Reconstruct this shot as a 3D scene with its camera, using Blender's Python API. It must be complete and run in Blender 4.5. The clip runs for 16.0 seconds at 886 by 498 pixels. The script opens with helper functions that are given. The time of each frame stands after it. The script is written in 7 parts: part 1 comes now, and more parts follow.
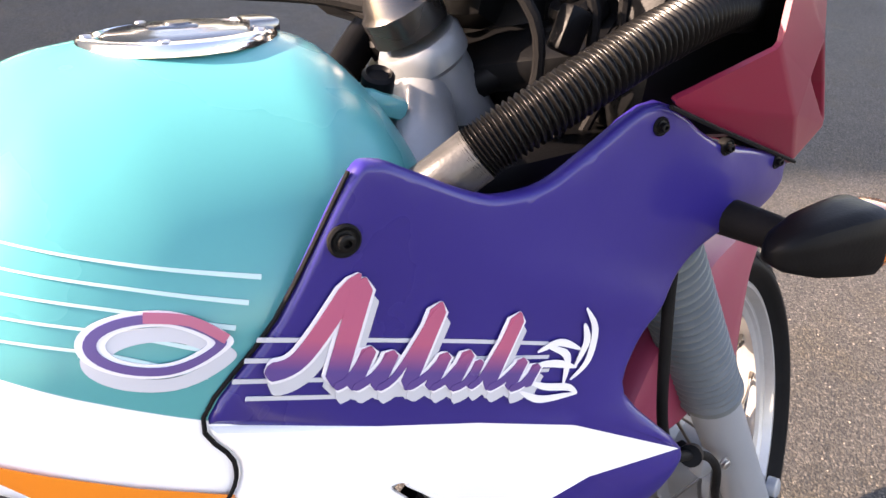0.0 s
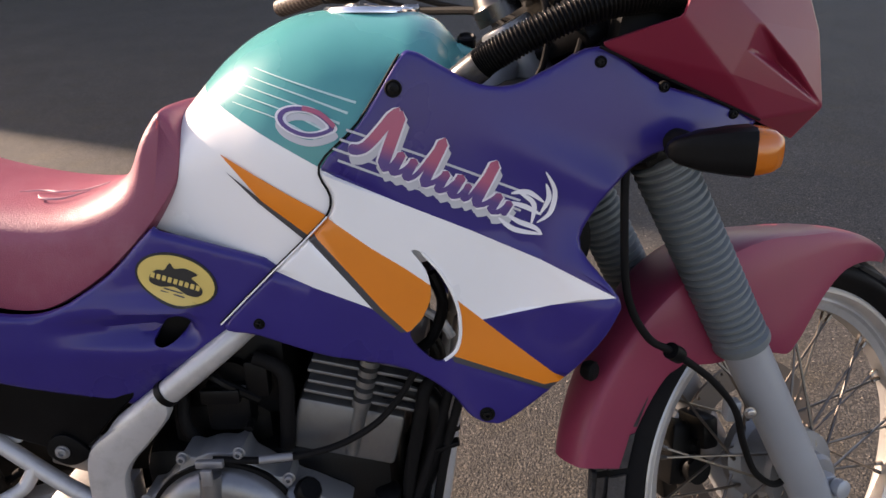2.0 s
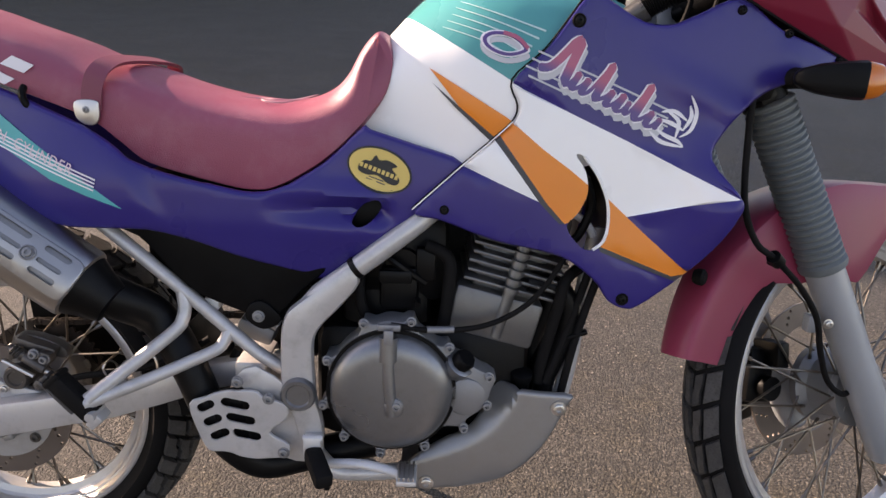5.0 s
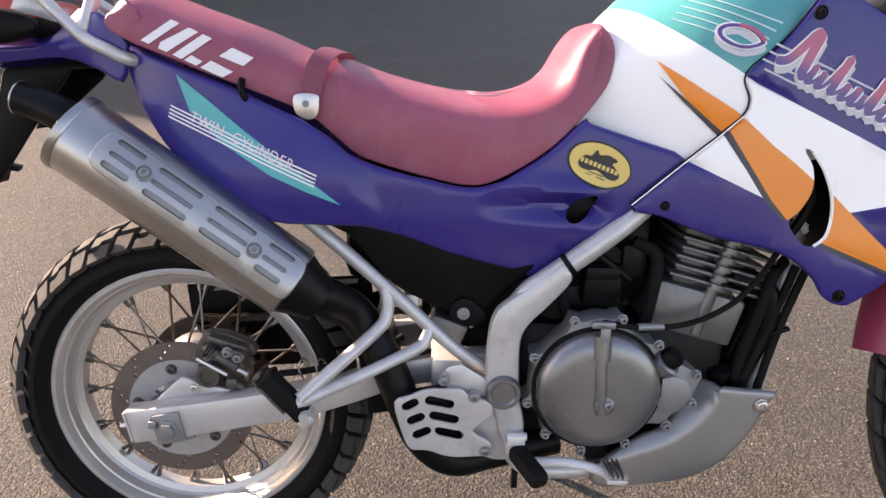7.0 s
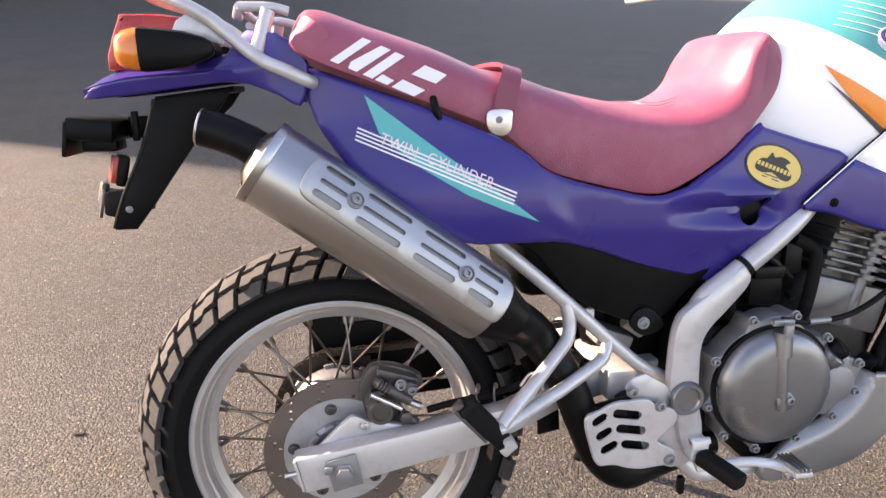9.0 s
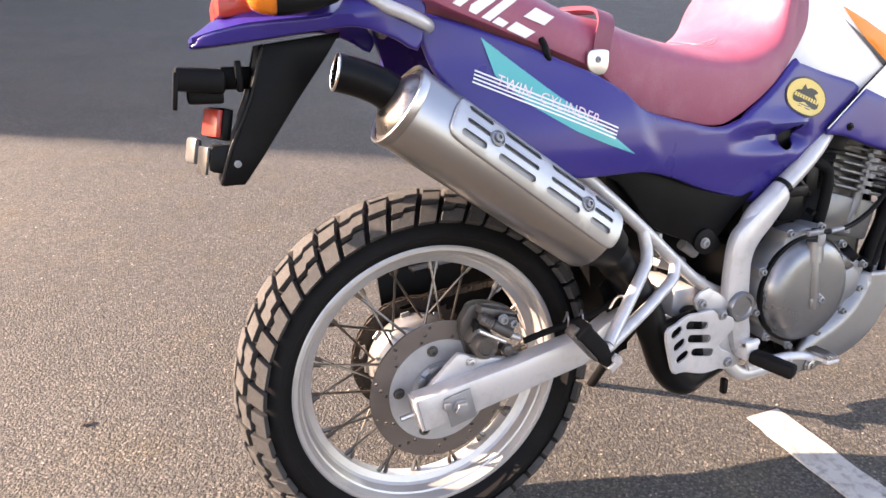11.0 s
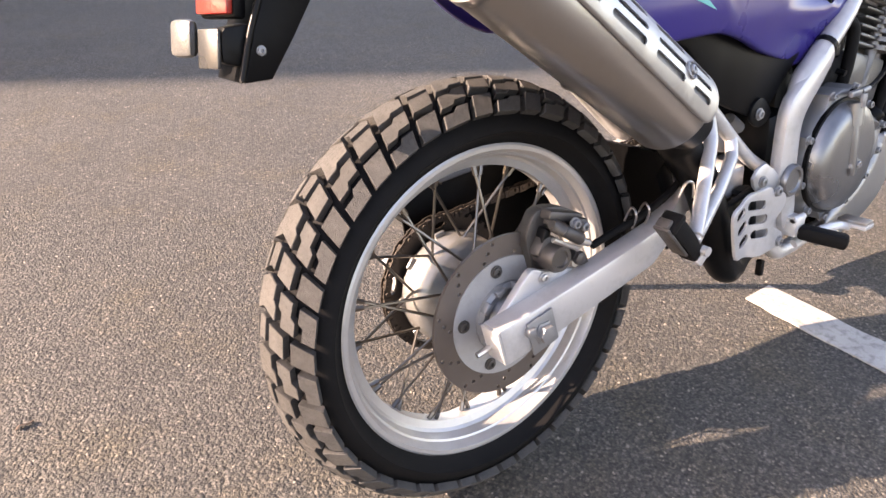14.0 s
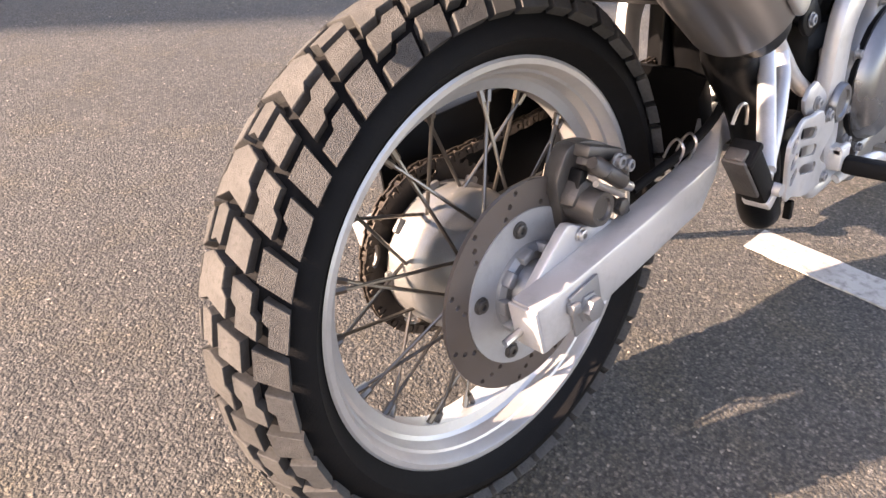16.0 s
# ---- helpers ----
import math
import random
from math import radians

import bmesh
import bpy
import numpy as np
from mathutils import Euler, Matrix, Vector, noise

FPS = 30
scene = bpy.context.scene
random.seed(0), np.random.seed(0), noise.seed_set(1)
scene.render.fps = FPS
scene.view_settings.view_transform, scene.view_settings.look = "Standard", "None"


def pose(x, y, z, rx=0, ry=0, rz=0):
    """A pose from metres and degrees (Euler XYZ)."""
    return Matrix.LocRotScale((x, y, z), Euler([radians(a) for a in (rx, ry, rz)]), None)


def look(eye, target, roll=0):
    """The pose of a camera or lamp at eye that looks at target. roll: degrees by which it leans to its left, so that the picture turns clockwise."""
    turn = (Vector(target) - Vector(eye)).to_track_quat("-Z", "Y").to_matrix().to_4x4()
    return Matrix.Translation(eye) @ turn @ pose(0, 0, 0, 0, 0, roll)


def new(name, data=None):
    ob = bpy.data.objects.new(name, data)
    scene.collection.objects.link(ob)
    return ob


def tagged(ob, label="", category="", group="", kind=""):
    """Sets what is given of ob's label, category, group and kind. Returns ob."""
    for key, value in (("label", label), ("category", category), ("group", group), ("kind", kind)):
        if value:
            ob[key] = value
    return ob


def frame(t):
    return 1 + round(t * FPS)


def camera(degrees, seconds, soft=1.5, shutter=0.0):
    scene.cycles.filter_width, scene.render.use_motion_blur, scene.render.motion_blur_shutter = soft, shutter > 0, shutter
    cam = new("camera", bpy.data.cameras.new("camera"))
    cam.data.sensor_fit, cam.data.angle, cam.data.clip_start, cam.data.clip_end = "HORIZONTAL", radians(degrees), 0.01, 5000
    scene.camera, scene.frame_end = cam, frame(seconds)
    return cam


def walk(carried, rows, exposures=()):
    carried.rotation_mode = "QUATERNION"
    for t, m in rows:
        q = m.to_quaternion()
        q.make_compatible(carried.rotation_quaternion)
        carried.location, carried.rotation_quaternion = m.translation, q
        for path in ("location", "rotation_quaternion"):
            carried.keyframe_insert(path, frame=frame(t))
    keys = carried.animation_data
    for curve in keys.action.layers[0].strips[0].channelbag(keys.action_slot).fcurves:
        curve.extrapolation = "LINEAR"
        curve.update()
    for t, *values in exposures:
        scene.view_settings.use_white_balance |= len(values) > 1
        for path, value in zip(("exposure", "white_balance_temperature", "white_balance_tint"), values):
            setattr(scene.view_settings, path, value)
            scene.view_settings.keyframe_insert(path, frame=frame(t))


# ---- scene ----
from mathutils.geometry import delaunay_2d_cdt

cam = camera(67.17, 16.0)
PATH = [
    (0, 0.7925, -0.2819, 1.1600, 55.41, -2.29, -29.47),
    (0.5, 0.7995, -0.4258, 1.1678, 59.01, -1.13, -18.86),
    (1, 0.8384, -0.5586, 1.1630, 62.00, -0.08, -10.80),
    (1.5, 0.9057, -0.6592, 1.1450, 63.71, 0.89, -3.87),
    (2, 0.9379, -0.7128, 1.1291, 63.52, 1.41, -0.90),
    (2.5, 0.9144, -0.7706, 1.1170, 62.60, 1.28, -0.92),
    (3, 0.8674, -0.8388, 1.0902, 63.33, 0.65, -1.80),
    (3.2, 0.8552, -0.8696, 1.0605, 65.26, 0.11, -1.48),
    (5.3, 0.6732, -0.9496, 1.0284, 66.98, -2.46, 0.15),
    (5.5, 0.6484, -0.9484, 1.0246, 67.06, -2.60, 0.51),
    (6, 0.5669, -0.9406, 1.0218, 66.97, -2.71, 0.81),
    (6.5, 0.4810, -0.9315, 1.0233, 66.56, -2.54, 0.73),
    (7, 0.3898, -0.9271, 1.0252, 65.82, -2.32, -0.65),
    (7.5, 0.2715, -0.9302, 1.0124, 65.92, -2.51, -4.02),
    (8, 0.1506, -0.9235, 0.9985, 66.46, -2.77, -7.44),
    (8.5, 0.0789, -0.9026, 0.9936, 67.41, -2.15, -8.28),
    (9, 0.0025, -0.8745, 1.0011, 67.72, -1.56, -9.27),
    (9.2, -0.0313, -0.8595, 1.0148, 67.11, -1.30, -9.94),
    (11.3, -0.3711, -0.8321, 0.9529, 65.22, -2.05, -23.04),
    (11.5, -0.3858, -0.8276, 0.9429, 64.95, -1.93, -23.79),
    (12, -0.4167, -0.7947, 0.9081, 64.48, -1.61, -25.61),
    (12.5, -0.4425, -0.7368, 0.8864, 63.26, -1.40, -27.83),
    (13, -0.4713, -0.6727, 0.8811, 61.42, -1.36, -30.58),
    (13.5, -0.4874, -0.6167, 0.8696, 60.21, -1.23, -32.79),
    (14, -0.5001, -0.5780, 0.8577, 59.45, -1.19, -34.94),
    (14.5, -0.5404, -0.5399, 0.8294, 59.26, -2.29, -38.56),
    (15, -0.5321, -0.5045, 0.7847, 58.58, -2.20, -40.47),
    (15.5, -0.4924, -0.4393, 0.7438, 57.60, -1.99, -41.40),
    (16, -0.4515, -0.3734, 0.7346, 56.39, -2.02, -42.14),
]
EXPOSE = [(t, e, 8050, 27) for t, e in ((0.0, 2.52), (0.5, 1.98), (1.0, 1.62), (1.5, 1.32), (2.5, 1.36), (3.0, 1.48), (5.5, 1.56), (7.0, 1.93), (7.5, 2.12), (9.0, 2.27), (11.5, 2.60), (12.5, 2.50), (13.5, 2.49), (14.5, 2.58), (16.0, 2.58))]
walk(cam, [(t, pose(x, y, z, rx, ry, rz)) for t, x, y, z, rx, ry, rz in PATH], EXPOSE)

# ---- light: low warm sun from behind and beyond the machine, clear sky ----
SUN_EL, SUN_AZ = 26.0, 154.0   # degrees; azimuth counted from +x towards +y
world = bpy.data.worlds.new("sky")
scene.world = world
world.use_nodes = True
sky = world.node_tree.nodes.new("ShaderNodeTexSky")
sky.sky_type = "NISHITA"
sky.sun_disc = False
sky.sun_elevation = radians(SUN_EL)
sky.sun_rotation = radians(90.0 - SUN_AZ)
back = world.node_tree.nodes["Background"]
world.node_tree.links.new(sky.outputs[0], back.inputs[0])
back.inputs[1].default_value = 0.135
sun = new("sun", bpy.data.lights.new("sun", "SUN"))
sun.data.energy, sun.data.angle, sun.data.color = 4.6, radians(0.55), (1.0, 0.92, 0.80)
to_sun = Vector((math.cos(radians(SUN_AZ)) * math.cos(radians(SUN_EL)), math.sin(radians(SUN_AZ)) * math.cos(radians(SUN_EL)), math.sin(radians(SUN_EL))))
sun.matrix_world = look(to_sun * 30, (0, 0, 0))

# ---- materials ----
def material(name, colour, rough=0.5, metal=0.0, vary=0.12, size=60.0, bump=0.0, bump_size=400.0, coat=0.0, dirt=None, dirt_amount=0.0, random_tint=0.0, gloss=0.5):
    """A surface with variation at two scales: colour (vary, size per metre), fine relief, and soft dirt."""
    m = bpy.data.materials.new(name)
    m.use_nodes = True
    nt = m.node_tree
    n, link = nt.nodes, nt.links.new
    b = n["Principled BSDF"]
    tc = n.new("ShaderNodeTexCoord")
    big = n.new("ShaderNodeTexNoise")
    big.inputs["Scale"].default_value = size / 8
    big.inputs["Detail"].default_value = 4
    fine = n.new("ShaderNodeTexNoise")
    fine.inputs["Scale"].default_value = bump_size
    fine.inputs["Detail"].default_value = 3
    for t in (big, fine):
        link(tc.outputs["Object"], t.inputs["Vector"])
    ramp = n.new("ShaderNodeMapRange")
    ramp.inputs["From Min"].default_value, ramp.inputs["From Max"].default_value = 0.3, 0.7
    ramp.inputs["To Min"].default_value, ramp.inputs["To Max"].default_value = 1 - vary, 1 + vary
    link(big.outputs[0], ramp.inputs["Value"])
    hue = n.new("ShaderNodeHueSaturation")
    hue.inputs["Color"].default_value = (*colour, 1)
    last = ramp.outputs[0]
    if random_tint:
        info = n.new("ShaderNodeObjectInfo")
        r2 = n.new("ShaderNodeMapRange")
        r2.inputs["To Min"].default_value, r2.inputs["To Max"].default_value = 1 - random_tint, 1 + random_tint
        link(info.outputs["Random"], r2.inputs["Value"])
        mul = n.new("ShaderNodeMath")
        mul.operation = "MULTIPLY"
        link(last, mul.inputs[0])
        link(r2.outputs[0], mul.inputs[1])
        last = mul.outputs[0]
    link(last, hue.inputs["Value"])
    col = hue.outputs[0]
    if dirt:
        patch = n.new("ShaderNodeTexNoise")
        patch.inputs["Scale"].default_value = size / 2
        patch.inputs["Detail"].default_value = 8
        patch.inputs["Roughness"].default_value = 0.65
        link(tc.outputs["Object"], patch.inputs["Vector"])
        pr = n.new("ShaderNodeMapRange")
        pr.inputs["From Min"].default_value, pr.inputs["From Max"].default_value = 0.48, 0.75
        pr.inputs["To Max"].default_value = dirt_amount
        link(patch.outputs[0], pr.inputs["Value"])
        mix = n.new("ShaderNodeMix")
        mix.data_type = "RGBA"
        link(pr.outputs[0], mix.inputs["Factor"])
        link(col, mix.inputs["A"])
        mix.inputs["B"].default_value = (*dirt, 1)
        col = mix.outputs["Result"]
    link(col, b.inputs["Base Color"])
    rr = n.new("ShaderNodeMapRange")
    rr.inputs["To Min"].default_value, rr.inputs["To Max"].default_value = max(0.02, rough - 0.10), min(1.0, rough + 0.10)
    link(big.outputs[0], rr.inputs["Value"])
    link(rr.outputs[0], b.inputs["Roughness"])
    b.inputs["Metallic"].default_value = metal
    b.inputs["Specular IOR Level"].default_value = gloss
    b.inputs["Coat Weight"].default_value = coat
    b.inputs["Coat Roughness"].default_value = 0.12
    if bump:
        bp = n.new("ShaderNodeBump")
        bp.inputs["Strength"].default_value = bump
        bp.inputs["Distance"].default_value = 0.0015
        link(fine.outputs[0], bp.inputs["Height"])
        link(bp.outputs[0], b.inputs["Normal"])
    return m


TEAL = (0.051, 0.292, 0.292)
PURPLE = (0.0250, 0.0170, 0.152)
teal_paint = material("teal_paint", TEAL, 0.30, vary=0.04, bump=0.02, bump_size=250, coat=0.3)
white_paint = material("white_paint", (0.84, 0.83, 0.81), 0.32, vary=0.03, bump=0.02, coat=0.4)
purple_paint = material("purple_paint", PURPLE, 0.30, vary=0.06, bump=0.03, bump_size=250, coat=0.25, gloss=0.3, dirt=(0.04, 0.032, 0.16), dirt_amount=0.15)
orange_paint = material("orange_decal", (0.80, 0.215, 0.012), 0.35, vary=0.05, coat=0.3)
slate_paint = material("slate_decal", (0.045, 0.045, 0.05), 0.4, vary=0.1)
red_paint = material("crimson_paint", (0.205, 0.015, 0.036), 0.36, vary=0.06, bump=0.02, coat=0.10, gloss=0.28)
fender_plastic = material("maroon_plastic", (0.26, 0.030, 0.064), 0.42, vary=0.08, bump=0.05, coat=0.08, gloss=0.35)
seat_vinyl = material("maroon_vinyl", (0.285, 0.060, 0.098), 0.44, vary=0.10, size=40, bump=0.5, bump_size=520, dirt=(0.36, 0.15, 0.18), dirt_amount=0.4)
grey_decal = material("grey_decal", (0.50, 0.50, 0.52), 0.4, vary=0.05)
white_decal = material("white_decal", (0.74, 0.72, 0.74), 0.4, vary=0.05)
pink_decal = material("rose_decal", (0.44, 0.10, 0.17), 0.4, vary=0.08)
violet_decal = material("violet_decal", (0.10, 0.055, 0.20), 0.4, vary=0.08)
aqua_decal = material("aqua_decal", (0.03, 0.36, 0.36), 0.4, vary=0.06)
yellow_decal = material("yellow_decal", (0.66, 0.47, 0.13), 0.45, vary=0.05)
ink_decal = material("ink_decal", (0.012, 0.011, 0.011), 0.45, vary=0.1)
silver_paint = material("silver_paint", (0.49, 0.475, 0.465), 0.36, 0.35, vary=0.06, bump=0.06, bump_size=300, coat=0.2, dirt=(0.25, 0.24, 0.22), dirt_amount=0.5)
alloy = material("brushed_alloy", (0.58, 0.565, 0.545), 0.42, 0.35, vary=0.10, bump=0.12, bump_size=500, dirt=(0.34, 0.32, 0.30), dirt_amount=0.35)
cast_alloy = material("cast_alloy", (0.24, 0.24, 0.245), 0.46, 0.55, vary=0.10, bump=0.25, bump_size=700, dirt=(0.20, 0.19, 0.18), dirt_amount=0.4)
cover_alloy = material("grey_cover", (0.205, 0.207, 0.212), 0.30, 0.75, vary=0.08, bump=0.15, bump_size=600, dirt=(0.10, 0.095, 0.09), dirt_amount=0.3)
chrome = material("chrome", (0.80, 0.80, 0.80), 0.10, 1.0, vary=0.03)
# chrome with the dark reflection of bars and instruments put into its colour
dark_reflection_chrome = material("dark_reflection_chrome", (0.20, 0.20, 0.205), 0.16, 1.0, vary=0.1, bump=0.03, bump_size=120)
steel = material("plated_steel", (0.52, 0.50, 0.48), 0.32, 1.0, vary=0.15, bump=0.1)
spoke_steel = material("spoke_steel", (0.20, 0.18, 0.16), 0.35, 1.0, vary=0.2, dirt=(0.16, 0.11, 0.08), dirt_amount=0.5, random_tint=0.25)
brushed_steel = material("brushed_steel", (0.40, 0.395, 0.39), 0.34, 1.0, vary=0.12, size=30, bump=0.05, bump_size=300, dirt=(0.33, 0.30, 0.27), dirt_amount=0.4)
disc_steel = material("brake_steel", (0.15, 0.125, 0.112), 0.45, 0.7, vary=0.10, size=120, bump=0.1, bump_size=900)
black_plastic = material("black_plastic", (0.0035, 0.0035, 0.0038), 0.42, vary=0.2, bump=0.10, bump_size=500, dirt=(0.008, 0.008, 0.008), dirt_amount=0.4, gloss=0.10)
black_metal = material("black_metal", (0.0035, 0.0035, 0.0038), 0.40, 0.0, vary=0.25, bump=0.15, bump_size=300, dirt=(0.009, 0.008, 0.007), dirt_amount=0.5, gloss=0.14)
rubber = material("rubber", (0.006, 0.0055, 0.0055), 0.7, vary=0.2, bump=0.25, bump_size=500, dirt=(0.012, 0.010, 0.009), dirt_amount=0.5, gloss=0.12)
worn_tread = material("dusty_tread", (0.058, 0.0545, 0.0510), 0.70, vary=0.20, size=500, bump=0.8, bump_size=900, dirt=(0.022, 0.019, 0.017), dirt_amount=0.75, random_tint=0.16, gloss=0.25)
hose_rubber = material("hose_rubber", (0.004, 0.0038, 0.0038), 0.30, vary=0.15, bump=0.05, gloss=0.15)
boot_rubber = material("grey_rubber", (0.120, 0.138, 0.140), 0.55, vary=0.10, bump=0.15, dirt=(0.19, 0.20, 0.20), dirt_amount=0.4)
stock_paint = material("grey_frame_paint", (0.215, 0.225, 0.232), 0.34, 0.3, vary=0.08, bump=0.05, coat=0.3, dirt=(0.12, 0.12, 0.12), dirt_amount=0.3)
fork_paint = material("grey_fork_paint", (0.30, 0.315, 0.33), 0.40, 0.25, vary=0.06, bump=0.05, coat=0.2)
amber_glass = material("amber_lens", (0.58, 0.14, 0.008), 0.18, vary=0.12, coat=0.5)
red_glass = material("red_lens", (0.34, 0.026, 0.018), 0.30, vary=0.2, size=200, bump=0.3, bump_size=260, coat=0.15)


# ---- mesh helpers ----
def mesh_of(name, verts, faces, smooth=True, angle=40.0):
    me = bpy.data.meshes.new(name)
    me.from_pydata([tuple(v) for v in verts], [], [tuple(f) for f in faces])
    me.validate()
    bm = bmesh.new()
    bm.from_mesh(me)
    bmesh.ops.recalc_face_normals(bm, faces=bm.faces[:])
    for f in bm.faces:
        f.smooth = smooth
    lim = radians(angle)
    for e in bm.edges:
        if len(e.link_faces) == 2:
            e.smooth = e.calc_face_angle(0.0) < lim
    bm.to_mesh(me)
    bm.free()
    return me


caliper_metal = material("caliper_metal", (0.085, 0.076, 0.069), 0.40, 0.5, vary=0.15, bump=0.2, dirt=(0.05, 0.04, 0.035), dirt_amount=0.5)
cylinder_alloy = material("cylinder_alloy", (0.155, 0.153, 0.150), 0.36, 0.6, vary=0.12, bump=0.25, bump_size=700, dirt=(0.06, 0.055, 0.05), dirt_amount=0.4)
skid_alloy = material("skid_alloy", (0.29, 0.285, 0.28), 0.40, 0.7, vary=0.12, size=40, bump=0.2, bump_size=500, dirt=(0.24, 0.22, 0.20), dirt_amount=0.5)
shield_steel = material("shield_steel", (0.37, 0.365, 0.36), 0.36, 0.8, vary=0.08, bump=0.08, dirt=(0.30, 0.28, 0.26), dirt_amount=0.3)
pad_grey = material("pad_grey", (0.070, 0.069, 0.066), 0.35, vary=0.25, size=180, bump=0.3, bump_size=300)
dull_alloy = material("dull_alloy", (0.052, 0.051, 0.049), 0.30, 0.3, vary=0.12, bump=0.15)


def part(name, data, mat, parent=None, label="", at=None):
    """Links a mesh (or verts, faces) as ONE object under a thing or a part."""
    me = data if isinstance(data, bpy.types.Mesh) else mesh_of(name, *data)
    if not me.materials:
        me.materials.append(mat)
    ob = new(name, me)
    ob.parent = parent
    if at is not None:
        ob.matrix_basis = at
    if label:
        ob["label"] = label
    return ob


def joined(*pieces):
    """Several (verts, faces) as one."""
    vs, fs = [], []
    for v, f in pieces:
        o = len(vs)
        vs += [tuple(p) for p in v]
        fs += [tuple(i + o for i in q) for q in f]
    return vs, fs


def moved(piece, m):
    return [m @ Vector(v) for v in piece[0]], piece[1]


def mirrored(piece):
    return [(v[0], -v[1], v[2]) for v in piece[0]], [tuple(reversed(f)) for f in piece[1]]


def smooth_path(pts, n=6, closed=False):
    """Catmull-Rom through the points."""
    p = [Vector(q) for q in pts]
    out, k = [], len(p)
    for i in range(k if closed else k - 1):
        a, b, c, d = (p[(i - 1) % k], p[i], p[(i + 1) % k], p[(i + 2) % k]) if closed else (p[max(i - 1, 0)], p[i], p[i + 1], p[min(i + 2, k - 1)])
        for j in range(n):
            t = j / n
            out.append(0.5 * (2 * b + (c - a) * t + (2 * a - 5 * b + 4 * c - d) * t * t + (3 * b - a - 3 * c + d) * t ** 3))
    if not closed:
        out.append(p[-1])
    return out


def tube(pts, radius, segs=12, n=6, squash=1.0, caps=True):
    """A round tube along a smooth path; radius may be a function of 0..1 along it."""
    path = smooth_path(pts, n) if n > 1 else [Vector(q) for q in pts]
    vs, fs = [], []
    side = None
    for i, p in enumerate(path):
        d = (path[min(i + 1, len(path) - 1)] - path[max(i - 1, 0)]).normalized()
        if side is None:
            side = d.orthogonal().normalized()
        side = (side - d * side.dot(d)).normalized()
        up = d.cross(side)
        r = radius(i / (len(path) - 1)) if callable(radius) else radius
        for k in range(segs):
            a = 2 * math.pi * k / segs
            vs.append(p + side * math.cos(a) * r + up * math.sin(a) * r * squash)
    for i in range(len(path) - 1):
        for k in range(segs):
            a, b = i * segs + k, i * segs + (k + 1) % segs
            fs.append((a, b, b + segs, a + segs))
    if caps:
        fs.append(tuple(range(segs))[::-1])
        fs.append(tuple(range(len(vs) - segs, len(vs))))
    return vs, fs


def lathe(profile, segs=48, closed=False, m=None):
    """Turns (along, radius) pairs about the local y axis."""
    vs, fs, k = [], [], len(profile)
    for s in range(segs):
        a = 2 * math.pi * s / segs
        for y, r in profile:
            vs.append(Vector((r * math.cos(a), y, r * math.sin(a))))
    for s in range(segs):
        t = (s + 1) % segs
        for i in range(k if closed else k - 1):
            j = (i + 1) % k
            fs.append((s * k + i, s * k + j, t * k + j, t * k + i))
    if not closed:
        if profile[0][1] > 1e-6:
            fs.append(tuple(s * k for s in range(segs)))
        if profile[-1][1] > 1e-6:
            fs.append(tuple(s * k + k - 1 for s in range(segs))[::-1])
    if m is not None:
        vs = [m @ v for v in vs]
    return vs, fs


def aim(at, way, spin=0.0):
    """A frame at a point whose y axis points along way."""
    return Matrix.Translation(at) @ Vector(way).to_track_quat("Y", "Z").to_matrix().to_4x4() @ pose(0, 0, 0, 0, spin, 0)


def block(size, m=None, bevel=0.003, taper=(1.0, 1.0)):
    """A bevelled box about its centre; taper shrinks its +z end in x and y."""
    bm = bmesh.new()
    bmesh.ops.create_cube(bm, size=1.0)
    for v in bm.verts:
        top = v.co.z > 0
        v.co = Vector((v.co.x * size[0] * (taper[0] if top else 1), v.co.y * size[1] * (taper[1] if top else 1), v.co.z * size[2]))
    if bevel:
        bmesh.ops.bevel(bm, geom=bm.edges[:], offset=bevel, segments=2, affect="EDGES", profile=0.5)
    bm.verts.ensure_lookup_table()
    vs = [(m @ v.co) if m is not None else v.co.copy() for v in bm.verts]
    fs = [tuple(v.index for v in f.verts) for f in bm.faces]
    bm.free()
    return vs, fs


def bolt_mesh(r=0.007, h=0.006):
    """A socket-headed screw with washer and recess; its head looks along -y."""
    return lathe([(0, r * 1.35), (-h * 0.25, r * 1.35), (-h * 0.3, r), (-h * 0.9, r), (-h, r * 0.85), (-h, r * 0.5), (-h * 0.45, r * 0.42), (-h * 0.45, 0.0)], 14)


def inside(poly, pts):
    x, y = pts[:, 0], pts[:, 1]
    res = np.zeros(len(pts), bool)
    k = len(poly)
    for i in range(k):
        (x1, y1), (x2, y2) = poly[i], poly[(i + 1) % k]
        if y1 == y2:
            continue
        hit = ((y1 > y) != (y2 > y)) & (x < (x2 - x1) * (y - y1) / (y2 - y1) + x1)
        res ^= hit
    return res


def distance(poly, pts):
    best = np.full(len(pts), 1e9)
    k = len(poly)
    for i in range(k):
        a, b = np.array(poly[i]), np.array(poly[(i + 1) % k])
        ab = b - a
        t = np.clip(((pts - a) @ ab) / max(ab @ ab, 1e-12), 0, 1)
        best = np.minimum(best, np.hypot(*(pts - (a + t[:, None] * ab)).T))
    return best


def rounded(pts, n=4):
    """A closed outline drawn smoothly through 2D points."""
    return [(p.x, p.y) for p in smooth_path([(a, b, 0) for a, b in pts], n, closed=True)]


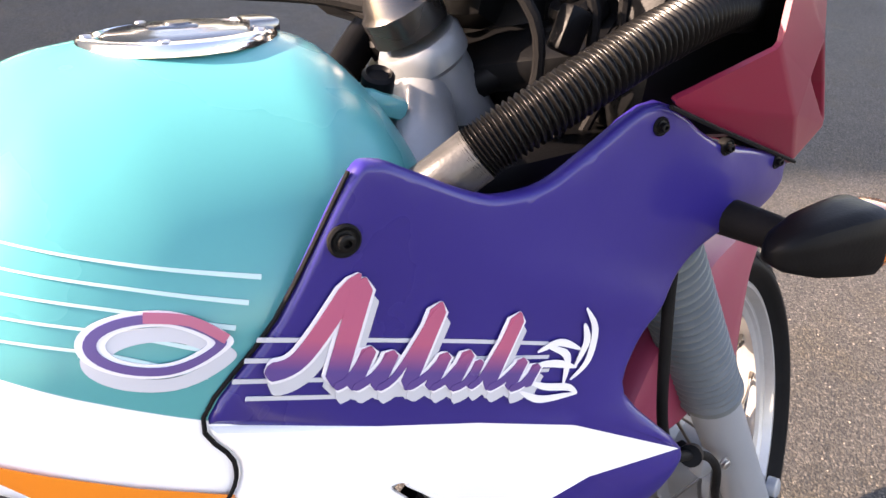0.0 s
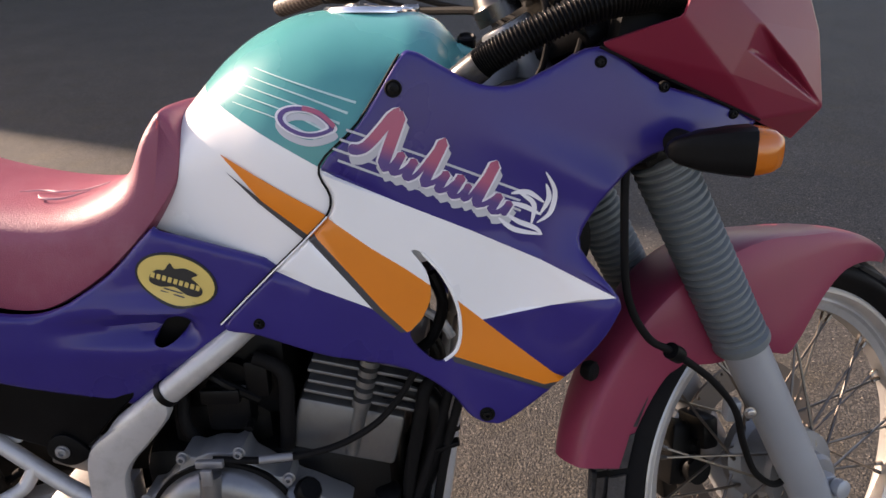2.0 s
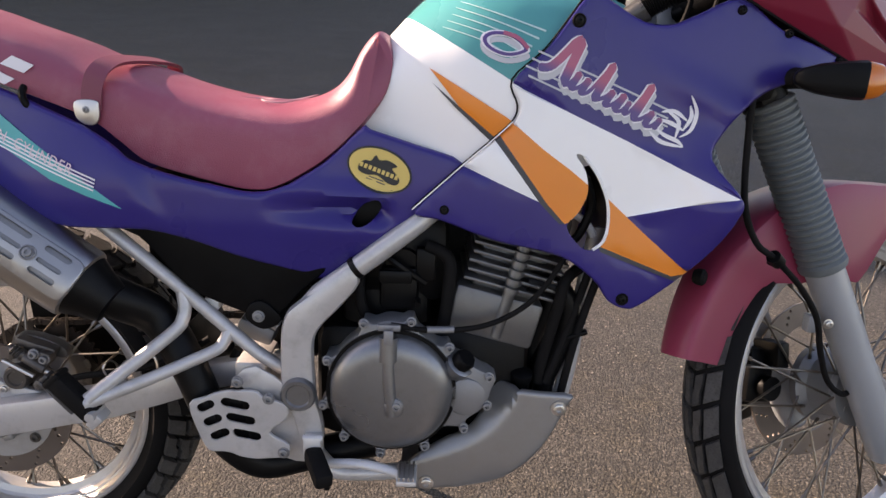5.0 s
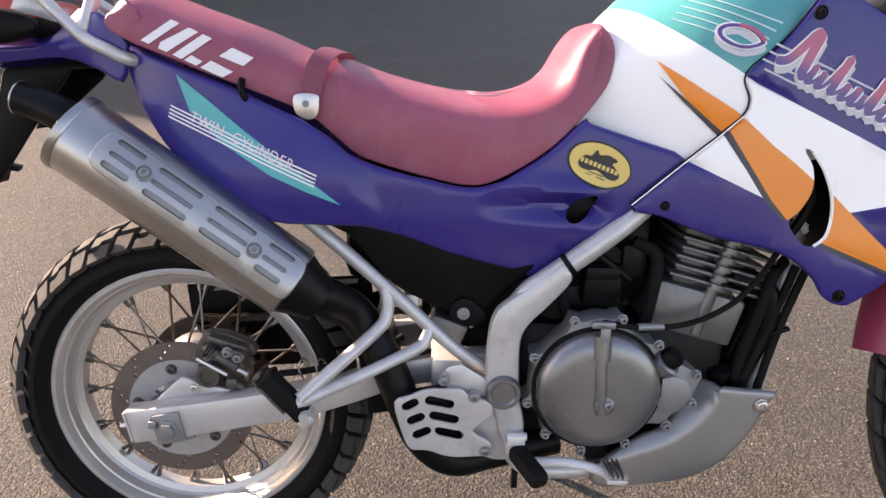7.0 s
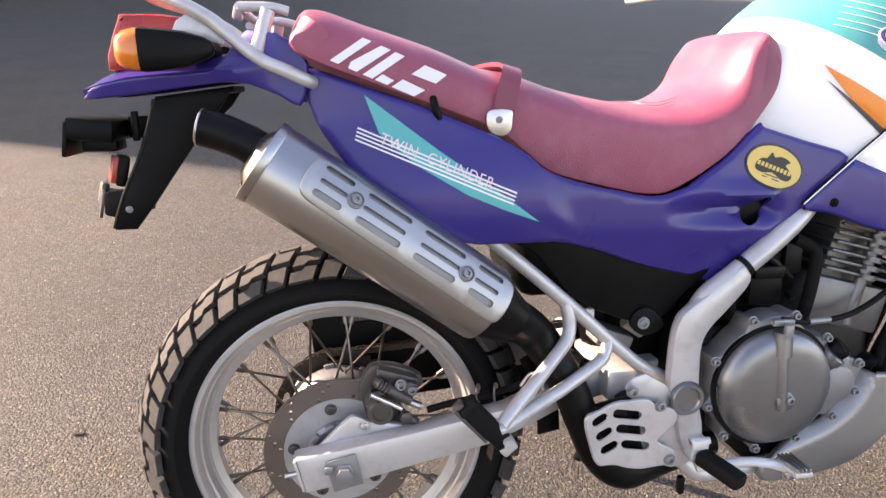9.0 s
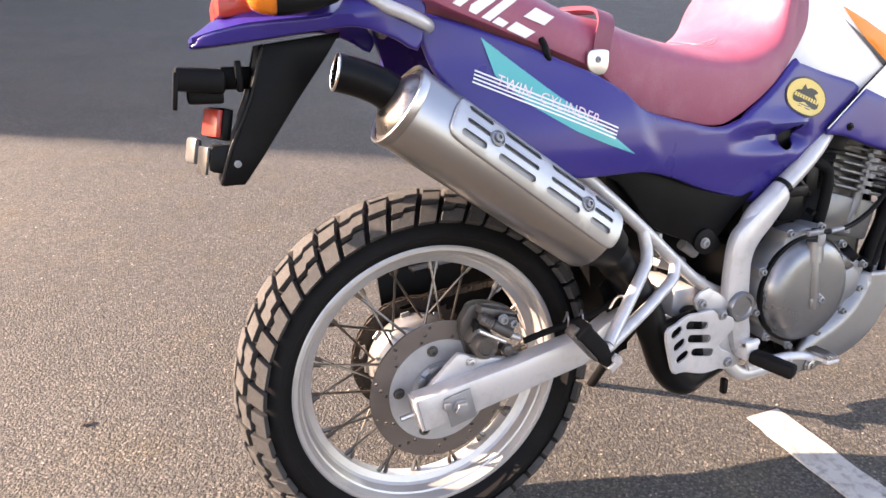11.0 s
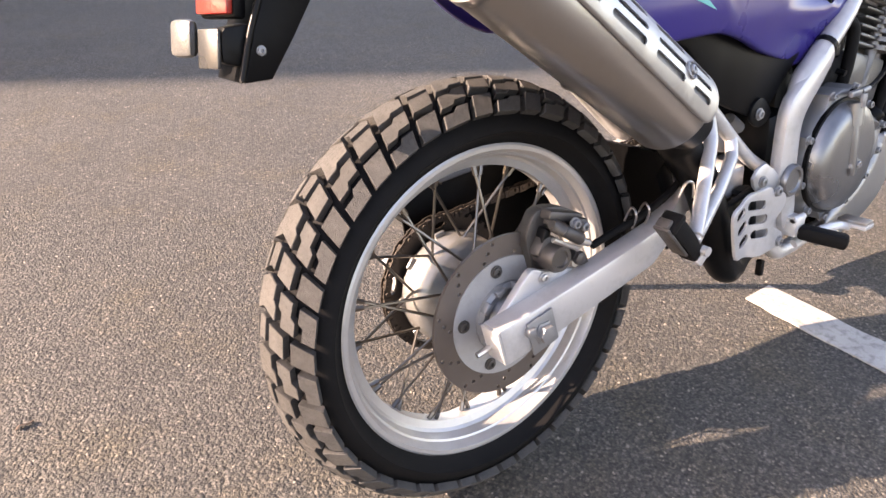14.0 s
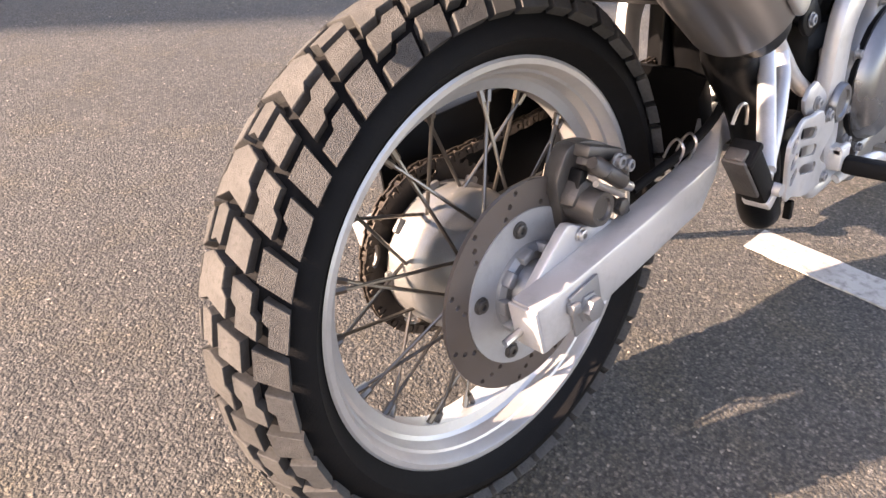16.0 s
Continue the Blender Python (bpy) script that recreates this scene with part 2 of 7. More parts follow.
def sheet(outline, fn, step=0.02, thick=0.004, holes=(), edge=0.0, lift=0.0, regions=()):
    """A panel: a flat outline (with holes) laid by fn(u, v) on a surface, with thickness and edges that roll back by `edge`."""
    if edge:
        fine, k = [], len(outline)
        for i in range(k):
            a, b = Vector(outline[i]), Vector(outline[(i + 1) % k])
            cuts = max(1, int((b - a).length / (edge * 1.1)))
            fine += [tuple(a.lerp(b, j / cuts)) for j in range(cuts)]
        outline = fine
    loops = [outline, *holes]
    pts, edges = [], []
    for lp in loops:
        o = len(pts)
        pts += [tuple(p) for p in lp]
        edges += [(o + i, o + (i + 1) % len(lp)) for i in range(len(lp))]
    for poly, _ in regions:
        o = len(pts)
        pts += [tuple(p) for p in poly]
        edges += [(o + i, o + (i + 1) % len(poly)) for i in range(len(poly))]
    lo, hi = np.min(outline, axis=0), np.max(outline, axis=0)
    gx, gy = np.meshgrid(np.arange(lo[0] + step / 2, hi[0], step), np.arange(lo[1] + step / 2, hi[1], step))
    grid = np.stack([gx.ravel(), gy.ravel()], -1)
    if edge:
        ring = []
        for f in (0.3, 0.65, 1.0):
            k = len(outline)
            area = sum(outline[i][0] * outline[(i + 1) % k][1] - outline[(i + 1) % k][0] * outline[i][1] for i in range(k))
            for i in range(k):
                a, b = Vector(outline[i - 1]), Vector(outline[(i + 1) % k])
                d = (b - a).normalized() if (b - a).length > 1e-9 else Vector((1, 0))
                nrm = Vector((-d.y, d.x)) * (1 if area > 0 else -1)
                ring.append(Vector(outline[i]) + nrm * edge * f)
        ring = np.array([tuple(r) for r in ring])
        dr = distance(outline, ring)
        ring = ring[inside(outline, ring) & (dr > edge * 0.22)]
        dg = distance(outline, grid)
        grid = grid[dg > edge * 1.15]
        grid = np.concatenate([ring, grid])
    ok = inside(outline, grid) & (distance(outline, grid) > (edge * 0.2 if edge else step * 0.2))
    for poly, _ in regions:
        ok &= distance(poly, grid) > 0.0015
    for h in holes:
        ok &= ~inside(h, grid) & (distance(h, grid) > step * 0.25)
    pts += [tuple(p) for p in grid[ok]]
    vs2, _, tris, *_ = delaunay_2d_cdt([Vector(p) for p in pts], edges, [], 0, 1e-7)
    P = np.array([tuple(v) for v in vs2])
    tris = [t for t in tris]
    cen = np.array([P[list(t)].mean(0) for t in tris])
    keep = inside(outline, cen)
    for h in holes:
        keep &= ~inside(h, cen)
    tone = np.zeros(len(tris), int)
    for poly, slot_no in regions:
        tone[inside(poly, cen)] = slot_no
    tone = tone[keep]
    tris = [tuple(t) for t, k in zip(tris, keep) if k]
    used = sorted({i for t in tris for i in t})
    index = {o: i for i, o in enumerate(used)}
    tris = [tuple(index[i] for i in t) for t in tris]
    P = P[used]
    dist = distance(outline, P) if edge else None
    front, rear = [], []
    for i, (u, v) in enumerate(P):
        p = Vector(fn(u, v))
        e = 1e-3
        nrm = (Vector(fn(u + e, v)) - p).cross(Vector(fn(u, v + e)) - p).normalized()
        roll = 0.0
        if edge and dist[i] < edge:
            q = 1 - dist[i] / edge
            roll = edge * (1 - math.sqrt(max(0.0, 1 - q * q)))
        front.append(p + nrm * (lift - roll))
        rear.append(p + nrm * (lift - roll - thick))
    k = len(front)
    count = {}
    for t in tris:
        for a, b in ((t[0], t[1]), (t[1], t[2]), (t[2], t[0])):
            count[(a, b)] = 1
    rim = [(a, b) for a, b in count if (b, a) not in count]
    fs = tris + [tuple(i + k for i in reversed(t)) for t in tris] + [(b, a, a + k, b + k) for a, b in rim]
    if regions:
        owner = {(a, b): c for t, c in zip(tris, tone) for a, b in ((t[0], t[1]), (t[1], t[2]), (t[2], t[0]))}
        return front + rear, fs, [*tone, *tone, *(owner[e] for e in rim)]
    return front + rear, fs


def ribbon(pts, width, n=5):
    """A flat 2D band along a smooth line, as an outline; width may change along it."""
    path = smooth_path([(a, b, 0) for a, b in pts], n)
    left, right = [], []
    for i, p in enumerate(path):
        d = (path[min(i + 1, len(path) - 1)] - path[max(i - 1, 0)]).normalized()
        w = (width(i / (len(path) - 1)) if callable(width) else width) / 2
        left.append((p.x - d.y * w, p.y + d.x * w))
        right.append((p.x + d.y * w, p.y - d.x * w))
    return left + right[::-1]


def slot(u0, v0, u1, v1, w, n=5):
    """A long hole with round ends, as an outline."""
    d = Vector((u1 - u0, v1 - v0)).normalized()
    a0 = math.atan2(d.y, d.x)
    out = []
    for cu, cv, s in ((u1, v1, -90), (u0, v0, 90)):
        for i in range(n + 1):
            a = a0 + radians(s + 180 * i / n)
            out.append((cu + math.cos(a) * w / 2, cv + math.sin(a) * w / 2))
    return out


def extruded(outline, rings, fair=None):
    """Sweeps a side outline (x, z) across y. rings: (y, inset); inset acts where the outline faces up by fair(nz)."""
    k = len(outline)
    area = sum(outline[i][0] * outline[(i + 1) % k][1] - outline[(i + 1) % k][0] * outline[i][1] for i in range(k))
    sgn = 1 if area > 0 else -1
    nrm = []
    for i in range(k):
        d = (Vector(outline[(i + 1) % k]) - Vector(outline[i - 1])).normalized()
        nrm.append(Vector((-d.y, d.x)) * sgn)
    vs, fs = [], []
    for y, ins in rings:
        for (x, z), q in zip(outline, nrm):
            w = fair(-q.y) if fair else 1.0
            vs.append(Vector((x + q.x * ins * w, y, z + q.y * ins * w)))
    for r in range(len(rings) - 1):
        for i in range(k):
            j = (i + 1) % k
            fs.append((r * k + i, r * k + j, (r + 1) * k + j, (r + 1) * k + i))
    fs.append(tuple(range(k)))
    fs.append(tuple(range(len(vs) - k, len(vs)))[::-1])
    return vs, fs


def flat(outline, y0, y1, bevel=0.003):
    """A plate of a side outline (x, z) between two y, with eased edges."""
    b = min(bevel, abs(y1 - y0) / 2.2)
    s = 1 if y1 > y0 else -1
    return extruded(outline, [(y0, b), (y0 + s * b * 0.3, b * 0.3), (y0 + s * b, 0), (y1 - s * b, 0), (y1 - s * b * 0.3, b * 0.3), (y1, b)])


def tidy(me):
    """Splits the flat end faces of a swept outline into triangles."""
    bm = bmesh.new()
    bm.from_mesh(me)
    bmesh.ops.triangulate(bm, faces=[f for f in bm.faces if len(f.verts) > 4])
    bm.to_mesh(me)
    bm.free()
    return me

# ---- ground ----
def asphalt():
    m = bpy.data.materials.new("asphalt")
    m.use_nodes = True
    nt = m.node_tree
    n, link = nt.nodes, nt.links.new
    b = n["Principled BSDF"]
    tc = n.new("ShaderNodeTexCoord")

    def tex(kind, scale, **kw):
        t = n.new(kind)
        t.inputs["Scale"].default_value = scale
        for k, v in kw.items():
            t.inputs[k].default_value = v
        link(tc.outputs["Object"], t.inputs["Vector"])
        return t

    stones = tex("ShaderNodeTexVoronoi", 195.0, Randomness=1.0)
    small = tex("ShaderNodeTexVoronoi", 330.0, Randomness=1.0)
    clump = tex("ShaderNodeTexNoise", 150.0, Detail=3.0, Roughness=0.6)
    patch = tex("ShaderNodeTexNoise", 1.3, Detail=6.0, Roughness=0.6)
    grime = tex("ShaderNodeTexNoise", 14.0, Detail=6.0, Roughness=0.7)
    ramp = n.new("ShaderNodeValToRGB")
    e = ramp.color_ramp.elements
    e[0].position, e[0].color = 0.0, (0.028, 0.0255, 0.0222, 1)
    e[1].position, e[1].color = 1.0, (0.160, 0.140, 0.118, 1)
    mid = e.new(0.62)
    mid.color = (0.074, 0.066, 0.0565, 1)
    pale = e.new(0.90)
    pale.color = (0.102, 0.0915, 0.0785, 1)
    sep = n.new("ShaderNodeSeparateColor")
    link(stones.outputs["Color"], sep.inputs[0])
    link(sep.outputs[0], ramp.inputs[0])
    ramp2 = n.new("ShaderNodeMapRange")
    ramp2.inputs["From Max"].default_value = 0.55
    ramp2.inputs["To Min"].default_value, ramp2.inputs["To Max"].default_value = 1.12, 0.58
    link(stones.outputs["Distance"], ramp2.inputs["Value"])
    pr = n.new("ShaderNodeMapRange")
    pr.inputs["From Min"].default_value, pr.inputs["From Max"].default_value = 0.3, 0.7
    pr.inputs["To Min"].default_value, pr.inputs["To Max"].default_value = 0.80, 1.17
    link(patch.outputs[0], pr.inputs["Value"])
    gr = n.new("ShaderNodeMapRange")
    gr.inputs["From Min"].default_value, gr.inputs["From Max"].default_value = 0.3, 0.7
    gr.inputs["To Min"].default_value, gr.inputs["To Max"].default_value = 0.85, 1.12
    link(grime.outputs[0], gr.inputs["Value"])
    a = n.new("ShaderNodeMath")
    a.operation = "MULTIPLY"
    link(pr.outputs[0], a.inputs[0])
    link(gr.outputs[0], a.inputs[1])
    c = n.new("ShaderNodeMath")
    c.operation = "MULTIPLY"
    link(a.outputs[0], c.inputs[0])
    link(ramp2.outputs[0], c.inputs[1])
    cr = n.new("ShaderNodeMapRange")
    cr.inputs["From Min"].default_value, cr.inputs["From Max"].default_value = 0.32, 0.68
    cr.inputs["To Min"].default_value, cr.inputs["To Max"].default_value = 0.54, 1.54
    link(clump.outputs[0], cr.inputs["Value"])
    d = n.new("ShaderNodeMath")
    d.operation = "MULTIPLY"
    link(c.outputs[0], d.inputs[0])
    link(cr.outputs[0], d.inputs[1])
    # worn-out pits where a stone has come loose
    pits = tex("ShaderNodeTexVoronoi", 42.0, Randomness=1.0)
    warp = n.new("ShaderNodeMath")
    warp.operation = "MULTIPLY_ADD"
    link(clump.outputs[0], warp.inputs[0])
    warp.inputs[1].default_value = 0.55
    link(pits.outputs["Distance"], warp.inputs[2])
    pit = n.new("ShaderNodeMapRange")
    pit.inputs["From Min"].default_value, pit.inputs["From Max"].default_value = 0.36, 0.46
    pit.inputs["To Min"].default_value, pit.inputs["To Max"].default_value = 0.45, 1.0
    link(warp.outputs[0], pit.inputs["Value"])
    worn = n.new("ShaderNodeMath")
    worn.operation = "MULTIPLY"
    link(d.outputs[0], worn.inputs[0])
    link(pit.outputs[0], worn.inputs[1])
    hue = n.new("ShaderNodeHueSaturation")
    link(ramp.outputs[0], hue.inputs["Color"])
    link(worn.outputs[0], hue.inputs["Value"])
    dust = tex("ShaderNodeTexNoise", 4.5, Detail=4.0, Roughness=0.65)
    dr = n.new("ShaderNodeMapRange")
    dr.inputs["From Min"].default_value, dr.inputs["From Max"].default_value = 0.50, 0.72
    link(dust.outputs[0], dr.inputs["Value"])
    tint = n.new("ShaderNodeMix")
    tint.data_type, tint.blend_type = "RGBA", "MULTIPLY"
    link(dr.outputs[0], tint.inputs["Factor"])
    link(hue.outputs[0], tint.inputs[6])
    tint.inputs[7].default_value = (1.10, 1.02, 0.82, 1)
    link(tint.outputs[2], b.inputs["Base Color"])
    b.inputs["Roughness"].default_value = 0.82
    add = n.new("ShaderNodeMath")
    add.operation = "MULTIPLY_ADD"
    link(small.outputs["Distance"], add.inputs[0])
    add.inputs[1].default_value = 0.5
    link(stones.outputs["Distance"], add.inputs[2])
    rise = n.new("ShaderNodeMath")
    rise.operation = "MULTIPLY_ADD"
    link(clump.outputs[0], rise.inputs[0])
    rise.inputs[1].default_value = -1.6
    link(add.outputs[0], rise.inputs[2])
    bp = n.new("ShaderNodeBump")
    bp.invert = True
    bp.inputs["Strength"].default_value = 0.75
    bp.inputs["Distance"].default_value = 0.0035
    link(rise.outputs[0], bp.inputs["Height"])
    link(bp.outputs[0], b.inputs["Normal"])
    return m


def line_paint():
    m = material("road_paint", (0.37, 0.355, 0.33), 0.75, vary=0.16, size=90, bump=0.8, bump_size=240, dirt=(0.09, 0.08, 0.07), dirt_amount=0.95)
    return m


ground = part("ground", ([(-2500, -2500, 0), (2500, -2500, 0), (2500, 2500, 0), (-2500, 2500, 0)], [(0, 1, 2, 3)]), asphalt())
tagged(ground, "coarse weathered grey-brown asphalt of a car park", "ground", kind="structure")

paint = line_paint()


def road_line(a, b, width, seed):
    """A worn strip of paint from a to b, with frayed edges, a few millimetres proud."""
    rnd = random.Random(seed)
    a, b = Vector(a), Vector(b)
    d = (b - a).normalized()
    s = Vector((-d.y, d.x))
    k = 90
    left = [a + (b - a) * (i / k) + s * (width / 2 + rnd.uniform(-0.003, 0.003)) for i in range(k + 1)]
    right = [a + (b - a) * (i / k) - s * (width / 2 + rnd.uniform(-0.003, 0.003)) for i in range(k + 1)]
    vs = [(p.x, p.y, 0.0032) for p in left + right] + [(p.x, p.y, -0.002) for p in left + right]
    q = 2 * (k + 1)
    fs = [(i, i + 1, k + 2 + i, k + 1 + i) for i in range(k)]
    fs += [(i + 1, i, i + q, i + 1 + q) for i in range(k)] + [(k + 1 + i, k + 2 + i, k + 2 + i + q, k + 1 + i + q) for i in range(k)]
    fs += [(0, k + 1, k + 1 + q, q), (k, q + k, q + 2 * k + 1, 2 * k + 1)]
    return vs, fs


bay = part("bay_line", road_line((0.845, 0.045), (0.90, -3.2), 0.098, 3), paint)
tagged(bay, "worn white painted parking bay line on the asphalt", "road marking", kind="structure")

# unseen tall block beyond the car park, added to shade the far asphalt
plaster = material("render_wall", (0.42, 0.39, 0.35), 0.85, vary=0.12, size=4, bump=0.4, bump_size=60, dirt=(0.30, 0.27, 0.24), dirt_amount=0.5)
edge_at = Vector((-15.2, 9.9, 0))
away = Vector((math.cos(radians(SUN_AZ - 90)), math.sin(radians(SUN_AZ - 90)), 0))
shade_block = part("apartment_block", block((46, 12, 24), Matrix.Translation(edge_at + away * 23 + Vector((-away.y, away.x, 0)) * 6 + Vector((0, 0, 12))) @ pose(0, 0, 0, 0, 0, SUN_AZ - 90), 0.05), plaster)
tagged(shade_block, "unseen tall plain rendered block, added to shade the far asphalt", "building")


# ---- the motorcycle ----
bike = new("motorcycle")
bike.matrix_basis = pose(0, 0, 0, -9.0, 0, 0)
tagged(bike, "purple, teal and white trail motorcycle leaning on its side stand", "motorcycle")


# fuel tank: half width, top and lower edge along x
def slope(rows, i):
    """The slope at a row, kept level where the rows turn."""
    left = (rows[i][1] - rows[i - 1][1]) / (rows[i][0] - rows[i - 1][0]) if i else None
    right = (rows[i + 1][1] - rows[i][1]) / (rows[i + 1][0] - rows[i][0]) if i + 1 < len(rows) else None
    if left is None or right is None:
        return right if left is None else left
    return 0.0 if left * right <= 0 else 2 * left * right / (left + right)


def lerp_table(rows, x):
    """A smooth curve through the rows."""
    if x <= rows[0][0]:
        return rows[0][1]
    for i, ((a, p), (b, q)) in enumerate(zip(rows, rows[1:])):
        if x <= b:
            h, t = b - a, (x - a) / (b - a)
            m0, m1 = slope(rows, i) * h, slope(rows, i + 1) * h
            return p * (1 + 2 * t) * (1 - t) ** 2 + m0 * t * (1 - t) ** 2 + q * t * t * (3 - 2 * t) + m1 * t * t * (t - 1)
    return rows[-1][1]


TANK_TOP = [(0.585, 0.878), (0.615, 0.915), (0.645, 0.950), (0.685, 0.991), (0.73, 1.021), (0.78, 1.039), (0.83, 1.043), (0.90, 1.040), (0.935, 1.031), (0.960, 1.008), (0.985, 0.970), (1.0, 0.93)]
TANK_WIDE = [(0.585, 0.112), (0.64, 0.123), (0.70, 0.140), (0.76, 0.158), (0.82, 0.1655), (0.90, 0.1655), (0.95, 0.151), (0.985, 0.120), (1.0, 0.09)]
TANK_LOW = [(0.585, 0.800), (0.62, 0.790), (0.75, 0.745), (0.80, 0.740), (1.0, 0.78)]


def tank_mid(x):
    low, top = lerp_table(TANK_LOW, x), lerp_table(TANK_TOP, x)
    return low + (top - low) * 0.46


def tank_y(x, z):
    """The right flank of the tank."""
    w, top, low, mid = lerp_table(TANK_WIDE, x), lerp_table(TANK_TOP, x), lerp_table(TANK_LOW, x), tank_mid(x)
    if z > mid:
        t = min(1.0, (z - mid) / (top - mid))
        return -w * (1 - t ** 2.25) ** (1 / 2.0)
    t = (mid - z) / max(mid - low, 1e-4)
    return -w * (1 - 0.07 * t * t)


def tank_mesh():
    vs, fs, xs = [], [], [0.585 + (1.0 - 0.585) * i / 72 for i in range(73)]
    half = 36
    for x in xs:
        w, top, low, mid = lerp_table(TANK_WIDE, x), lerp_table(TANK_TOP, x), lerp_table(TANK_LOW, x), tank_mid(x)
        ring = []
        for i in range(half + 1):
            t = i / half
            if t < 0.3:
                z = low + (mid - low) * t / 0.3
                y = tank_y(x, z)
            else:
                a = (t - 0.3) / 0.7 * math.pi / 2
                z = mid + (top - mid) * math.sin(a) ** (2 / 2.25)
                y = -w * max(0.0, math.cos(a))
            ring.append((x, y, z))
        ring += [(p[0], -p[1], p[2]) for p in ring[-2::-1]]
        vs += ring
    k = 2 * half + 1
    for i in range(len(xs) - 1):
        for j in range(k - 1):
            a = i * k + j
            fs.append((a, a + 1, a + k + 1, a + k))
        fs.append((i * k + k - 1, i * k, (i + 1) * k, (i + 1) * k + k - 1))
    fs += [tuple(range(k)), tuple(range(len(vs) - k, len(vs)))[::-1]]
    return vs, fs


def two_tone(name, upper, lower, m, c, q, fade=0.0004):
    """Paint in two colours, parted at z = m x + c + q x^2 on the body."""
    mt = material(name, upper, 0.26, vary=0.04, bump=0.02, bump_size=250, coat=0.12, gloss=0.35)
    n, link = mt.node_tree.nodes, mt.node_tree.links.new
    b = n["Principled BSDF"]
    old = b.inputs["Base Color"].links[0].from_socket
    tc = n.new("ShaderNodeTexCoord")
    sep = n.new("ShaderNodeSeparateXYZ")
    link(tc.outputs["Object"], sep.inputs[0])
    p = n.new("ShaderNodeMath")
    p.operation = "MULTIPLY_ADD"
    link(sep.outputs["X"], p.inputs[0])
    p.inputs[1].default_value, p.inputs[2].default_value = q, m
    r = n.new("ShaderNodeMath")
    r.operation = "MULTIPLY_ADD"
    link(sep.outputs["X"], r.inputs[0])
    link(p.outputs[0], r.inputs[1])
    r.inputs[2].default_value = c
    d = n.new("ShaderNodeMath")
    d.operation = "SUBTRACT"
    link(sep.outputs["Z"], d.inputs[0])
    link(r.outputs[0], d.inputs[1])
    rng = n.new("ShaderNodeMapRange")
    rng.inputs["From Min"].default_value, rng.inputs["From Max"].default_value = -fade, fade
    link(d.outputs[0], rng.inputs["Value"])
    mix = n.new("ShaderNodeMix")
    mix.data_type = "RGBA"
    link(rng.outputs[0], mix.inputs["Factor"])
    mix.inputs["A"].default_value = (*lower, 1)
    link(old, mix.inputs["B"])
    link(mix.outputs["Result"], b.inputs["Base Color"])
    return mt


tank_paint = two_tone("tank_paint", TEAL, (0.84, 0.83, 0.81), -0.575, 1.340, 0.0)
tank = part("fuel_tank", tank_mesh(), tank_paint, bike, "teal over white fuel tank with fine stripes")


def on_tank(x, z):
    return (x, tank_y(x, z), z)


stripe_paint = material("faded_stripe", (0.46, 0.64, 0.62), 0.4, vary=0.10)
for i in range(5):
    x0, z0 = 0.737 - 0.006 * i, 0.979 - 0.0088 * i
    part("stripe", sheet(ribbon([(x0, z0), (x0 + 0.06, z0 - 0.0195), (0.852 - 0.009 * i, 0.9415 - 0.0105 * i)], lambda t: 0.0006 + 0.0020 * t, 8), on_tank, 0.02, 0.0006, lift=0.0009), stripe_paint, tank)


def loop_outline(w, h, n=40):
    out = []
    for i in range(n):
        a = 2 * math.pi * i / n
        x = math.cos(a)
        out.append((w * x, h * math.sin(a) * (1 - 0.45 * max(0, x) ** 2)))
    return out


def placed(pts, u, v, tilt):
    c, s = math.cos(radians(tilt)), math.sin(radians(tilt))
    return [(u + a * c - b * s, v + a * s + b * c) for a, b in pts]


LOOP = (0.798, 0.9225, -13)
for size, hole, mat, dz, lift in ((1.0, 0.62, grey_decal, -0.008, 0.0010), (1.0, 0.60, white_decal, 0.0, 0.0018), (0.90, 0.70, violet_decal, 0.0, 0.0026)):
    o = placed(loop_outline(0.0345 * size, 0.0165 * size), LOOP[0], LOOP[1] + dz, LOOP[2])
    h = placed(loop_outline(0.0345 * hole * 1.06, 0.0165 * hole * 0.93), LOOP[0], LOOP[1] + dz, LOOP[2])
    part("loop_emblem", sheet(o, on_tank, 0.02, 0.0006, holes=[h], lift=lift), mat, tank)
part("loop_emblem", sheet(placed(ribbon([(-0.006, 0.0134), (0.014, 0.0116), (0.031, 0.0018)], 0.005), *LOOP), on_tank, 0.02, 0.0006, lift=0.0034), pink_decal, tank)

cap_at = Matrix.Translation((0.860, 0.0, 1.0355)) @ pose(0, 0, 0, 0, 1.5, 0) @ pose(0, 0, 0, 90, 0, 0)
cap = part("filler_cap", lathe([(0.0, 0.060), (0.004, 0.060), (0.0066, 0.058), (0.0072, 0.055), (0.0072, 0.050), (0.0050, 0.0485), (0.0050, 0.0)], 48, m=cap_at), chrome, tank, "round chrome flush filler cap")
# flap, lock and hinge get chrome darkened in colour for their reflections
part("cap_flap", lathe([(0.0095, 0.0), (0.0095, 0.026), (0.0082, 0.030), (0.0082, 0.042), (0.0060, 0.0465)], 40, m=cap_at), dark_reflection_chrome, cap, "chrome flap, coloured dark for what it reflects")
part("lock_cover", joined(block((0.030, 0.022, 0.004), cap_at @ Matrix.Translation((-0.004, 0.0088, 0.0)) @ pose(0, 0, 0, 90, 0, 0), 0.0012), lathe([(0.0120, 0.0), (0.0120, 0.0085), (0.0095, 0.010)], 20, m=cap_at)), dark_reflection_chrome, cap)
part("cap_hinge", block((0.020, 0.034, 0.009), cap_at @ Matrix.Translation((0.050, 0.0068, 0.0)) @ pose(0, 0, 0, 90, 0, 0), 0.002), dark_reflection_chrome, cap)
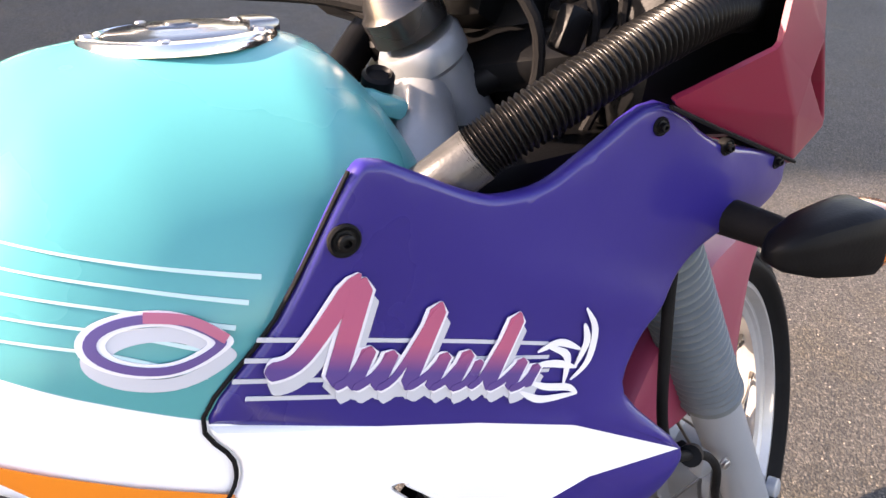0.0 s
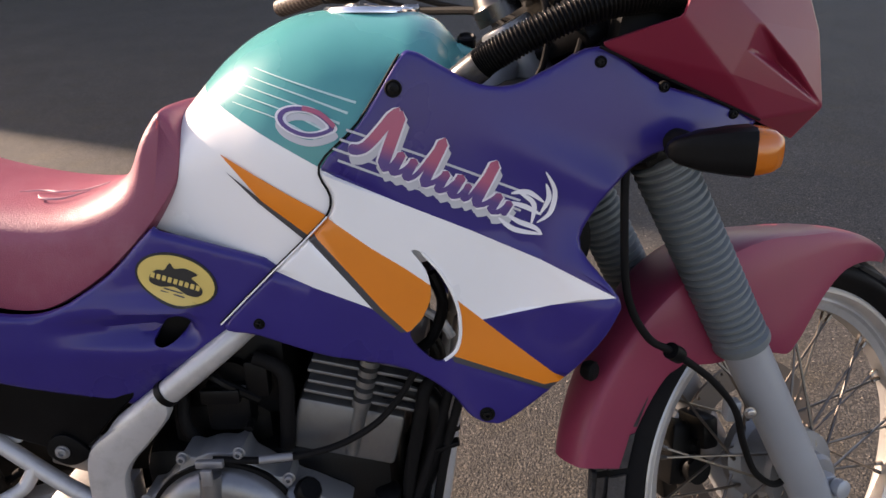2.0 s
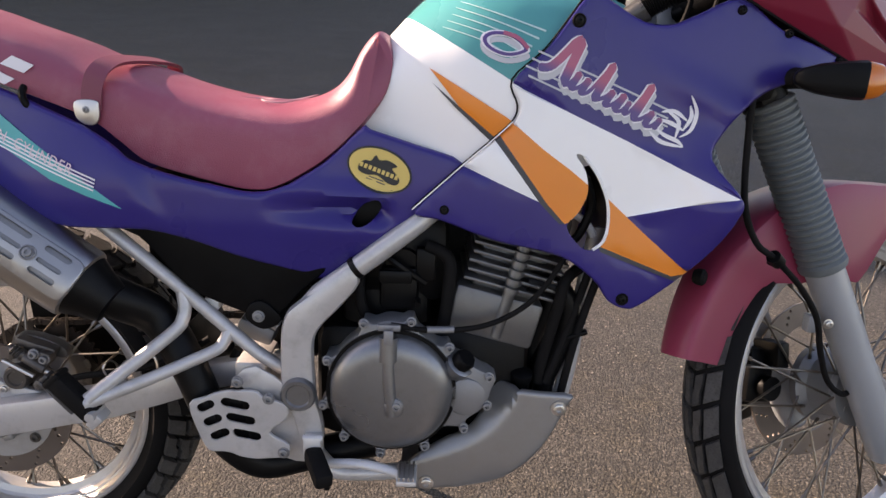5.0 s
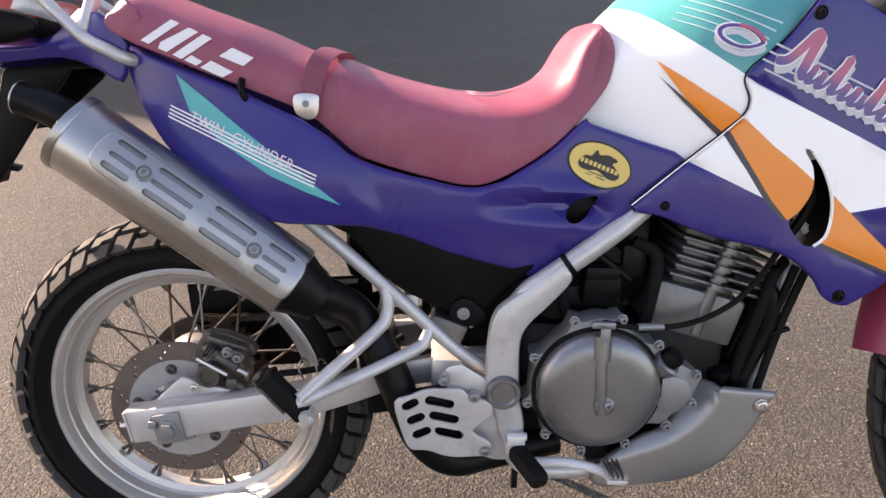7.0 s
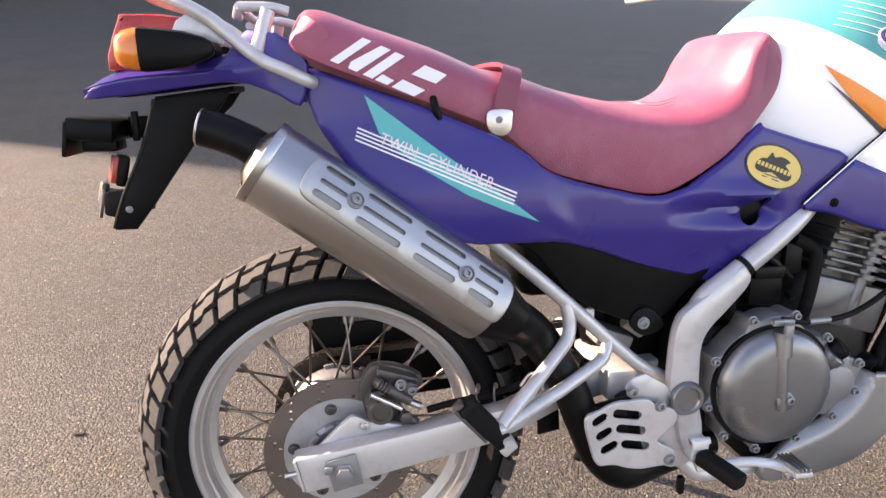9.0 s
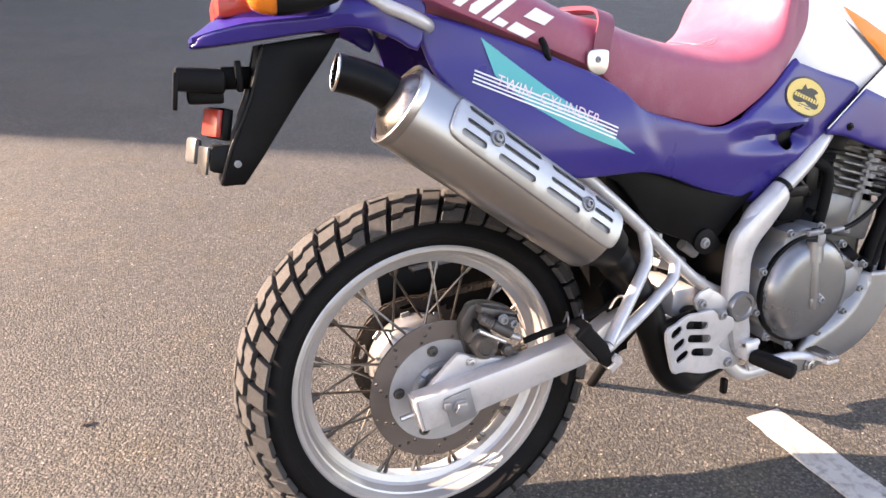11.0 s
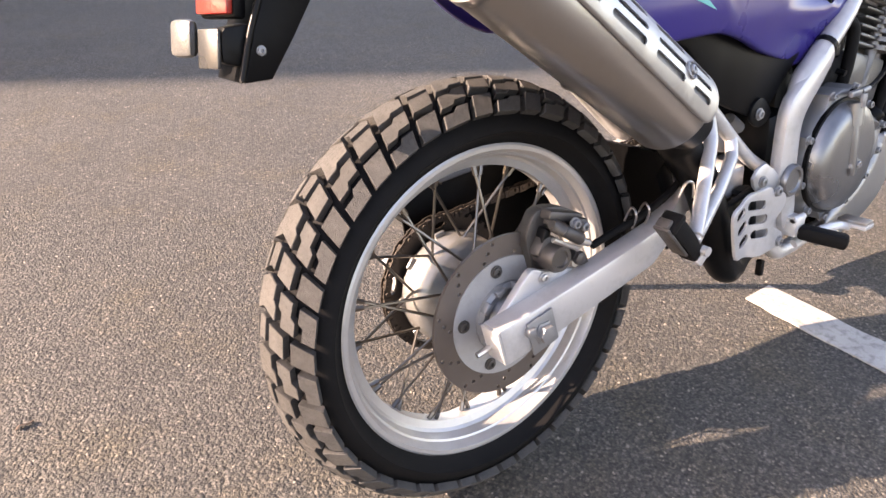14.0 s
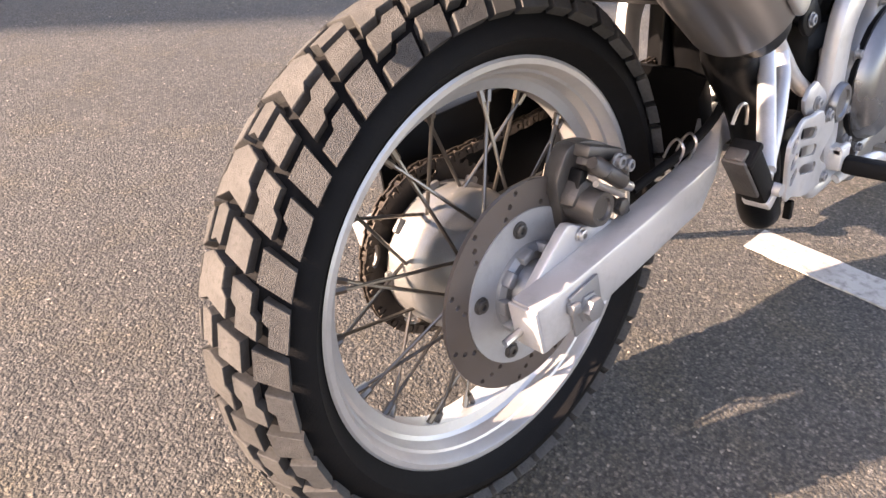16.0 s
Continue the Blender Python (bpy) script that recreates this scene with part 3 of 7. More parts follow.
for i in range(5):
    a = 2 * math.pi * (i + 0.5) / 5
    part("cap_screw", lathe([(0.0072, 0.0036), (0.0082, 0.0032), (0.0086, 0.0016), (0.0074, 0.0)], 10, m=cap_at @ Matrix.Translation((0.0525 * math.cos(a), 0.0, 0.0525 * math.sin(a)))), steel, cap)

# seat
SEAT = [(-0.042, 0.898), (0.06, 0.855), (0.143, 0.826), (0.219, 0.797), (0.258, 0.768), (0.300, 0.738), (0.393, 0.713), (0.449, 0.704), (0.489, 0.713), (0.551, 0.751), (0.604, 0.802),
        (0.638, 0.850), (0.645, 0.893), (0.640, 0.925), (0.622, 0.940), (0.599, 0.920), (0.572, 0.876), (0.538, 0.848), (0.485, 0.834), (0.41, 0.838), (0.325, 0.856), (0.262, 0.876), (0.21, 0.886), (0.138, 0.914),
        (0.048, 0.942), (-0.008, 0.959), (-0.036, 0.950)]


def seat_mesh():
    prof = [(-0.142, 0.054), (-0.1415, 0.044), (-0.139, 0.035), (-0.134, 0.027), (-0.126, 0.0200), (-0.114, 0.0135), (-0.098, 0.0085), (-0.075, 0.0045), (-0.04, 0.0012), (0.0, 0.0)]
    rings = prof + [(-y, i) for y, i in prof[-2::-1]]
    line = rounded(SEAT, 5)
    vs, fs = extruded(line, rings, lambda nz: 0.12 + 0.88 * max(0.0, min(1.0, nz * 1.4)))
    for i, v in enumerate(vs):   # the nose is thin, so its edges are rounded less; it draws in towards the tank
        x, z = line[i % len(line)]
        thin = 0.72 * max(0.0, min(1.0, (x - 0.55) / 0.06)) * max(0.0, min(1.0, (z - 0.83) / 0.06))
        v.x, v.z = v.x + (x - v.x) * thin, v.z + (z - v.z) * thin
        q = max(0.0, min(1.0, (v.x - 0.47) / 0.14)) * max(0.0, min(1.0, (v.z - 0.77) / 0.15))
        v.y *= 1 - 0.18 * q
    return vs, fs


seat = part("seat", tidy(mesh_of("seat", *seat_mesh())), seat_vinyl, bike, "maroon vinyl dual seat, slightly scuffed")
strap_path = [(0.228, -0.147, 0.815), (0.231, -0.1475, 0.842), (0.239, -0.141, 0.868), (0.247, -0.105, 0.884), (0.250, 0.0, 0.888), (0.247, 0.105, 0.884), (0.239, 0.141, 0.868), (0.23, 0.147, 0.82)]


def strap_mesh(path, width, thick):
    p = smooth_path(path, 6)
    vs, fs = [], []
    for i, q in enumerate(p):
        d = (p[min(i + 1, len(p) - 1)] - p[max(i - 1, 0)]).normalized()
        w = Vector((0.9, 0, -0.25)).normalized()
        w = (w - d * w.dot(d)).normalized()
        n = w.cross(d) * -1
        for a, b in ((-1, 0), (-0.85, 1), (0.85, 1), (1, 0)):
            vs.append(q + w * a * width / 2 + n * b * thick)
    for i in range(len(p) - 1):
        for k in range(4):
            a, b = i * 4 + k, i * 4 + (k + 1) % 4
            fs.append((a, b, b + 4, a + 4))
    return vs, fs


strap_vinyl = material("strap_vinyl", (0.185, 0.036, 0.060), 0.46, vary=0.10, size=60, bump=0.3, bump_size=700)
part("strap", strap_mesh(strap_path, 0.028, 0.0055), strap_vinyl, seat, "dark maroon grab strap")
scuff_mark = material("pale_scuff", (0.46, 0.24, 0.26), 0.6, vary=0.2, size=300)
for pts in ([(0.415, -0.060, 0.8365), (0.440, -0.052, 0.8355), (0.462, -0.058, 0.8345), (0.485, -0.050, 0.8340)], [(0.445, -0.072, 0.8345), (0.455, -0.084, 0.8325), (0.480, -0.084, 0.8315), (0.508, -0.068, 0.8375)], [(0.478, -0.060, 0.8338), (0.500, -0.054, 0.8365), (0.526, -0.050, 0.8440)]):
    part("scuff", tube(pts, lambda t: 0.0006 + 0.0012 * math.sin(math.pi * min(1.0, max(0.0, t))), 6, 6, 0.5), scuff_mark, seat, "pale scuff")
tab = rounded([(0.206, 0.824), (0.206, 0.806), (0.214, 0.796), (0.228, 0.793), (0.238, 0.800), (0.240, 0.818), (0.238, 0.826), (0.222, 0.828)], 3)
part("strap_plate", tidy(mesh_of("strap_plate", *flat(tab, -0.150, -0.146, 0.001))), steel, seat, "silver strap plate")
part("screw", bolt_mesh(0.0036, 0.003), cast_alloy, seat, at=Matrix.Translation((0.222, -0.150, 0.814)))
part("seat_hook", tube([(0.135, -0.141, 0.842), (0.136, -0.150, 0.832), (0.141, -0.150, 0.818), (0.150, -0.143, 0.812)], 0.005, 8), black_plastic, seat)


def on_seat(x, z):
    return (x, -0.1425 - 0.0 * z, z)


# pale slanted emblem on the seat's flank, three plain shapes
def emblem_pt(a, b):
    return (0.004 + 0.753 * a + 0.672 * b, 0.888 - 0.315 * a + 0.5 * b)


for shape in ([(0.0, 0.0), (0.004, 0.058), (0.018, 0.058), (0.014, 0.0)], [(0.024, 0.012), (0.034, 0.058), (0.050, 0.058), (0.044, 0.0), (0.030, 0.0)], [(0.054, 0.0), (0.058, 0.058), (0.074, 0.058), (0.070, 0.0)], [(0.074, 0.0), (0.075, 0.014), (0.096, 0.012), (0.095, 0.0)],
              [(0.102, 0.0), (0.104, 0.020), (0.144, 0.018), (0.140, 0.0)], [(0.106, 0.034), (0.108, 0.058), (0.146, 0.058), (0.146, 0.036)]):
    part("seat_emblem", sheet([emblem_pt(a, b) for a, b in shape], on_seat, 0.02, 0.0006, lift=0.0012), white_decal, seat, "pale silver slanted emblem shape")

# ---- fairing and panels ----
def fair_y(x, z):
    """The right flank of the fairing."""
    y = -0.1695 - 0.036 * math.exp(-((x - 1.125) / 0.055) ** 2 - ((z - 0.72) / 0.075) ** 2)
    y -= 0.006 * math.exp(-((x - 0.98) / 0.10) ** 2 - ((z - 0.60) / 0.08) ** 2)
    if x > 1.14:
        y += min(0.09, (x - 1.14) ** 2 * 1.25) * (1 if z > 0.80 else 0.2)
        fold = 0.941 - 0.39 * (x - 1.173) - z   # a pressed fold below the cowl's seam
        y -= 0.0036 * max(0.0, min(1.0, fold / 0.006 + 0.5)) * max(0.0, min(1.0, (x - 1.150) / 0.03)) * max(0.0, min(1.0, (z - 0.86) / 0.03))
    if x < 0.80:
        y += 0.010 * ((0.80 - x) / 0.12)
    y -= 0.006 * math.exp(-((z - 0.875 + 0.45 * (x - 1.05)) / 0.02) ** 2) * max(0.0, min(1.0, (x - 0.98) / 0.12)) * (1 if x < 1.2 else 0.3)
    return y


def on_fair(x, z):
    return (x, fair_y(x, z), z)


FAIR = [(0.898, 0.985), (0.855, 0.921), (0.811, 0.876), (0.821, 0.843), (0.815, 0.820), (0.787, 0.792), (0.749, 0.757), (0.681, 0.689), (0.722, 0.676), (0.798, 0.651), (0.892, 0.632), (0.943, 0.600), (0.968, 0.568), (0.993, 0.556), (1.016, 0.562),
        (1.075, 0.610), (1.108, 0.650), (1.130, 0.700), (1.133, 0.728), (1.091, 0.780), (1.107, 0.820), (1.138, 0.857), (1.180, 0.882), (1.235, 0.884), (1.268, 0.893), (1.290, 0.911), (1.226, 0.936), (1.166, 0.956), (1.108, 0.992), (1.056, 0.972), (1.022, 0.957), (0.992, 0.956), (0.970, 0.963), (0.938, 0.981), (0.914, 0.993)]
VENT = [(0.905, 0.778), (0.917, 0.776), (0.938, 0.750), (0.954, 0.715), (0.958, 0.682), (0.953, 0.657), (0.939, 0.644), (0.921, 0.648), (0.899, 0.676), (0.914, 0.697), (0.925, 0.725), (0.920, 0.755)]
fair_out, vent_out = rounded(FAIR, 4), rounded(VENT, 4)
# painted graphics, as regions of the panel itself: 1 white, 2 orange, 3 dark edge
WHITE = [(0.800, 0.8755), (0.90, 0.8315), (0.971, 0.801), (1.05, 0.765), (1.128, 0.729), (1.062, 0.713), (0.985, 0.694), (0.962, 0.688), (0.95, 0.70), (0.90, 0.69), (0.857, 0.7105), (0.792, 0.738), (0.735, 0.762), (0.72, 0.80), (0.80, 0.85)]
ORANGE_A = [(0.800, 0.826), (0.823, 0.812), (0.860, 0.783), (0.897, 0.758), (0.930, 0.733), (0.935, 0.700), (0.896, 0.680), (0.869, 0.708), (0.838, 0.748), (0.800, 0.797), (0.78, 0.82)]
ORANGE_B = [(0.955, 0.718), (1.010, 0.671), (1.066, 0.625), (1.085, 0.612), (1.056, 0.609), (0.950, 0.649), (0.945, 0.68)]
DARK = [(0.78, 0.82), (0.800, 0.797), (0.838, 0.748), (0.869, 0.708), (0.896, 0.680), (0.888, 0.680), (0.859, 0.708), (0.828, 0.748), (0.791, 0.7935), (0.771, 0.8155)]
UNDER = [(0.945, 0.651), (0.950, 0.649), (1.056, 0.609), (1.085, 0.612), (1.060, 0.602), (0.950, 0.6415)]
data = sheet(fair_out, on_fair, 0.016, 0.004, holes=[vent_out], edge=0.005, regions=[(WHITE, 1), (DARK, 3), (UNDER, 3), (ORANGE_A, 2), (ORANGE_B, 2)])
fair_me = mesh_of("side_fairing", data[0], data[1])
for mat in (purple_paint, white_paint, orange_paint, slate_paint):
    fair_me.materials.append(mat)
for f, tone in zip(fair_me.polygons, data[2]):
    f.material_index = int(tone)
fairing = part("side_fairing", fair_me, purple_paint, bike, "glossy purple side fairing with white and orange graphics")
SEAM = [(0.900, 0.990), (0.8955, 0.983), (0.853, 0.921), (0.809, 0.877), (0.8185, 0.843), (0.8125, 0.821), (0.785, 0.794), (0.747, 0.759), (0.677, 0.692)]
part("seam_trim", tube([(x, fair_y(x, z) + 0.0035, z) for x, z in SEAM], 0.0013, 6, 4), rubber, fairing)
# the highlight on the lower seam, drawn as a thin white tube
part("seam_edge", tube([(x + 0.0012, fair_y(x, z) + 0.0002, z - 0.0004) for x, z in SEAM[5:]], 0.0010, 6, 4), white_paint, fairing, "white line painted as the seam's highlight")
left_fair = sheet(rounded(FAIR, 3), on_fair, 0.03, 0.004, edge=0.007)
part("side_fairing", mirrored(left_fair), purple_paint, bike)


part("orange_flash", sheet([(0.697, 0.888), (0.736, 0.866), (0.772, 0.845), (0.804, 0.827), (0.838, 0.804), (0.812, 0.776), (0.792, 0.797), (0.740, 0.838)], on_tank, 0.008, 0.0006, lift=0.0030), orange_paint, tank, "orange flash")
part("dark_edge", sheet([(0.702, 0.868), (0.740, 0.838), (0.792, 0.797), (0.812, 0.776), (0.806, 0.772), (0.786, 0.792), (0.735, 0.836)], on_tank, 0.008, 0.0006, lift=0.0026), slate_paint, tank)
# rolled lip of the vent and what shows in it
part("vent_lip", tube([(u, fair_y(u, v) + 0.001, v) for u, v in VENT[1:7]], 0.0024, 8), white_paint, fairing)
part("radiator", block((0.05, 0.26, 0.22), Matrix.Translation((1.00, 0, 0.70)) @ pose(0, 0, 0, 0, -20, 0), 0.006), black_metal, bike, "black radiator behind the fairing")
part("vent_stay", tube([(0.925, -0.150, 0.745), (0.938, -0.146, 0.705), (0.925, -0.140, 0.660), (0.905, -0.135, 0.640)], 0.007, 8), black_plastic, fairing)
part("vent_stay", tube([(0.910, -0.120, 0.690), (0.935, -0.13, 0.676), (0.948, -0.13, 0.655)], 0.006, 8), alloy, fairing)

# fasteners of the fairing, each in a dark grommet
for x, z, r in ((0.893, 0.956, 0.0062), (1.108, 0.977, 0.0042), (1.176, 0.950, 0.0040), (0.988, 0.572, 0.0062), (0.724, 0.693, 0.0045), (1.258, 0.9185, 0.0040)):
    y = fair_y(x, z)
    part("grommet", lathe([(0.004, r * 1.5), (-0.0012, r * 1.5), (-0.0022, r * 1.3), (-0.001, r * 1.0), (0.004, r * 1.0)], 20), rubber, fairing, at=Matrix.Translation((x, y, z)))
    part("screw", bolt_mesh(r * 0.75, 0.005), black_metal, fairing, at=Matrix.Translation((x, y - 0.0005, z)))

# brush-like emblem: slanted rose and violet strokes with pale outline and grey shadow
LX, LZ = Vector((0.922, -0.388)), Vector((0.33, 0.945))


def brush(a, b):
    a = 0.010 + 0.84 * a
    return (0.838 + LX.x * a + LZ.x * b, 0.884 + LX.y * a + LZ.y * b)


STROKES = [([(-0.012, 0.012), (0.010, 0.022), (0.036, 0.072)], 0.013), ([(0.040, 0.070), (0.036, 0.004)], 0.015), ([(0.056, 0.030), (0.050, 0.002)], 0.011), ([(0.074, 0.028), (0.068, 0.002)], 0.011),
           ([(0.102, 0.060), (0.092, 0.002)], 0.013), ([(0.118, 0.028), (0.112, 0.002)], 0.011), ([(0.138, 0.030), (0.130, 0.002)], 0.012), ([(0.150, 0.024), (0.146, 0.004)], 0.009),
           ([(0.174, 0.058), (0.164, 0.002)], 0.013), ([(0.192, 0.026), (0.186, 0.002)], 0.011), ([(0.208, 0.022), (0.203, 0.004)], 0.010)]
# thin joining strokes between the thick ones
STROKES += [([(0.036, 0.004), (0.046, 0.010), (0.056, 0.030)], 0.0065), ([(0.050, 0.003), (0.064, 0.012), (0.074, 0.028)], 0.0065), ([(0.068, 0.003), (0.082, 0.014), (0.101, 0.058)], 0.0060), ([(0.092, 0.003), (0.108, 0.014), (0.118, 0.028)], 0.0065), ([(0.112, 0.003), (0.124, 0.010), (0.138, 0.029)], 0.0060),
            ([(0.130, 0.003), (0.142, 0.008), (0.150, 0.024)], 0.0060), ([(0.146, 0.004), (0.157, 0.014), (0.173, 0.056)], 0.0060), ([(0.164, 0.003), (0.178, 0.010), (0.192, 0.025)], 0.0065), ([(0.186, 0.003), (0.198, 0.007), (0.208, 0.021)], 0.0065)]
bars = [[(-0.02, 0.030), (0.10, 0.034), (0.215, 0.036)], [(-0.025, 0.018), (0.11, 0.022), (0.220, 0.026)], [(-0.03, 0.006), (0.11, 0.010), (0.225, 0.016)], [(-0.02, -0.004), (0.10, -0.002), (0.22, 0.004)]]
for line in bars:
    part("emblem_line", sheet(ribbon([brush(*p) for p in line], 0.0026, 12), on_fair, 0.02, 0.0005, lift=0.0008), grey_decal, fairing)
rose_to_violet = two_tone("brush_paint", (0.44, 0.10, 0.17), (0.095, 0.055, 0.20), -0.421, 1.262, 0.0, 0.010)


def capped(w):
    """A stroke's width, with round ends."""
    return lambda t: w * min(1.0, math.sqrt(max(0.02, 7 * t)), math.sqrt(max(0.02, 7 * (1 - t))))


for i, (line, w) in enumerate(STROKES):
    shade = [brush(a + 0.004, b - 0.007) for a, b in line]
    part("emblem_stroke", sheet(ribbon(shade, capped(0.86 * w + 0.006), 7), on_fair, 0.02, 0.0005, lift=0.0012 + 0.00005 * i), grey_decal, fairing)
for i, (line, w) in enumerate(STROKES):
    part("emblem_stroke", sheet(ribbon([brush(a, b) for a, b in line], capped(0.86 * w + 0.0045), 7), on_fair, 0.02, 0.0005, lift=0.0020 + 0.00005 * i), white_decal, fairing)
for i, (line, w) in enumerate(STROKES):
    part("emblem_stroke", sheet(ribbon([brush(a, b) for a, b in line], capped(0.86 * w), 7), on_fair, 0.02, 0.0005, lift=0.0028 + 0.00005 * i), rose_to_violet, fairing)
# fine flourish at its end
for line in ([(0.205, 0.030), (0.225, 0.038), (0.250, 0.034)], [(0.205, 0.020), (0.228, 0.022), (0.252, 0.020)], [(0.205, 0.008), (0.225, 0.004), (0.250, 0.004), (0.262, 0.000)], [(0.215, 0.034), (0.238, 0.028), (0.244, 0.006)],
             [(0.238, 0.066), (0.258, 0.050), (0.262, 0.026), (0.250, 0.010)], [(0.244, 0.054), (0.254, 0.040), (0.250, 0.020)], [(0.200, 0.000), (0.225, -0.006), (0.262, 0.000)]):
    part("emblem_line", sheet(ribbon([brush(*p) for p in line], lambda t: 0.0012 + 0.0045 * math.sin(math.pi * min(1, max(0, t)))), on_fair, 0.02, 0.0005, lift=0.0024), white_decal, fairing)


# ---- side panel below the seat ----
def side_y(x, z):
    y = lerp_table([(-0.04, -0.120), (0.05, -0.150), (0.25, -0.172), (0.40, -0.163), (0.55, -0.150), (0.65, -0.148), (0.76, -0.158)], x)
    rim_x = 0.283 + 0.75 * max(0.0, 0.742 - z) ** 1.15
    y -= 0.0055 * max(0.0, min(1.0, (z - 0.655) / 0.03)) * max(0.0, min(1.0, 0.5 + (rim_x - x) / 0.022)) * max(0.0, min(1.0, (x - 0.05) / 0.12)) * max(0.0, min(1.0, (0.790 - z) / 0.05))
    y += 0.012 * max(0.0, min(1.0, (z - 0.72) / 0.10)) * (1 if x < 0.5 else 0.2)
    y += 0.022 * max(0.0, min(1.0, (0.66 - z) / 0.12)) * (1 if x > 0.30 else 0.4)
    h = max(0.0, min(1.0, (x - 0.46) / 0.14)) * max(0.0, min(1.0, (0.650 - x) / 0.018))
    y -= 0.010 * math.exp(-((z - 0.709) / 0.014) ** 2) * h + 0.004 * math.exp(-((z - 0.650) / 0.02) ** 2) * h
    y += 0.020 * math.exp(-((z - 0.682) / 0.013) ** 2) * h
    return y


def on_side(x, z):
    return (x, side_y(x, z), z)


SIDE = [(-0.028, 0.880), (0.06, 0.852), (0.143, 0.823), (0.219, 0.793), (0.258, 0.771), (0.300, 0.742), (0.393, 0.717), (0.449, 0.707), (0.489, 0.716), (0.551, 0.753), (0.604, 0.804), (0.616, 0.801), (0.68, 0.782), (0.748, 0.758),
        (0.71, 0.712), (0.684, 0.682), (0.650, 0.650), (0.602, 0.610), (0.560, 0.572), (0.520, 0.582), (0.428, 0.608), (0.364, 0.632), (0.300, 0.648), (0.236, 0.649), (0.173, 0.651), (0.112, 0.679), (0.038, 0.735), (-0.010, 0.794), (-0.027, 0.832), (-0.034, 0.860)]
scoop = rounded([(0.590, 0.668), (0.602, 0.688), (0.618, 0.700), (0.631, 0.700), (0.631, 0.684), (0.618, 0.668), (0.601, 0.660)], 3)
side = part("side_panel", sheet(rounded(SIDE, 3), on_side, 0.010, 0.004, holes=[scoop], edge=0.007), purple_paint, bike, "purple side panel with teal flash and lettering")
part("side_panel", mirrored(sheet(rounded(SIDE, 3), on_side, 0.03, 0.004, edge=0.007)), purple_paint, bike)
part("scoop_back", block((0.06, 0.01, 0.05), Matrix.Translation((0.612, -0.124, 0.68)), 0.002), black_plastic, side)
part("flash", sheet([(0.046, 0.846), (0.090, 0.813), (0.142, 0.774), (0.215, 0.724), (0.273, 0.681), (0.225, 0.698), (0.177, 0.718), (0.110, 0.757), (0.064, 0.797)], on_side, 0.008, 0.0006, lift=0.0014), aqua_decal, side, "teal flash")
SX, SZ = Vector((0.925, -0.381)), Vector((0.25, 0.968))


def script(a, b):
    return (0.037 + SX.x * a + SZ.x * b, 0.804 + SX.y * a + SZ.y * b)


for i in range(4):
    part("pinstripe", sheet(ribbon([script(0.0, -0.005 * i), script(0.10, -0.005 * i), script(0.220, -0.005 * i)], 0.0022, 12), on_side, 0.02, 0.0005, lift=0.0022), white_decal, side)


def lettering(words, size, fn, mat, parent, lift):
    """Raised lettering with the built-in font, laid on a surface; fn maps along and up to the place."""
    cu = bpy.data.curves.new("lettering", "FONT")
    cu.body, cu.size, cu.space_character = words, size, 1.12
    ob = bpy.data.objects.new("lettering", cu)
    scene.collection.objects.link(ob)
    bpy.context.view_layer.update()
    me = bpy.data.meshes.new_from_object(ob.evaluated_get(bpy.context.evaluated_depsgraph_get()))
    bpy.data.objects.remove(ob)
    for v in me.vertices:
        p = Vector(fn(v.co.x, v.co.y))
        v.co = p + Vector((0, -lift, 0))
    me.name = "lettering"
    me.materials.clear()
    return part("lettering", me, mat, parent, "thin silver and rose lettering")


letter_paint = material("letter_silver", (0.76, 0.60, 0.62), 0.4, vary=0.15, size=200)
lettering("TWIN  CYLINDER", 0.0215, lambda a, b: on_side(*script(0.030 + a * 0.83 + 0.12 * b, -0.0075 + b)), letter_paint, side, 0.0032)

# oval badge: gold with dark rim, a plain dark shape and bars
BADGE = (0.630, 0.745, -20)


def oval(w, h, n=36):
    return [(w * math.cos(2 * math.pi * i / n), h * math.sin(2 * math.pi * i / n)) for i in range(n)]


badge = part("oval_badge", sheet(placed(oval(0.0480, 0.0315), *BADGE), on_side, 0.015, 0.0006, lift=0.0012), ink_decal, side, "gold and black oval sticker")
part("oval_badge", sheet(placed(oval(0.0450, 0.0285), *BADGE), on_side, 0.015, 0.0006, lift=0.0020), yellow_decal, side)
MARK = [(-0.030, -0.002), (-0.024, 0.006), (-0.016, 0.008), (-0.012, 0.018), (-0.005, 0.013), (0.006, 0.017), (0.022, 0.014), (0.016, 0.008), (0.024, 0.003), (0.032, -0.004), (0.029, -0.012), (0.016, -0.014), (0.0, -0.0085), (-0.015, -0.013), (-0.028, -0.011)]
part("badge_shape", sheet(placed(rounded(MARK, 3), *BADGE), on_side, 0.012, 0.0005, lift=0.0028), ink_decal, side)
for i in range(9):
    x0 = -0.029 + 0.0066 * i
    part("badge_bar", sheet(placed([(x0, -0.0046), (x0 + 0.0044, -0.0046), (x0 + 0.0044, 0.0016), (x0, 0.0016)], *BADGE), on_side, 0.02, 0.0005, lift=0.0036), yellow_decal, side)
for k, w in ((-0.0145, 0.011), (-0.0185, 0.014)):
    part("badge_bar", sheet(placed([(-w, k), (w, k), (w, k + 0.0016), (-w, k + 0.0016)], *BADGE), on_side, 0.02, 0.0005, lift=0.0028), slate_paint, side)

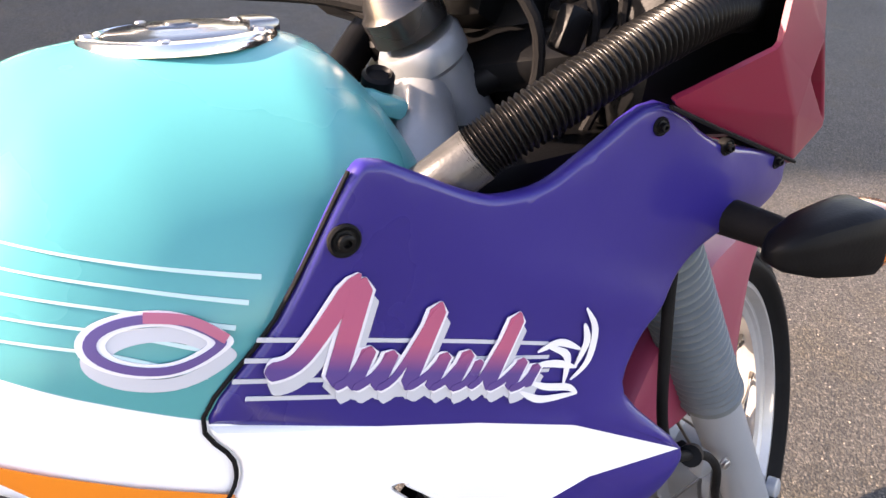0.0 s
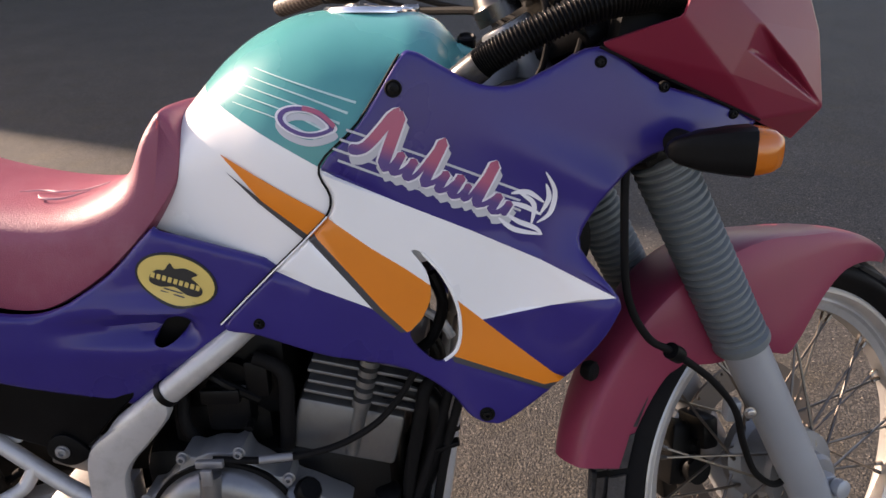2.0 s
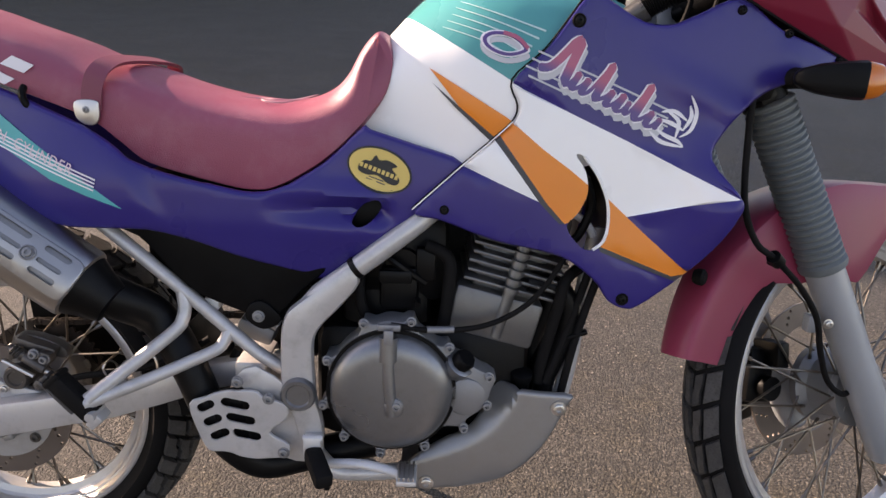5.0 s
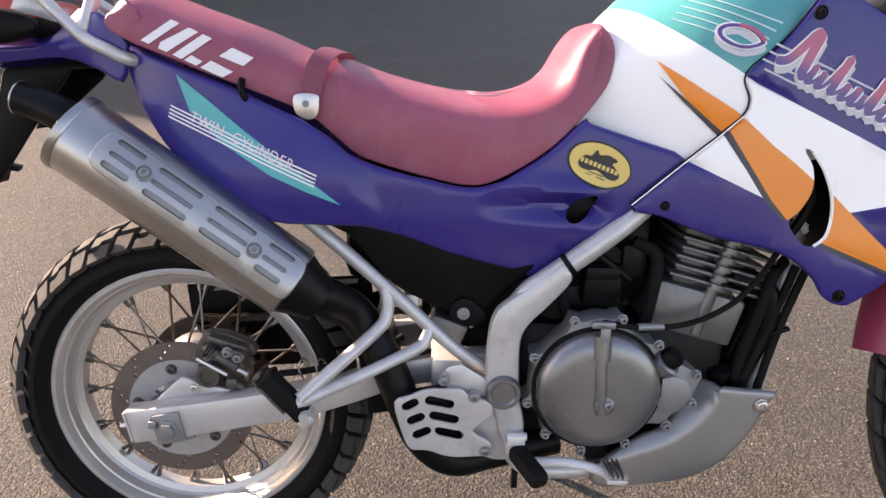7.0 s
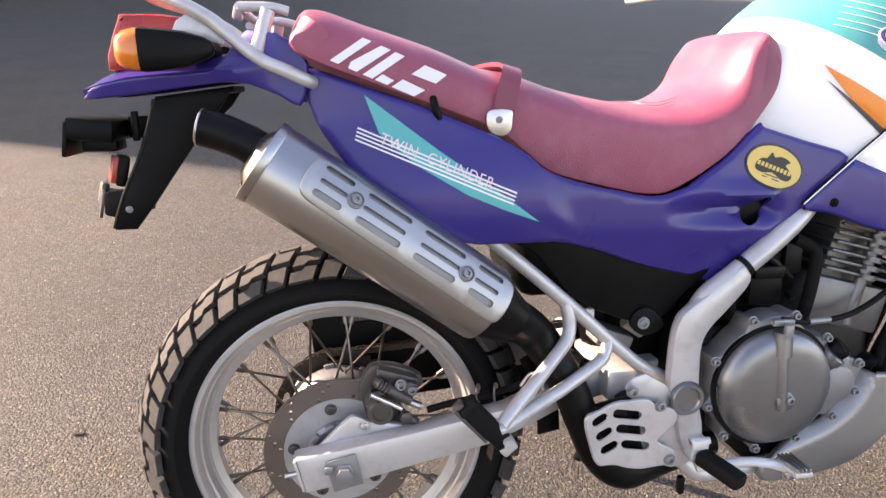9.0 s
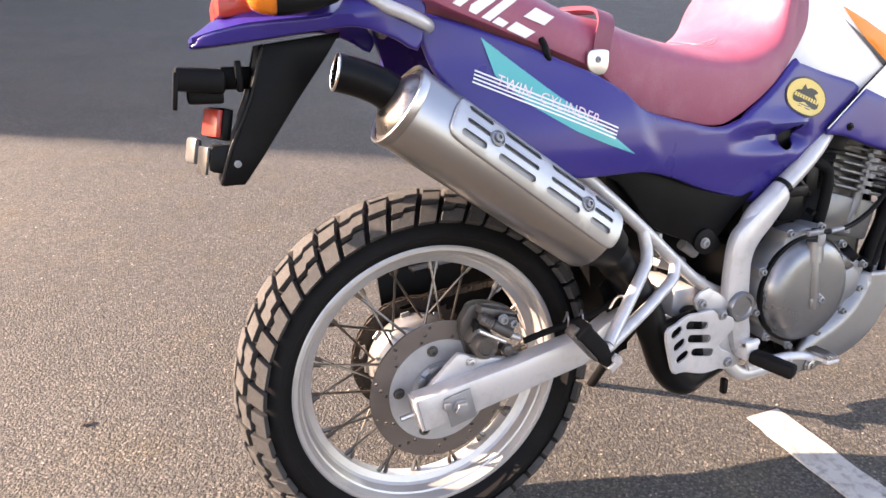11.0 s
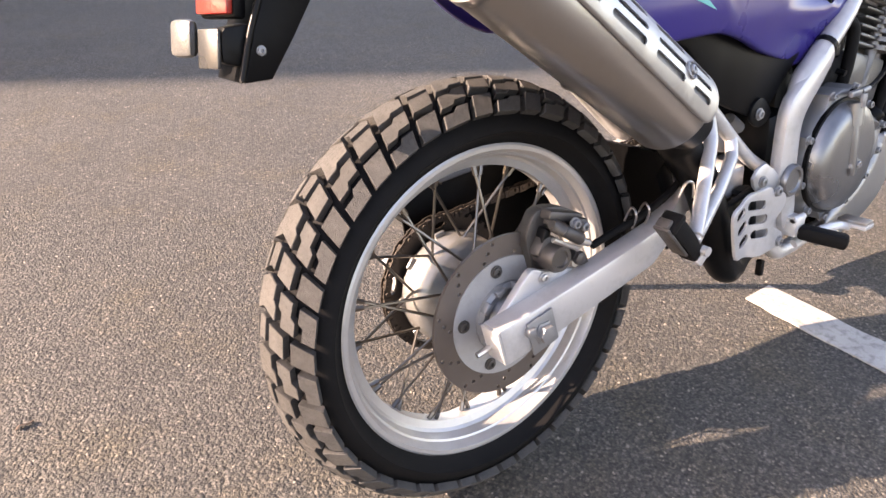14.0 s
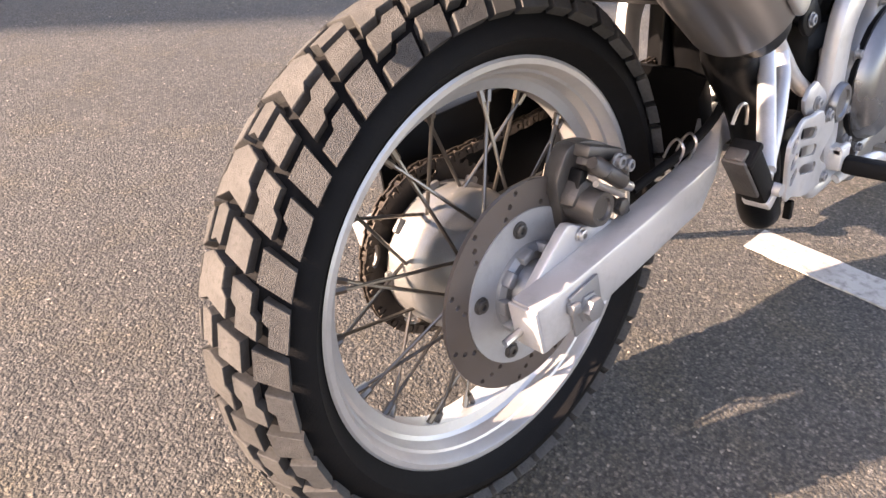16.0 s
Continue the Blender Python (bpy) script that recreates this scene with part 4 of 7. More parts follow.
# black inner panel under the side cover
INNER = rounded([(0.205, 0.655), (0.275, 0.632), (0.345, 0.556), (0.420, 0.521), (0.452, 0.512), (0.484, 0.522), (0.515, 0.556), (0.56, 0.600), (0.56, 0.64), (0.3, 0.68)], 4)
part("inner_panel", tidy(mesh_of("inner_panel", *flat(INNER, -0.138, -0.125, 0.004))), black_plastic, bike, "black plastic inner panel")
part("air_box", block((0.30, 0.22, 0.18), Matrix.Translation((0.42, 0, 0.64)), 0.02), black_plastic, bike)
lug = rounded([(0.430, 0.512), (0.435, 0.532), (0.452, 0.540), (0.468, 0.532), (0.484, 0.512), (0.470, 0.498), (0.450, 0.496)], 4)
part("panel_lug", tidy(mesh_of("panel_lug", *flat(lug, -0.143, -0.136, 0.002))), black_plastic, side)
part("screw", bolt_mesh(0.007, 0.005), cast_alloy, side, at=Matrix.Translation((0.450, -0.1435, 0.516)))

# ---- front cowl ----
COWL = [(1.104, -0.178, 0.994), (1.290, -0.146, 0.911), (1.356, -0.092, 0.880), (1.184, -0.190, 1.019), (1.262, -0.164, 0.985), (1.376, -0.114, 0.918), (1.396, -0.078, 0.915),
        (1.203, -0.180, 1.066), (1.272, -0.162, 1.012), (1.372, -0.094, 1.000), (1.230, -0.165, 1.150), (1.330, -0.085, 1.120), (1.392, 0.0, 0.870), (1.430, 0.0, 0.925), (1.412, 0.0, 1.015), (1.365, 0.0, 1.120),
        (1.242, -0.172, 0.960), (1.315, -0.122, 0.968), (1.330, -0.134, 0.966)]
# flank, chin, ledge of the notch, the notch itself, screen, nose
COWL_FACES = [(0, 16, 3), (0, 1, 16), (16, 1, 5), (1, 2, 5), (2, 6, 5), (2, 12, 13, 6), (3, 16, 4), (16, 5, 4), (4, 5, 17), (4, 17, 8), (17, 18, 8), (17, 5, 18), (3, 4, 8, 7), (8, 18, 9), (18, 5, 9), (5, 6, 9), (6, 13, 14, 9), (7, 8, 9, 11, 10), (9, 14, 15, 11)]


def cowl_mesh():
    bm = bmesh.new()
    right = [bm.verts.new(v) for v in COWL]
    left = [right[i] if abs(v[1]) < 1e-6 else bm.verts.new((v[0], -v[1], v[2])) for i, v in enumerate(COWL)]
    for f in COWL_FACES:
        bm.faces.new([right[i] for i in f])
        bm.faces.new([left[i] for i in reversed(f)])
    bmesh.ops.recalc_face_normals(bm, faces=bm.faces[:])
    me = bpy.data.meshes.new("front_cowl")
    bm.to_mesh(me)
    bm.free()
    return me


cowl_me = cowl_mesh()
for f in cowl_me.polygons:
    f.use_smooth = False
cowl = part("front_cowl", cowl_me, red_paint, bike, "glossy crimson headlamp cowl")
mod = cowl.modifiers.new("bevel", "BEVEL")
mod.width, mod.segments, mod.limit_method, mod.angle_limit = 0.0032, 3, "ANGLE", radians(9)
mod.harden_normals = True
mod = cowl.modifiers.new("thickness", "SOLIDIFY")
mod.thickness, mod.offset, mod.material_offset = 0.004, -1.0, 1
cowl.data.materials.append(black_plastic)
part("cowl_seam", tube([(1.104, -0.180, 0.992), (1.166, -0.170, 0.964), (1.230, -0.159, 0.936), (1.290, -0.147, 0.910)], 0.0016, 6), rubber, cowl)



# ---- wheels: built about their own axle, which lies along local y (the machine's right is -y) ----
def crown(R, bend, u, v, h=0.0):
    """A place on the tread: u along the rim, v across, h above the tread face."""
    a, c = u / R, v / bend
    r = R - bend * (1 - math.cos(c)) + h * math.cos(c)
    return Vector((r * math.sin(a), (bend + h) * math.sin(c), r * math.cos(a)))


def tread_block(poly, R, bend, depth):
    """One rubber block: a stepped outline standing on the carcass with eased edges."""
    k = len(poly)
    cu, cv = sum(p[0] for p in poly) / k, sum(p[1] for p in poly) / k
    vs = []
    for h, s in ((-depth, 1.0), (-0.0010, 0.99), (0.0, 0.955)):
        for u, v in poly:
            vs.append(crown(R, bend, cu + (u - cu) * s, cv + (v - cv) * s, h))
    fs = [tuple(range(2 * k, 3 * k))]
    for r in range(2):
        fs += [(r * k + i, r * k + (i + 1) % k, (r + 1) * k + (i + 1) % k, (r + 1) * k + i) for i in range(k)]
    return vs, fs


rim_alloy = material("rim_alloy", (0.50, 0.485, 0.47), 0.36, 0.55, vary=0.10, bump=0.10, bump_size=500, dirt=(0.30, 0.28, 0.26), dirt_amount=0.4)


def wheel(name, at, R, rim_r, half, bend, wide, pitches, rows, depth, label, spoke_n=36):
    axle = part(name, lathe([(-half - 0.06, 0.009), (half + 0.06, 0.009)], 16), steel, bike, label, at=at)
    base = R - depth
    prof = []
    for i in range(-8, 9):
        c = wide * i / 8 / bend
        prof.append(((bend - depth) * math.sin(c), base - bend * (1 - math.cos(c))))
    w, ylast, rlast = half + 0.019, prof[-1][0], prof[-1][1]
    mid = (rlast + rim_r) / 2
    side = [(max(w, ylast + 0.004), mid + (rlast - mid) * 0.45), (w, mid), (half + 0.010, rim_r + 0.012), (half - 0.001, rim_r + 0.001), (half - 0.008, rim_r - 0.010)]
    profile = [(-y, r) for y, r in side[::-1]] + prof + side
    part("tyre", mesh_of("tyre", *lathe(profile, 120, closed=True), angle=60), rubber, axle, "black dual-purpose tyre with dusty tread")
    h = half
    flank = [(h, rim_r), (h + 0.0015, rim_r - 0.003), (h + 0.0012, rim_r - 0.0085), (h - 0.002, rim_r - 0.0105), (h - 0.012, rim_r - 0.0145), (h - 0.0135, rim_r - 0.0175), (0.019, rim_r - 0.0215), (0.015, rim_r - 0.0255), (0.011, rim_r - 0.036)]
    rim_profile = [(-y, r) for y, r in flank] + flank[::-1] + [ (h - 0.006, rim_r - 0.004), (0.0, rim_r - 0.026), (-h + 0.006, rim_r - 0.004)]
    part("rim", mesh_of("rim", *lathe(rim_profile, 120, closed=True), angle=24), rim_alloy, axle, "polished alloy rim")
    for poly in rows:
        me = mesh_of("tread_block", *tread_block(poly, R, bend, depth), angle=12)
        me.materials.append(worn_tread)
        for i in range(pitches):
            part("tread_block", me, worn_tread, axle, at=pose(0, 0, 0, 0, 360.0 * i / pitches, 0))
    # spokes lean both ways from either flange
    for k, (flange_y, flange_r, lean) in enumerate(((-0.040, 0.046, 34), (-0.034, 0.046, -34), (0.030, 0.070, 30), (0.024, 0.070, -30))):
        a = radians(lean)
        inner = Vector((flange_r * math.sin(a), flange_y, flange_r * math.cos(a)))
        outer = Vector((0, -0.004 if flange_y < 0 else 0.004, rim_r - 0.034))
        d = (outer - inner).normalized()
        me = mesh_of("spoke", *joined(tube([inner, outer], 0.0021, 7, 1), tube([outer - d * 0.016, outer + d * 0.003], 0.0038, 6, 1), tube([inner - d * 0.003, inner + d * 0.006], 0.0032, 6, 1)))
        me.materials.append(spoke_steel)
        for i in range(spoke_n // 4):
            part("spoke", me, spoke_steel, axle, at=pose(0, 0, 0, 0, 360.0 * (i + k / 4) / (spoke_n // 4) + (4 if lean > 0 else -2), 0))
    return axle


def z_block(u0, u1, v0, v1, step, shear):
    """A block whose long sides are stepped half way, its ends slanting."""
    um = (u0 + u1) / 2
    pts = [(u0, v0), (u0, v1), (um - 0.004, v1), (um + 0.004, v1 + step), (u1, v1 + step), (u1, v0 + step), (um + 0.004, v0 + step), (um - 0.004, v0)]
    return [(u + shear * abs(v), v) for u, v in pts]


PAIRS, GROOVE = 22, 0.0092
LONG, SHORT = 2 * math.pi * 0.311 / PAIRS * 0.56 - GROOVE, 2 * math.pi * 0.311 / PAIRS * 0.44 - GROOVE
CHEVRON, PHASE = -0.44, -0.0410


def cut(pts, start):
    """A tread outline laid on the slanting rows."""
    return [(PHASE + start + u + CHEVRON * abs(v), v) for u, v in pts]


def stepped(inner, outer, shift, square=False):
    """A long block whose sides step over half way along; with square, the outer side stays straight."""
    m, out2 = LONG / 2, outer if square else outer + shift
    side = [(0, outer), (LONG, outer)] if square else [(0, outer), (m - 0.002, outer), (m + 0.002, out2), (LONG, out2)]
    return [(0, inner)] + side + [(LONG, inner + shift), (m + 0.002, inner + shift), (m - 0.002, inner)]


def plain(inner, outer):
    return [(0, inner), (0, outer), (SHORT, outer), (SHORT, inner)]


# rows in pairs: a long one of stepped blocks, then a short plain one
m_ = LONG / 2
rear_rows = [cut([(0, -0.0255), (0, 0), (0, 0.0255), (m_ - 0.002, 0.0255), (m_ + 0.002, 0.0195), (LONG, 0.0195), (LONG, 0), (LONG, -0.0195), (m_ + 0.002, -0.0195), (m_ - 0.002, -0.0255)], 0), cut([(0, -0.0085), (0, 0), (0, 0.0085), (SHORT, 0.0085), (SHORT, 0), (SHORT, -0.0085)], LONG + GROOVE)]
for s in (-1, 1):
    rear_rows += [cut(stepped(s * 0.0350, s * 0.0545, -s * 0.0060), 0), cut(stepped(s * 0.0640, s * 0.0800, -s * 0.0060, True), 0), cut(plain(s * 0.0160, s * 0.0405), LONG + GROOVE), cut(plain(s * 0.0500, s * 0.0800), LONG + GROOVE)]
rear = wheel("rear_wheel", pose(0, 0, 0.312), 0.311, 0.230, 0.046, 0.080, 0.0785, PAIRS, rear_rows, 0.0115, "spoked rear wheel with knobbly tyre")
FP = 2 * math.pi * 0.343 / 36
front_rows = [z_block(0, FP - 0.009, 0.003, 0.0155, 0.003, 0.5), [(a, -b) for a, b in z_block(0, FP - 0.009, 0.002, 0.0155, 0.003, 0.5)]]
for s in (1, -1):
    front_rows.append([(0.010, s * 0.022), (0.022, s * 0.047), (FP + 0.012, s * 0.047), (FP + 0.001, s * 0.024)])
RAKE = radians(27.0)
AXIS = Vector((-math.sin(RAKE), 0, math.cos(RAKE)))
STEER = Matrix.Translation((1.458, 0.011, 0.360)) @ Matrix.Rotation(radians(23.8), 4, AXIS)
front = wheel("front_wheel", STEER, 0.343, 0.281, 0.031, 0.055, 0.048, 36, front_rows, 0.007, "spoked front wheel")

dark_bolt = material("dark_bolt", (0.075, 0.068, 0.062), 0.42, 0.5, vary=0.15, bump=0.1)
sprocket_steel = material("sprocket_steel", (0.062, 0.050, 0.042), 0.42, 0.6, vary=0.2, size=90, bump=0.15, bump_size=700, dirt=(0.02, 0.016, 0.013), dirt_amount=0.6)
carrier_alloy = material("carrier_alloy", (0.34, 0.33, 0.322), 0.5, 0.3, vary=0.10, bump=0.2, bump_size=700, dirt=(0.17, 0.16, 0.145), dirt_amount=0.4)
drum_alloy = material("drum_alloy", (0.27, 0.265, 0.255), 0.36, 0.65, vary=0.14, bump=0.2, bump_size=600, dirt=(0.2, 0.18, 0.16), dirt_amount=0.5)
# rear hub, cush drum, sprocket, chain
part("hub", lathe([(-0.070, 0.022), (-0.062, 0.030), (-0.050, 0.034), (-0.046, 0.050), (-0.036, 0.052), (-0.030, 0.047), (-0.020, 0.0445), (-0.010, 0.046), (-0.003, 0.054), (0.004, 0.069), (0.010, 0.079), (0.017, 0.084), (0.052, 0.085), (0.058, 0.080), (0.058, 0.02)], 48), drum_alloy, rear, "bright silver cast hub drum")
for i in range(9):
    a = 2 * math.pi * (i + 0.5) / 9
    part("hub_lug", block((0.018, 0.006, 0.014), Matrix.Translation((0.085 * math.cos(a), 0.046, 0.085 * math.sin(a))) @ pose(0, 0, 0, 0, 90 - math.degrees(a), 0), 0.003), drum_alloy, rear)


def sprocket_mesh(R, teeth, y, thick):
    """A toothed plate with five oval lightening holes."""
    out, holes = [], []
    for i in range(teeth * 4):
        a = 2 * math.pi * i / (teeth * 4)
        r = R if i % 4 in (1, 2) else R - 0.006
        out.append((r * math.cos(a), r * math.sin(a)))
    for i in range(5):
        a = 2 * math.pi * (i + 0.3) / 5
        holes.append(placed(oval(0.0060, 0.0140, 16), 0.0930 * math.cos(a), 0.0930 * math.sin(a), math.degrees(a)))
    return sheet(out, lambda u, v: (u, y, v), 0.03, thick, holes=holes)


part("sprocket", sprocket_mesh(0.108, 44, 0.062, 0.005), sprocket_steel, rear, "dull brown steel rear sprocket with oval holes")


def chain_path():
    """Round the rear sprocket and forward to the gearbox, in the machine's frame."""
    pts = []
    for i in range(26):
        a = radians(80 + 200 * i / 25)
        pts.append(Vector((0.104 * math.cos(a), 0.065, 0.312 + 0.104 * math.sin(a))))
    for i in range(1, 34):
        pts.append(Vector((pts[25].x + (0.50 - pts[25].x) * i / 33, 0.065, pts[25].z + (0.372 - pts[25].z) * i / 33)))
    up = []
    for i in range(1, 34):
        up.append(Vector((pts[0].x + (0.50 - pts[0].x) * i / 33, 0.065, pts[0].z + (0.452 - pts[0].z) * i / 33)))
    return up[::-1] + pts


def chain_mesh():
    pieces, p = [], chain_path()
    for i in range(len(p) - 1):
        d = p[i + 1] - p[i]
        m = Matrix.Translation((p[i] + p[i + 1]) / 2) @ d.to_track_quat("X", "Z").to_matrix().to_4x4()
        y = 0.006 if i % 2 else 0.0035
        for s in (-1, 1):
            pieces.append(moved(block((d.length * 1.15, 0.002, 0.011), None, 0), m @ Matrix.Translation((0, s * y, 0))))
        pieces.append(tube([m @ Vector((0, -0.008, 0)), m @ Vector((0, 0.008, 0))], 0.0035, 6, 1))
    return joined(*pieces)


part("drive_chain", chain_mesh(), sprocket_steel, bike, "oily drive chain")


# discs


def ring(r0, r1, y0, y1, segs=64):
    return lathe([(y0, r0), (y0, r1), (y1, r1), (y1, r0)], segs, closed=True)


def brake_disc(parent, y, r_out, r_in, holes, label):
    circle = [(r_out * math.cos(2 * math.pi * i / 72), r_out * math.sin(2 * math.pi * i / 72)) for i in range(72)]
    inner = [(r_in * math.cos(2 * math.pi * i / 48), r_in * math.sin(2 * math.pi * i / 48)) for i in range(48)]
    hs = [inner]
    for i in range(holes):
        for k in range(3):
            a = 2 * math.pi * (i + 0.17 * k) / holes
            r = r_out - 0.006 - 0.0095 * k
            hs.append([(r * math.cos(a) + 0.0032 * math.cos(t), r * math.sin(a) + 0.0032 * math.sin(t)) for t in [2 * math.pi * j / 8 for j in range(8)]])
    return part("brake_disc", sheet(circle, lambda u, v: (u, y, v), 0.02, 0.0045, holes=hs), disc_steel, parent, label)


brake_disc(rear, -0.078, 0.116, 0.080, 11, "drilled steel brake disc with wear rings")
part("disc_carrier", mesh_of("disc_carrier", *ring(0.040, 0.086, -0.0795, -0.070)), carrier_alloy, rear, "silver disc carrier")
for i in range(5):
    a = 2 * math.pi * i / 5 + 0.5
    part("disc_bolt", bolt_mesh(0.0068, 0.005), dark_bolt, rear, at=Matrix.Translation((0.071 * math.cos(a), -0.080, 0.071 * math.sin(a))))
part("hub_flange", mesh_of("hub_flange", *lathe([(-0.070, 0.052), (-0.084, 0.050), (-0.088, 0.044), (-0.086, 0.034), (-0.102, 0.030), (-0.110, 0.022), (-0.112, 0.0)], 32)), cast_alloy, rear)
for i in range(10):
    a = 2 * math.pi * i / 10
    part("hub_rib", block((0.010, 0.012, 0.016), None, 0.002), cast_alloy, rear, at=Matrix.Translation((0.046 * math.cos(a), -0.088, 0.046 * math.sin(a))) @ pose(0, 0, 0, 0, -math.degrees(a), 0))
# front hub, disc on the far side, speedometer drive
part("hub", lathe([(-0.062, 0.016), (-0.060, 0.030), (-0.044, 0.034), (-0.040, 0.062), (-0.030, 0.064), (-0.020, 0.052), (0.020, 0.058), (0.030, 0.074), (0.045, 0.072), (0.06, 0.05)], 40), cast_alloy, front, "silver front hub")
brake_disc(front, 0.062, 0.148, 0.105, 16, "front brake disc")
part("speed_drive", lathe([(-0.050, 0.036), (-0.066, 0.036), (-0.072, 0.030), (-0.072, 0.012)], 28), cast_alloy, front)
part("brake_caliper", joined(block((0.06, 0.05, 0.10), Matrix.Translation((-0.135, 0.075, 0.02)) @ pose(0, 0, 0, 0, 8, 0), 0.008), block((0.03, 0.06, 0.05), Matrix.Translation((-0.115, 0.05, 0.06)), 0.006), tube([(-0.13, 0.03, 0.0), (-0.13, 0.11, 0.0)], 0.022, 16, 1), tube([(-0.125, 0.03, 0.045), (-0.125, 0.11, 0.045)], 0.008, 10, 1)), black_metal, front, "front brake caliper")

# ---- rear brake caliper on its bracket ----
CP, CR, CT = Vector((0.060, -0.102, 0.399)), Vector((0.56, 0, 0.83)), Vector((0.83, 0, -0.56))


def cal(r, t, y=0.0):
    """A place on the caliper: outwards from the axle, forwards along the disc, and across."""
    return CP + CR * r + CT * t + Vector((0, y, 0))


cal_m = Matrix((( CT.x, 0, CR.x, CP.x), (0, 1, 0, CP.y), (CT.z, 0, CR.z, CP.z), (0, 0, 0, 1)))
caliper = part("brake_caliper", joined(block((0.040, 0.034, 0.036), cal_m @ Matrix.Translation((-0.002, 0.010, 0.0)), 0.010), block((0.050, 0.050, 0.016), cal_m @ Matrix.Translation((0.004, 0.022, 0.034)), 0.006)), caliper_metal, bike, "grimy grey rear brake caliper with rubber bellows")
HOOK = [(0.040, 0.440), (0.050, 0.452), (0.075, 0.452), (0.105, 0.442), (0.125, 0.428), (0.122, 0.414), (0.095, 0.420), (0.070, 0.426), (0.060, 0.416), (0.056, 0.396), (0.060, 0.368), (0.066, 0.350), (0.056, 0.342), (0.044, 0.360), (0.037, 0.385), (0.031, 0.410), (0.032, 0.425)]
part("caliper_arch", tidy(mesh_of("caliper_arch", *flat(rounded(HOOK, 3), -0.091, -0.072, 0.0015))), caliper_metal, caliper)
part("caliper_bridge", joined(block((0.062, 0.034, 0.013), Matrix.Translation((0.086, -0.092, 0.439)) @ pose(0, 0, 0, 0, 18, 0), 0.003), block((0.018, 0.026, 0.022), Matrix.Translation((0.104, -0.108, 0.424)) @ pose(0, 0, 0, 0, 18, 0), 0.004)), caliper_metal, caliper)
part("pad_plate", block((0.012, 0.020, 0.030), Matrix.Translation((0.052, -0.096, 0.415)) @ pose(0, 0, 0, 0, 20, 0), 0.003), black_metal, caliper)
for x, z in ((0.090, 0.432), (0.106, 0.424)):
    part("screw", bolt_mesh(0.0065, 0.008), cast_alloy, caliper, at=Matrix.Translation((x, -0.118, z)))
part("piston_housing", lathe([(0.02, 0.0205), (-0.018, 0.0205), (-0.024, 0.0175), (-0.024, 0.0125), (-0.021, 0.011), (-0.021, 0.0)], 28, m=Matrix.Translation(cal(-0.006, 0.004))), caliper_metal, caliper)
bellows = [(0.0, 0.006)]
for i in range(4):
    bellows += [(0.004 + 0.005 * i, 0.0068), (0.0065 + 0.005 * i, 0.0095)]
bellows += [(0.026, 0.0075), (0.028, 0.009), (0.062, 0.009), (0.064, 0.006)]
part("slide_pin", mesh_of("slide_pin", *lathe(bellows, 16, m=aim(cal(0.030, -0.030, -0.014), CT))), caliper_metal, caliper, "slide pin with black bellows")
part("bleed_screw", tube([cal(0.026, 0.030, -0.012), cal(0.030, 0.052, -0.014)], 0.0055, 10, 1), steel, caliper)
part("hose_union", joined(tube([cal(0.006, 0.030, -0.012), cal(0.004, 0.062, -0.012)], 0.0072, 10, 1), lathe([(0, 0.0095), (-0.008, 0.0095), (-0.010, 0.006), (-0.010, 0)], 6, m=Matrix.Translation(cal(0.006, 0.040, -0.016)))), caliper_metal, caliper)
part("pad_pin", tube([cal(0.012, -0.026, -0.024), cal(0.016, 0.026, -0.024)], 0.0035, 8, 1), steel, caliper)
arm = rounded([(-0.044, 0.326), (-0.032, 0.340), (0.010, 0.381), (0.024, 0.385), (0.044, 0.376), (0.088, 0.367), (0.10, 0.362), (0.10, 0.350), (0.02, 0.340), (-0.012, 0.328)], 3)
part("caliper_bracket", tidy(mesh_of("caliper_bracket", *flat(arm, -0.116, -0.104, 0.003))), silver_paint, bike, "silver caliper bracket")
part("screw", bolt_mesh(0.006, 0.006), steel, caliper, at=Matrix.Translation((0.036, -0.1165, 0.370)))
part("brake_hose", tube([(0.13, -0.112, 0.386), (0.17, -0.118, 0.398), (0.22, -0.118, 0.406), (0.30, -0.11, 0.425), (0.36, -0.10, 0.46)], 0.0055, 10), rubber, bike)

# ---- swing arm ----
ARM = [(-0.064, 0.340), (-0.052, 0.286), (0.02, 0.297), (0.15, 0.325), (0.36, 0.370), (0.44, 0.384), (0.505, 0.392), (0.505, 0.434), (0.44, 0.430), (0.345, 0.411), (0.196, 0.386), (0.10, 0.367), (0.0, 0.350)]
arm_r = flat([tuple(Vector(a).lerp(Vector(b), k / 3)) for a, b in zip(ARM, ARM[1:] + ARM[:1]) for k in range(3)], -0.147, -0.113, 0.004)
for v in arm_r[0]:
    q = max(0.0, min(1.0, (v.x - 0.23) / 0.13))
    v.y += 0.050 * q * q * (3 - 2 * q)
swing = part("swing_arm", tidy(mesh_of("swing_arm", *joined(arm_r, mirrored(arm_r), block((0.05, 0.26, 0.05), Matrix.Translation((0.43, 0, 0.41)), 0.008)))), silver_paint, bike, "silver box-section swing arm")
part("adjuster_plate", joined(block((0.044, 0.004, 0.050), Matrix.Translation((0.004, -0.1495, 0.316)) @ pose(0, 0, 0, 0, -13, 0), 0.0015), lathe([(0, 0.016), (-0.002, 0.016), (-0.003, 0.0125), (-0.011, 0.0125), (-0.012, 0.008), (-0.012, 0.0)], 6, m=Matrix.Translation((0.004, -0.1515, 0.316))),
                                block((0.012, 0.010, 0.012), Matrix.Translation((-0.018, -0.152, 0.324)), 0.002)), cast_alloy, swing, "grey axle adjuster plate and nut")
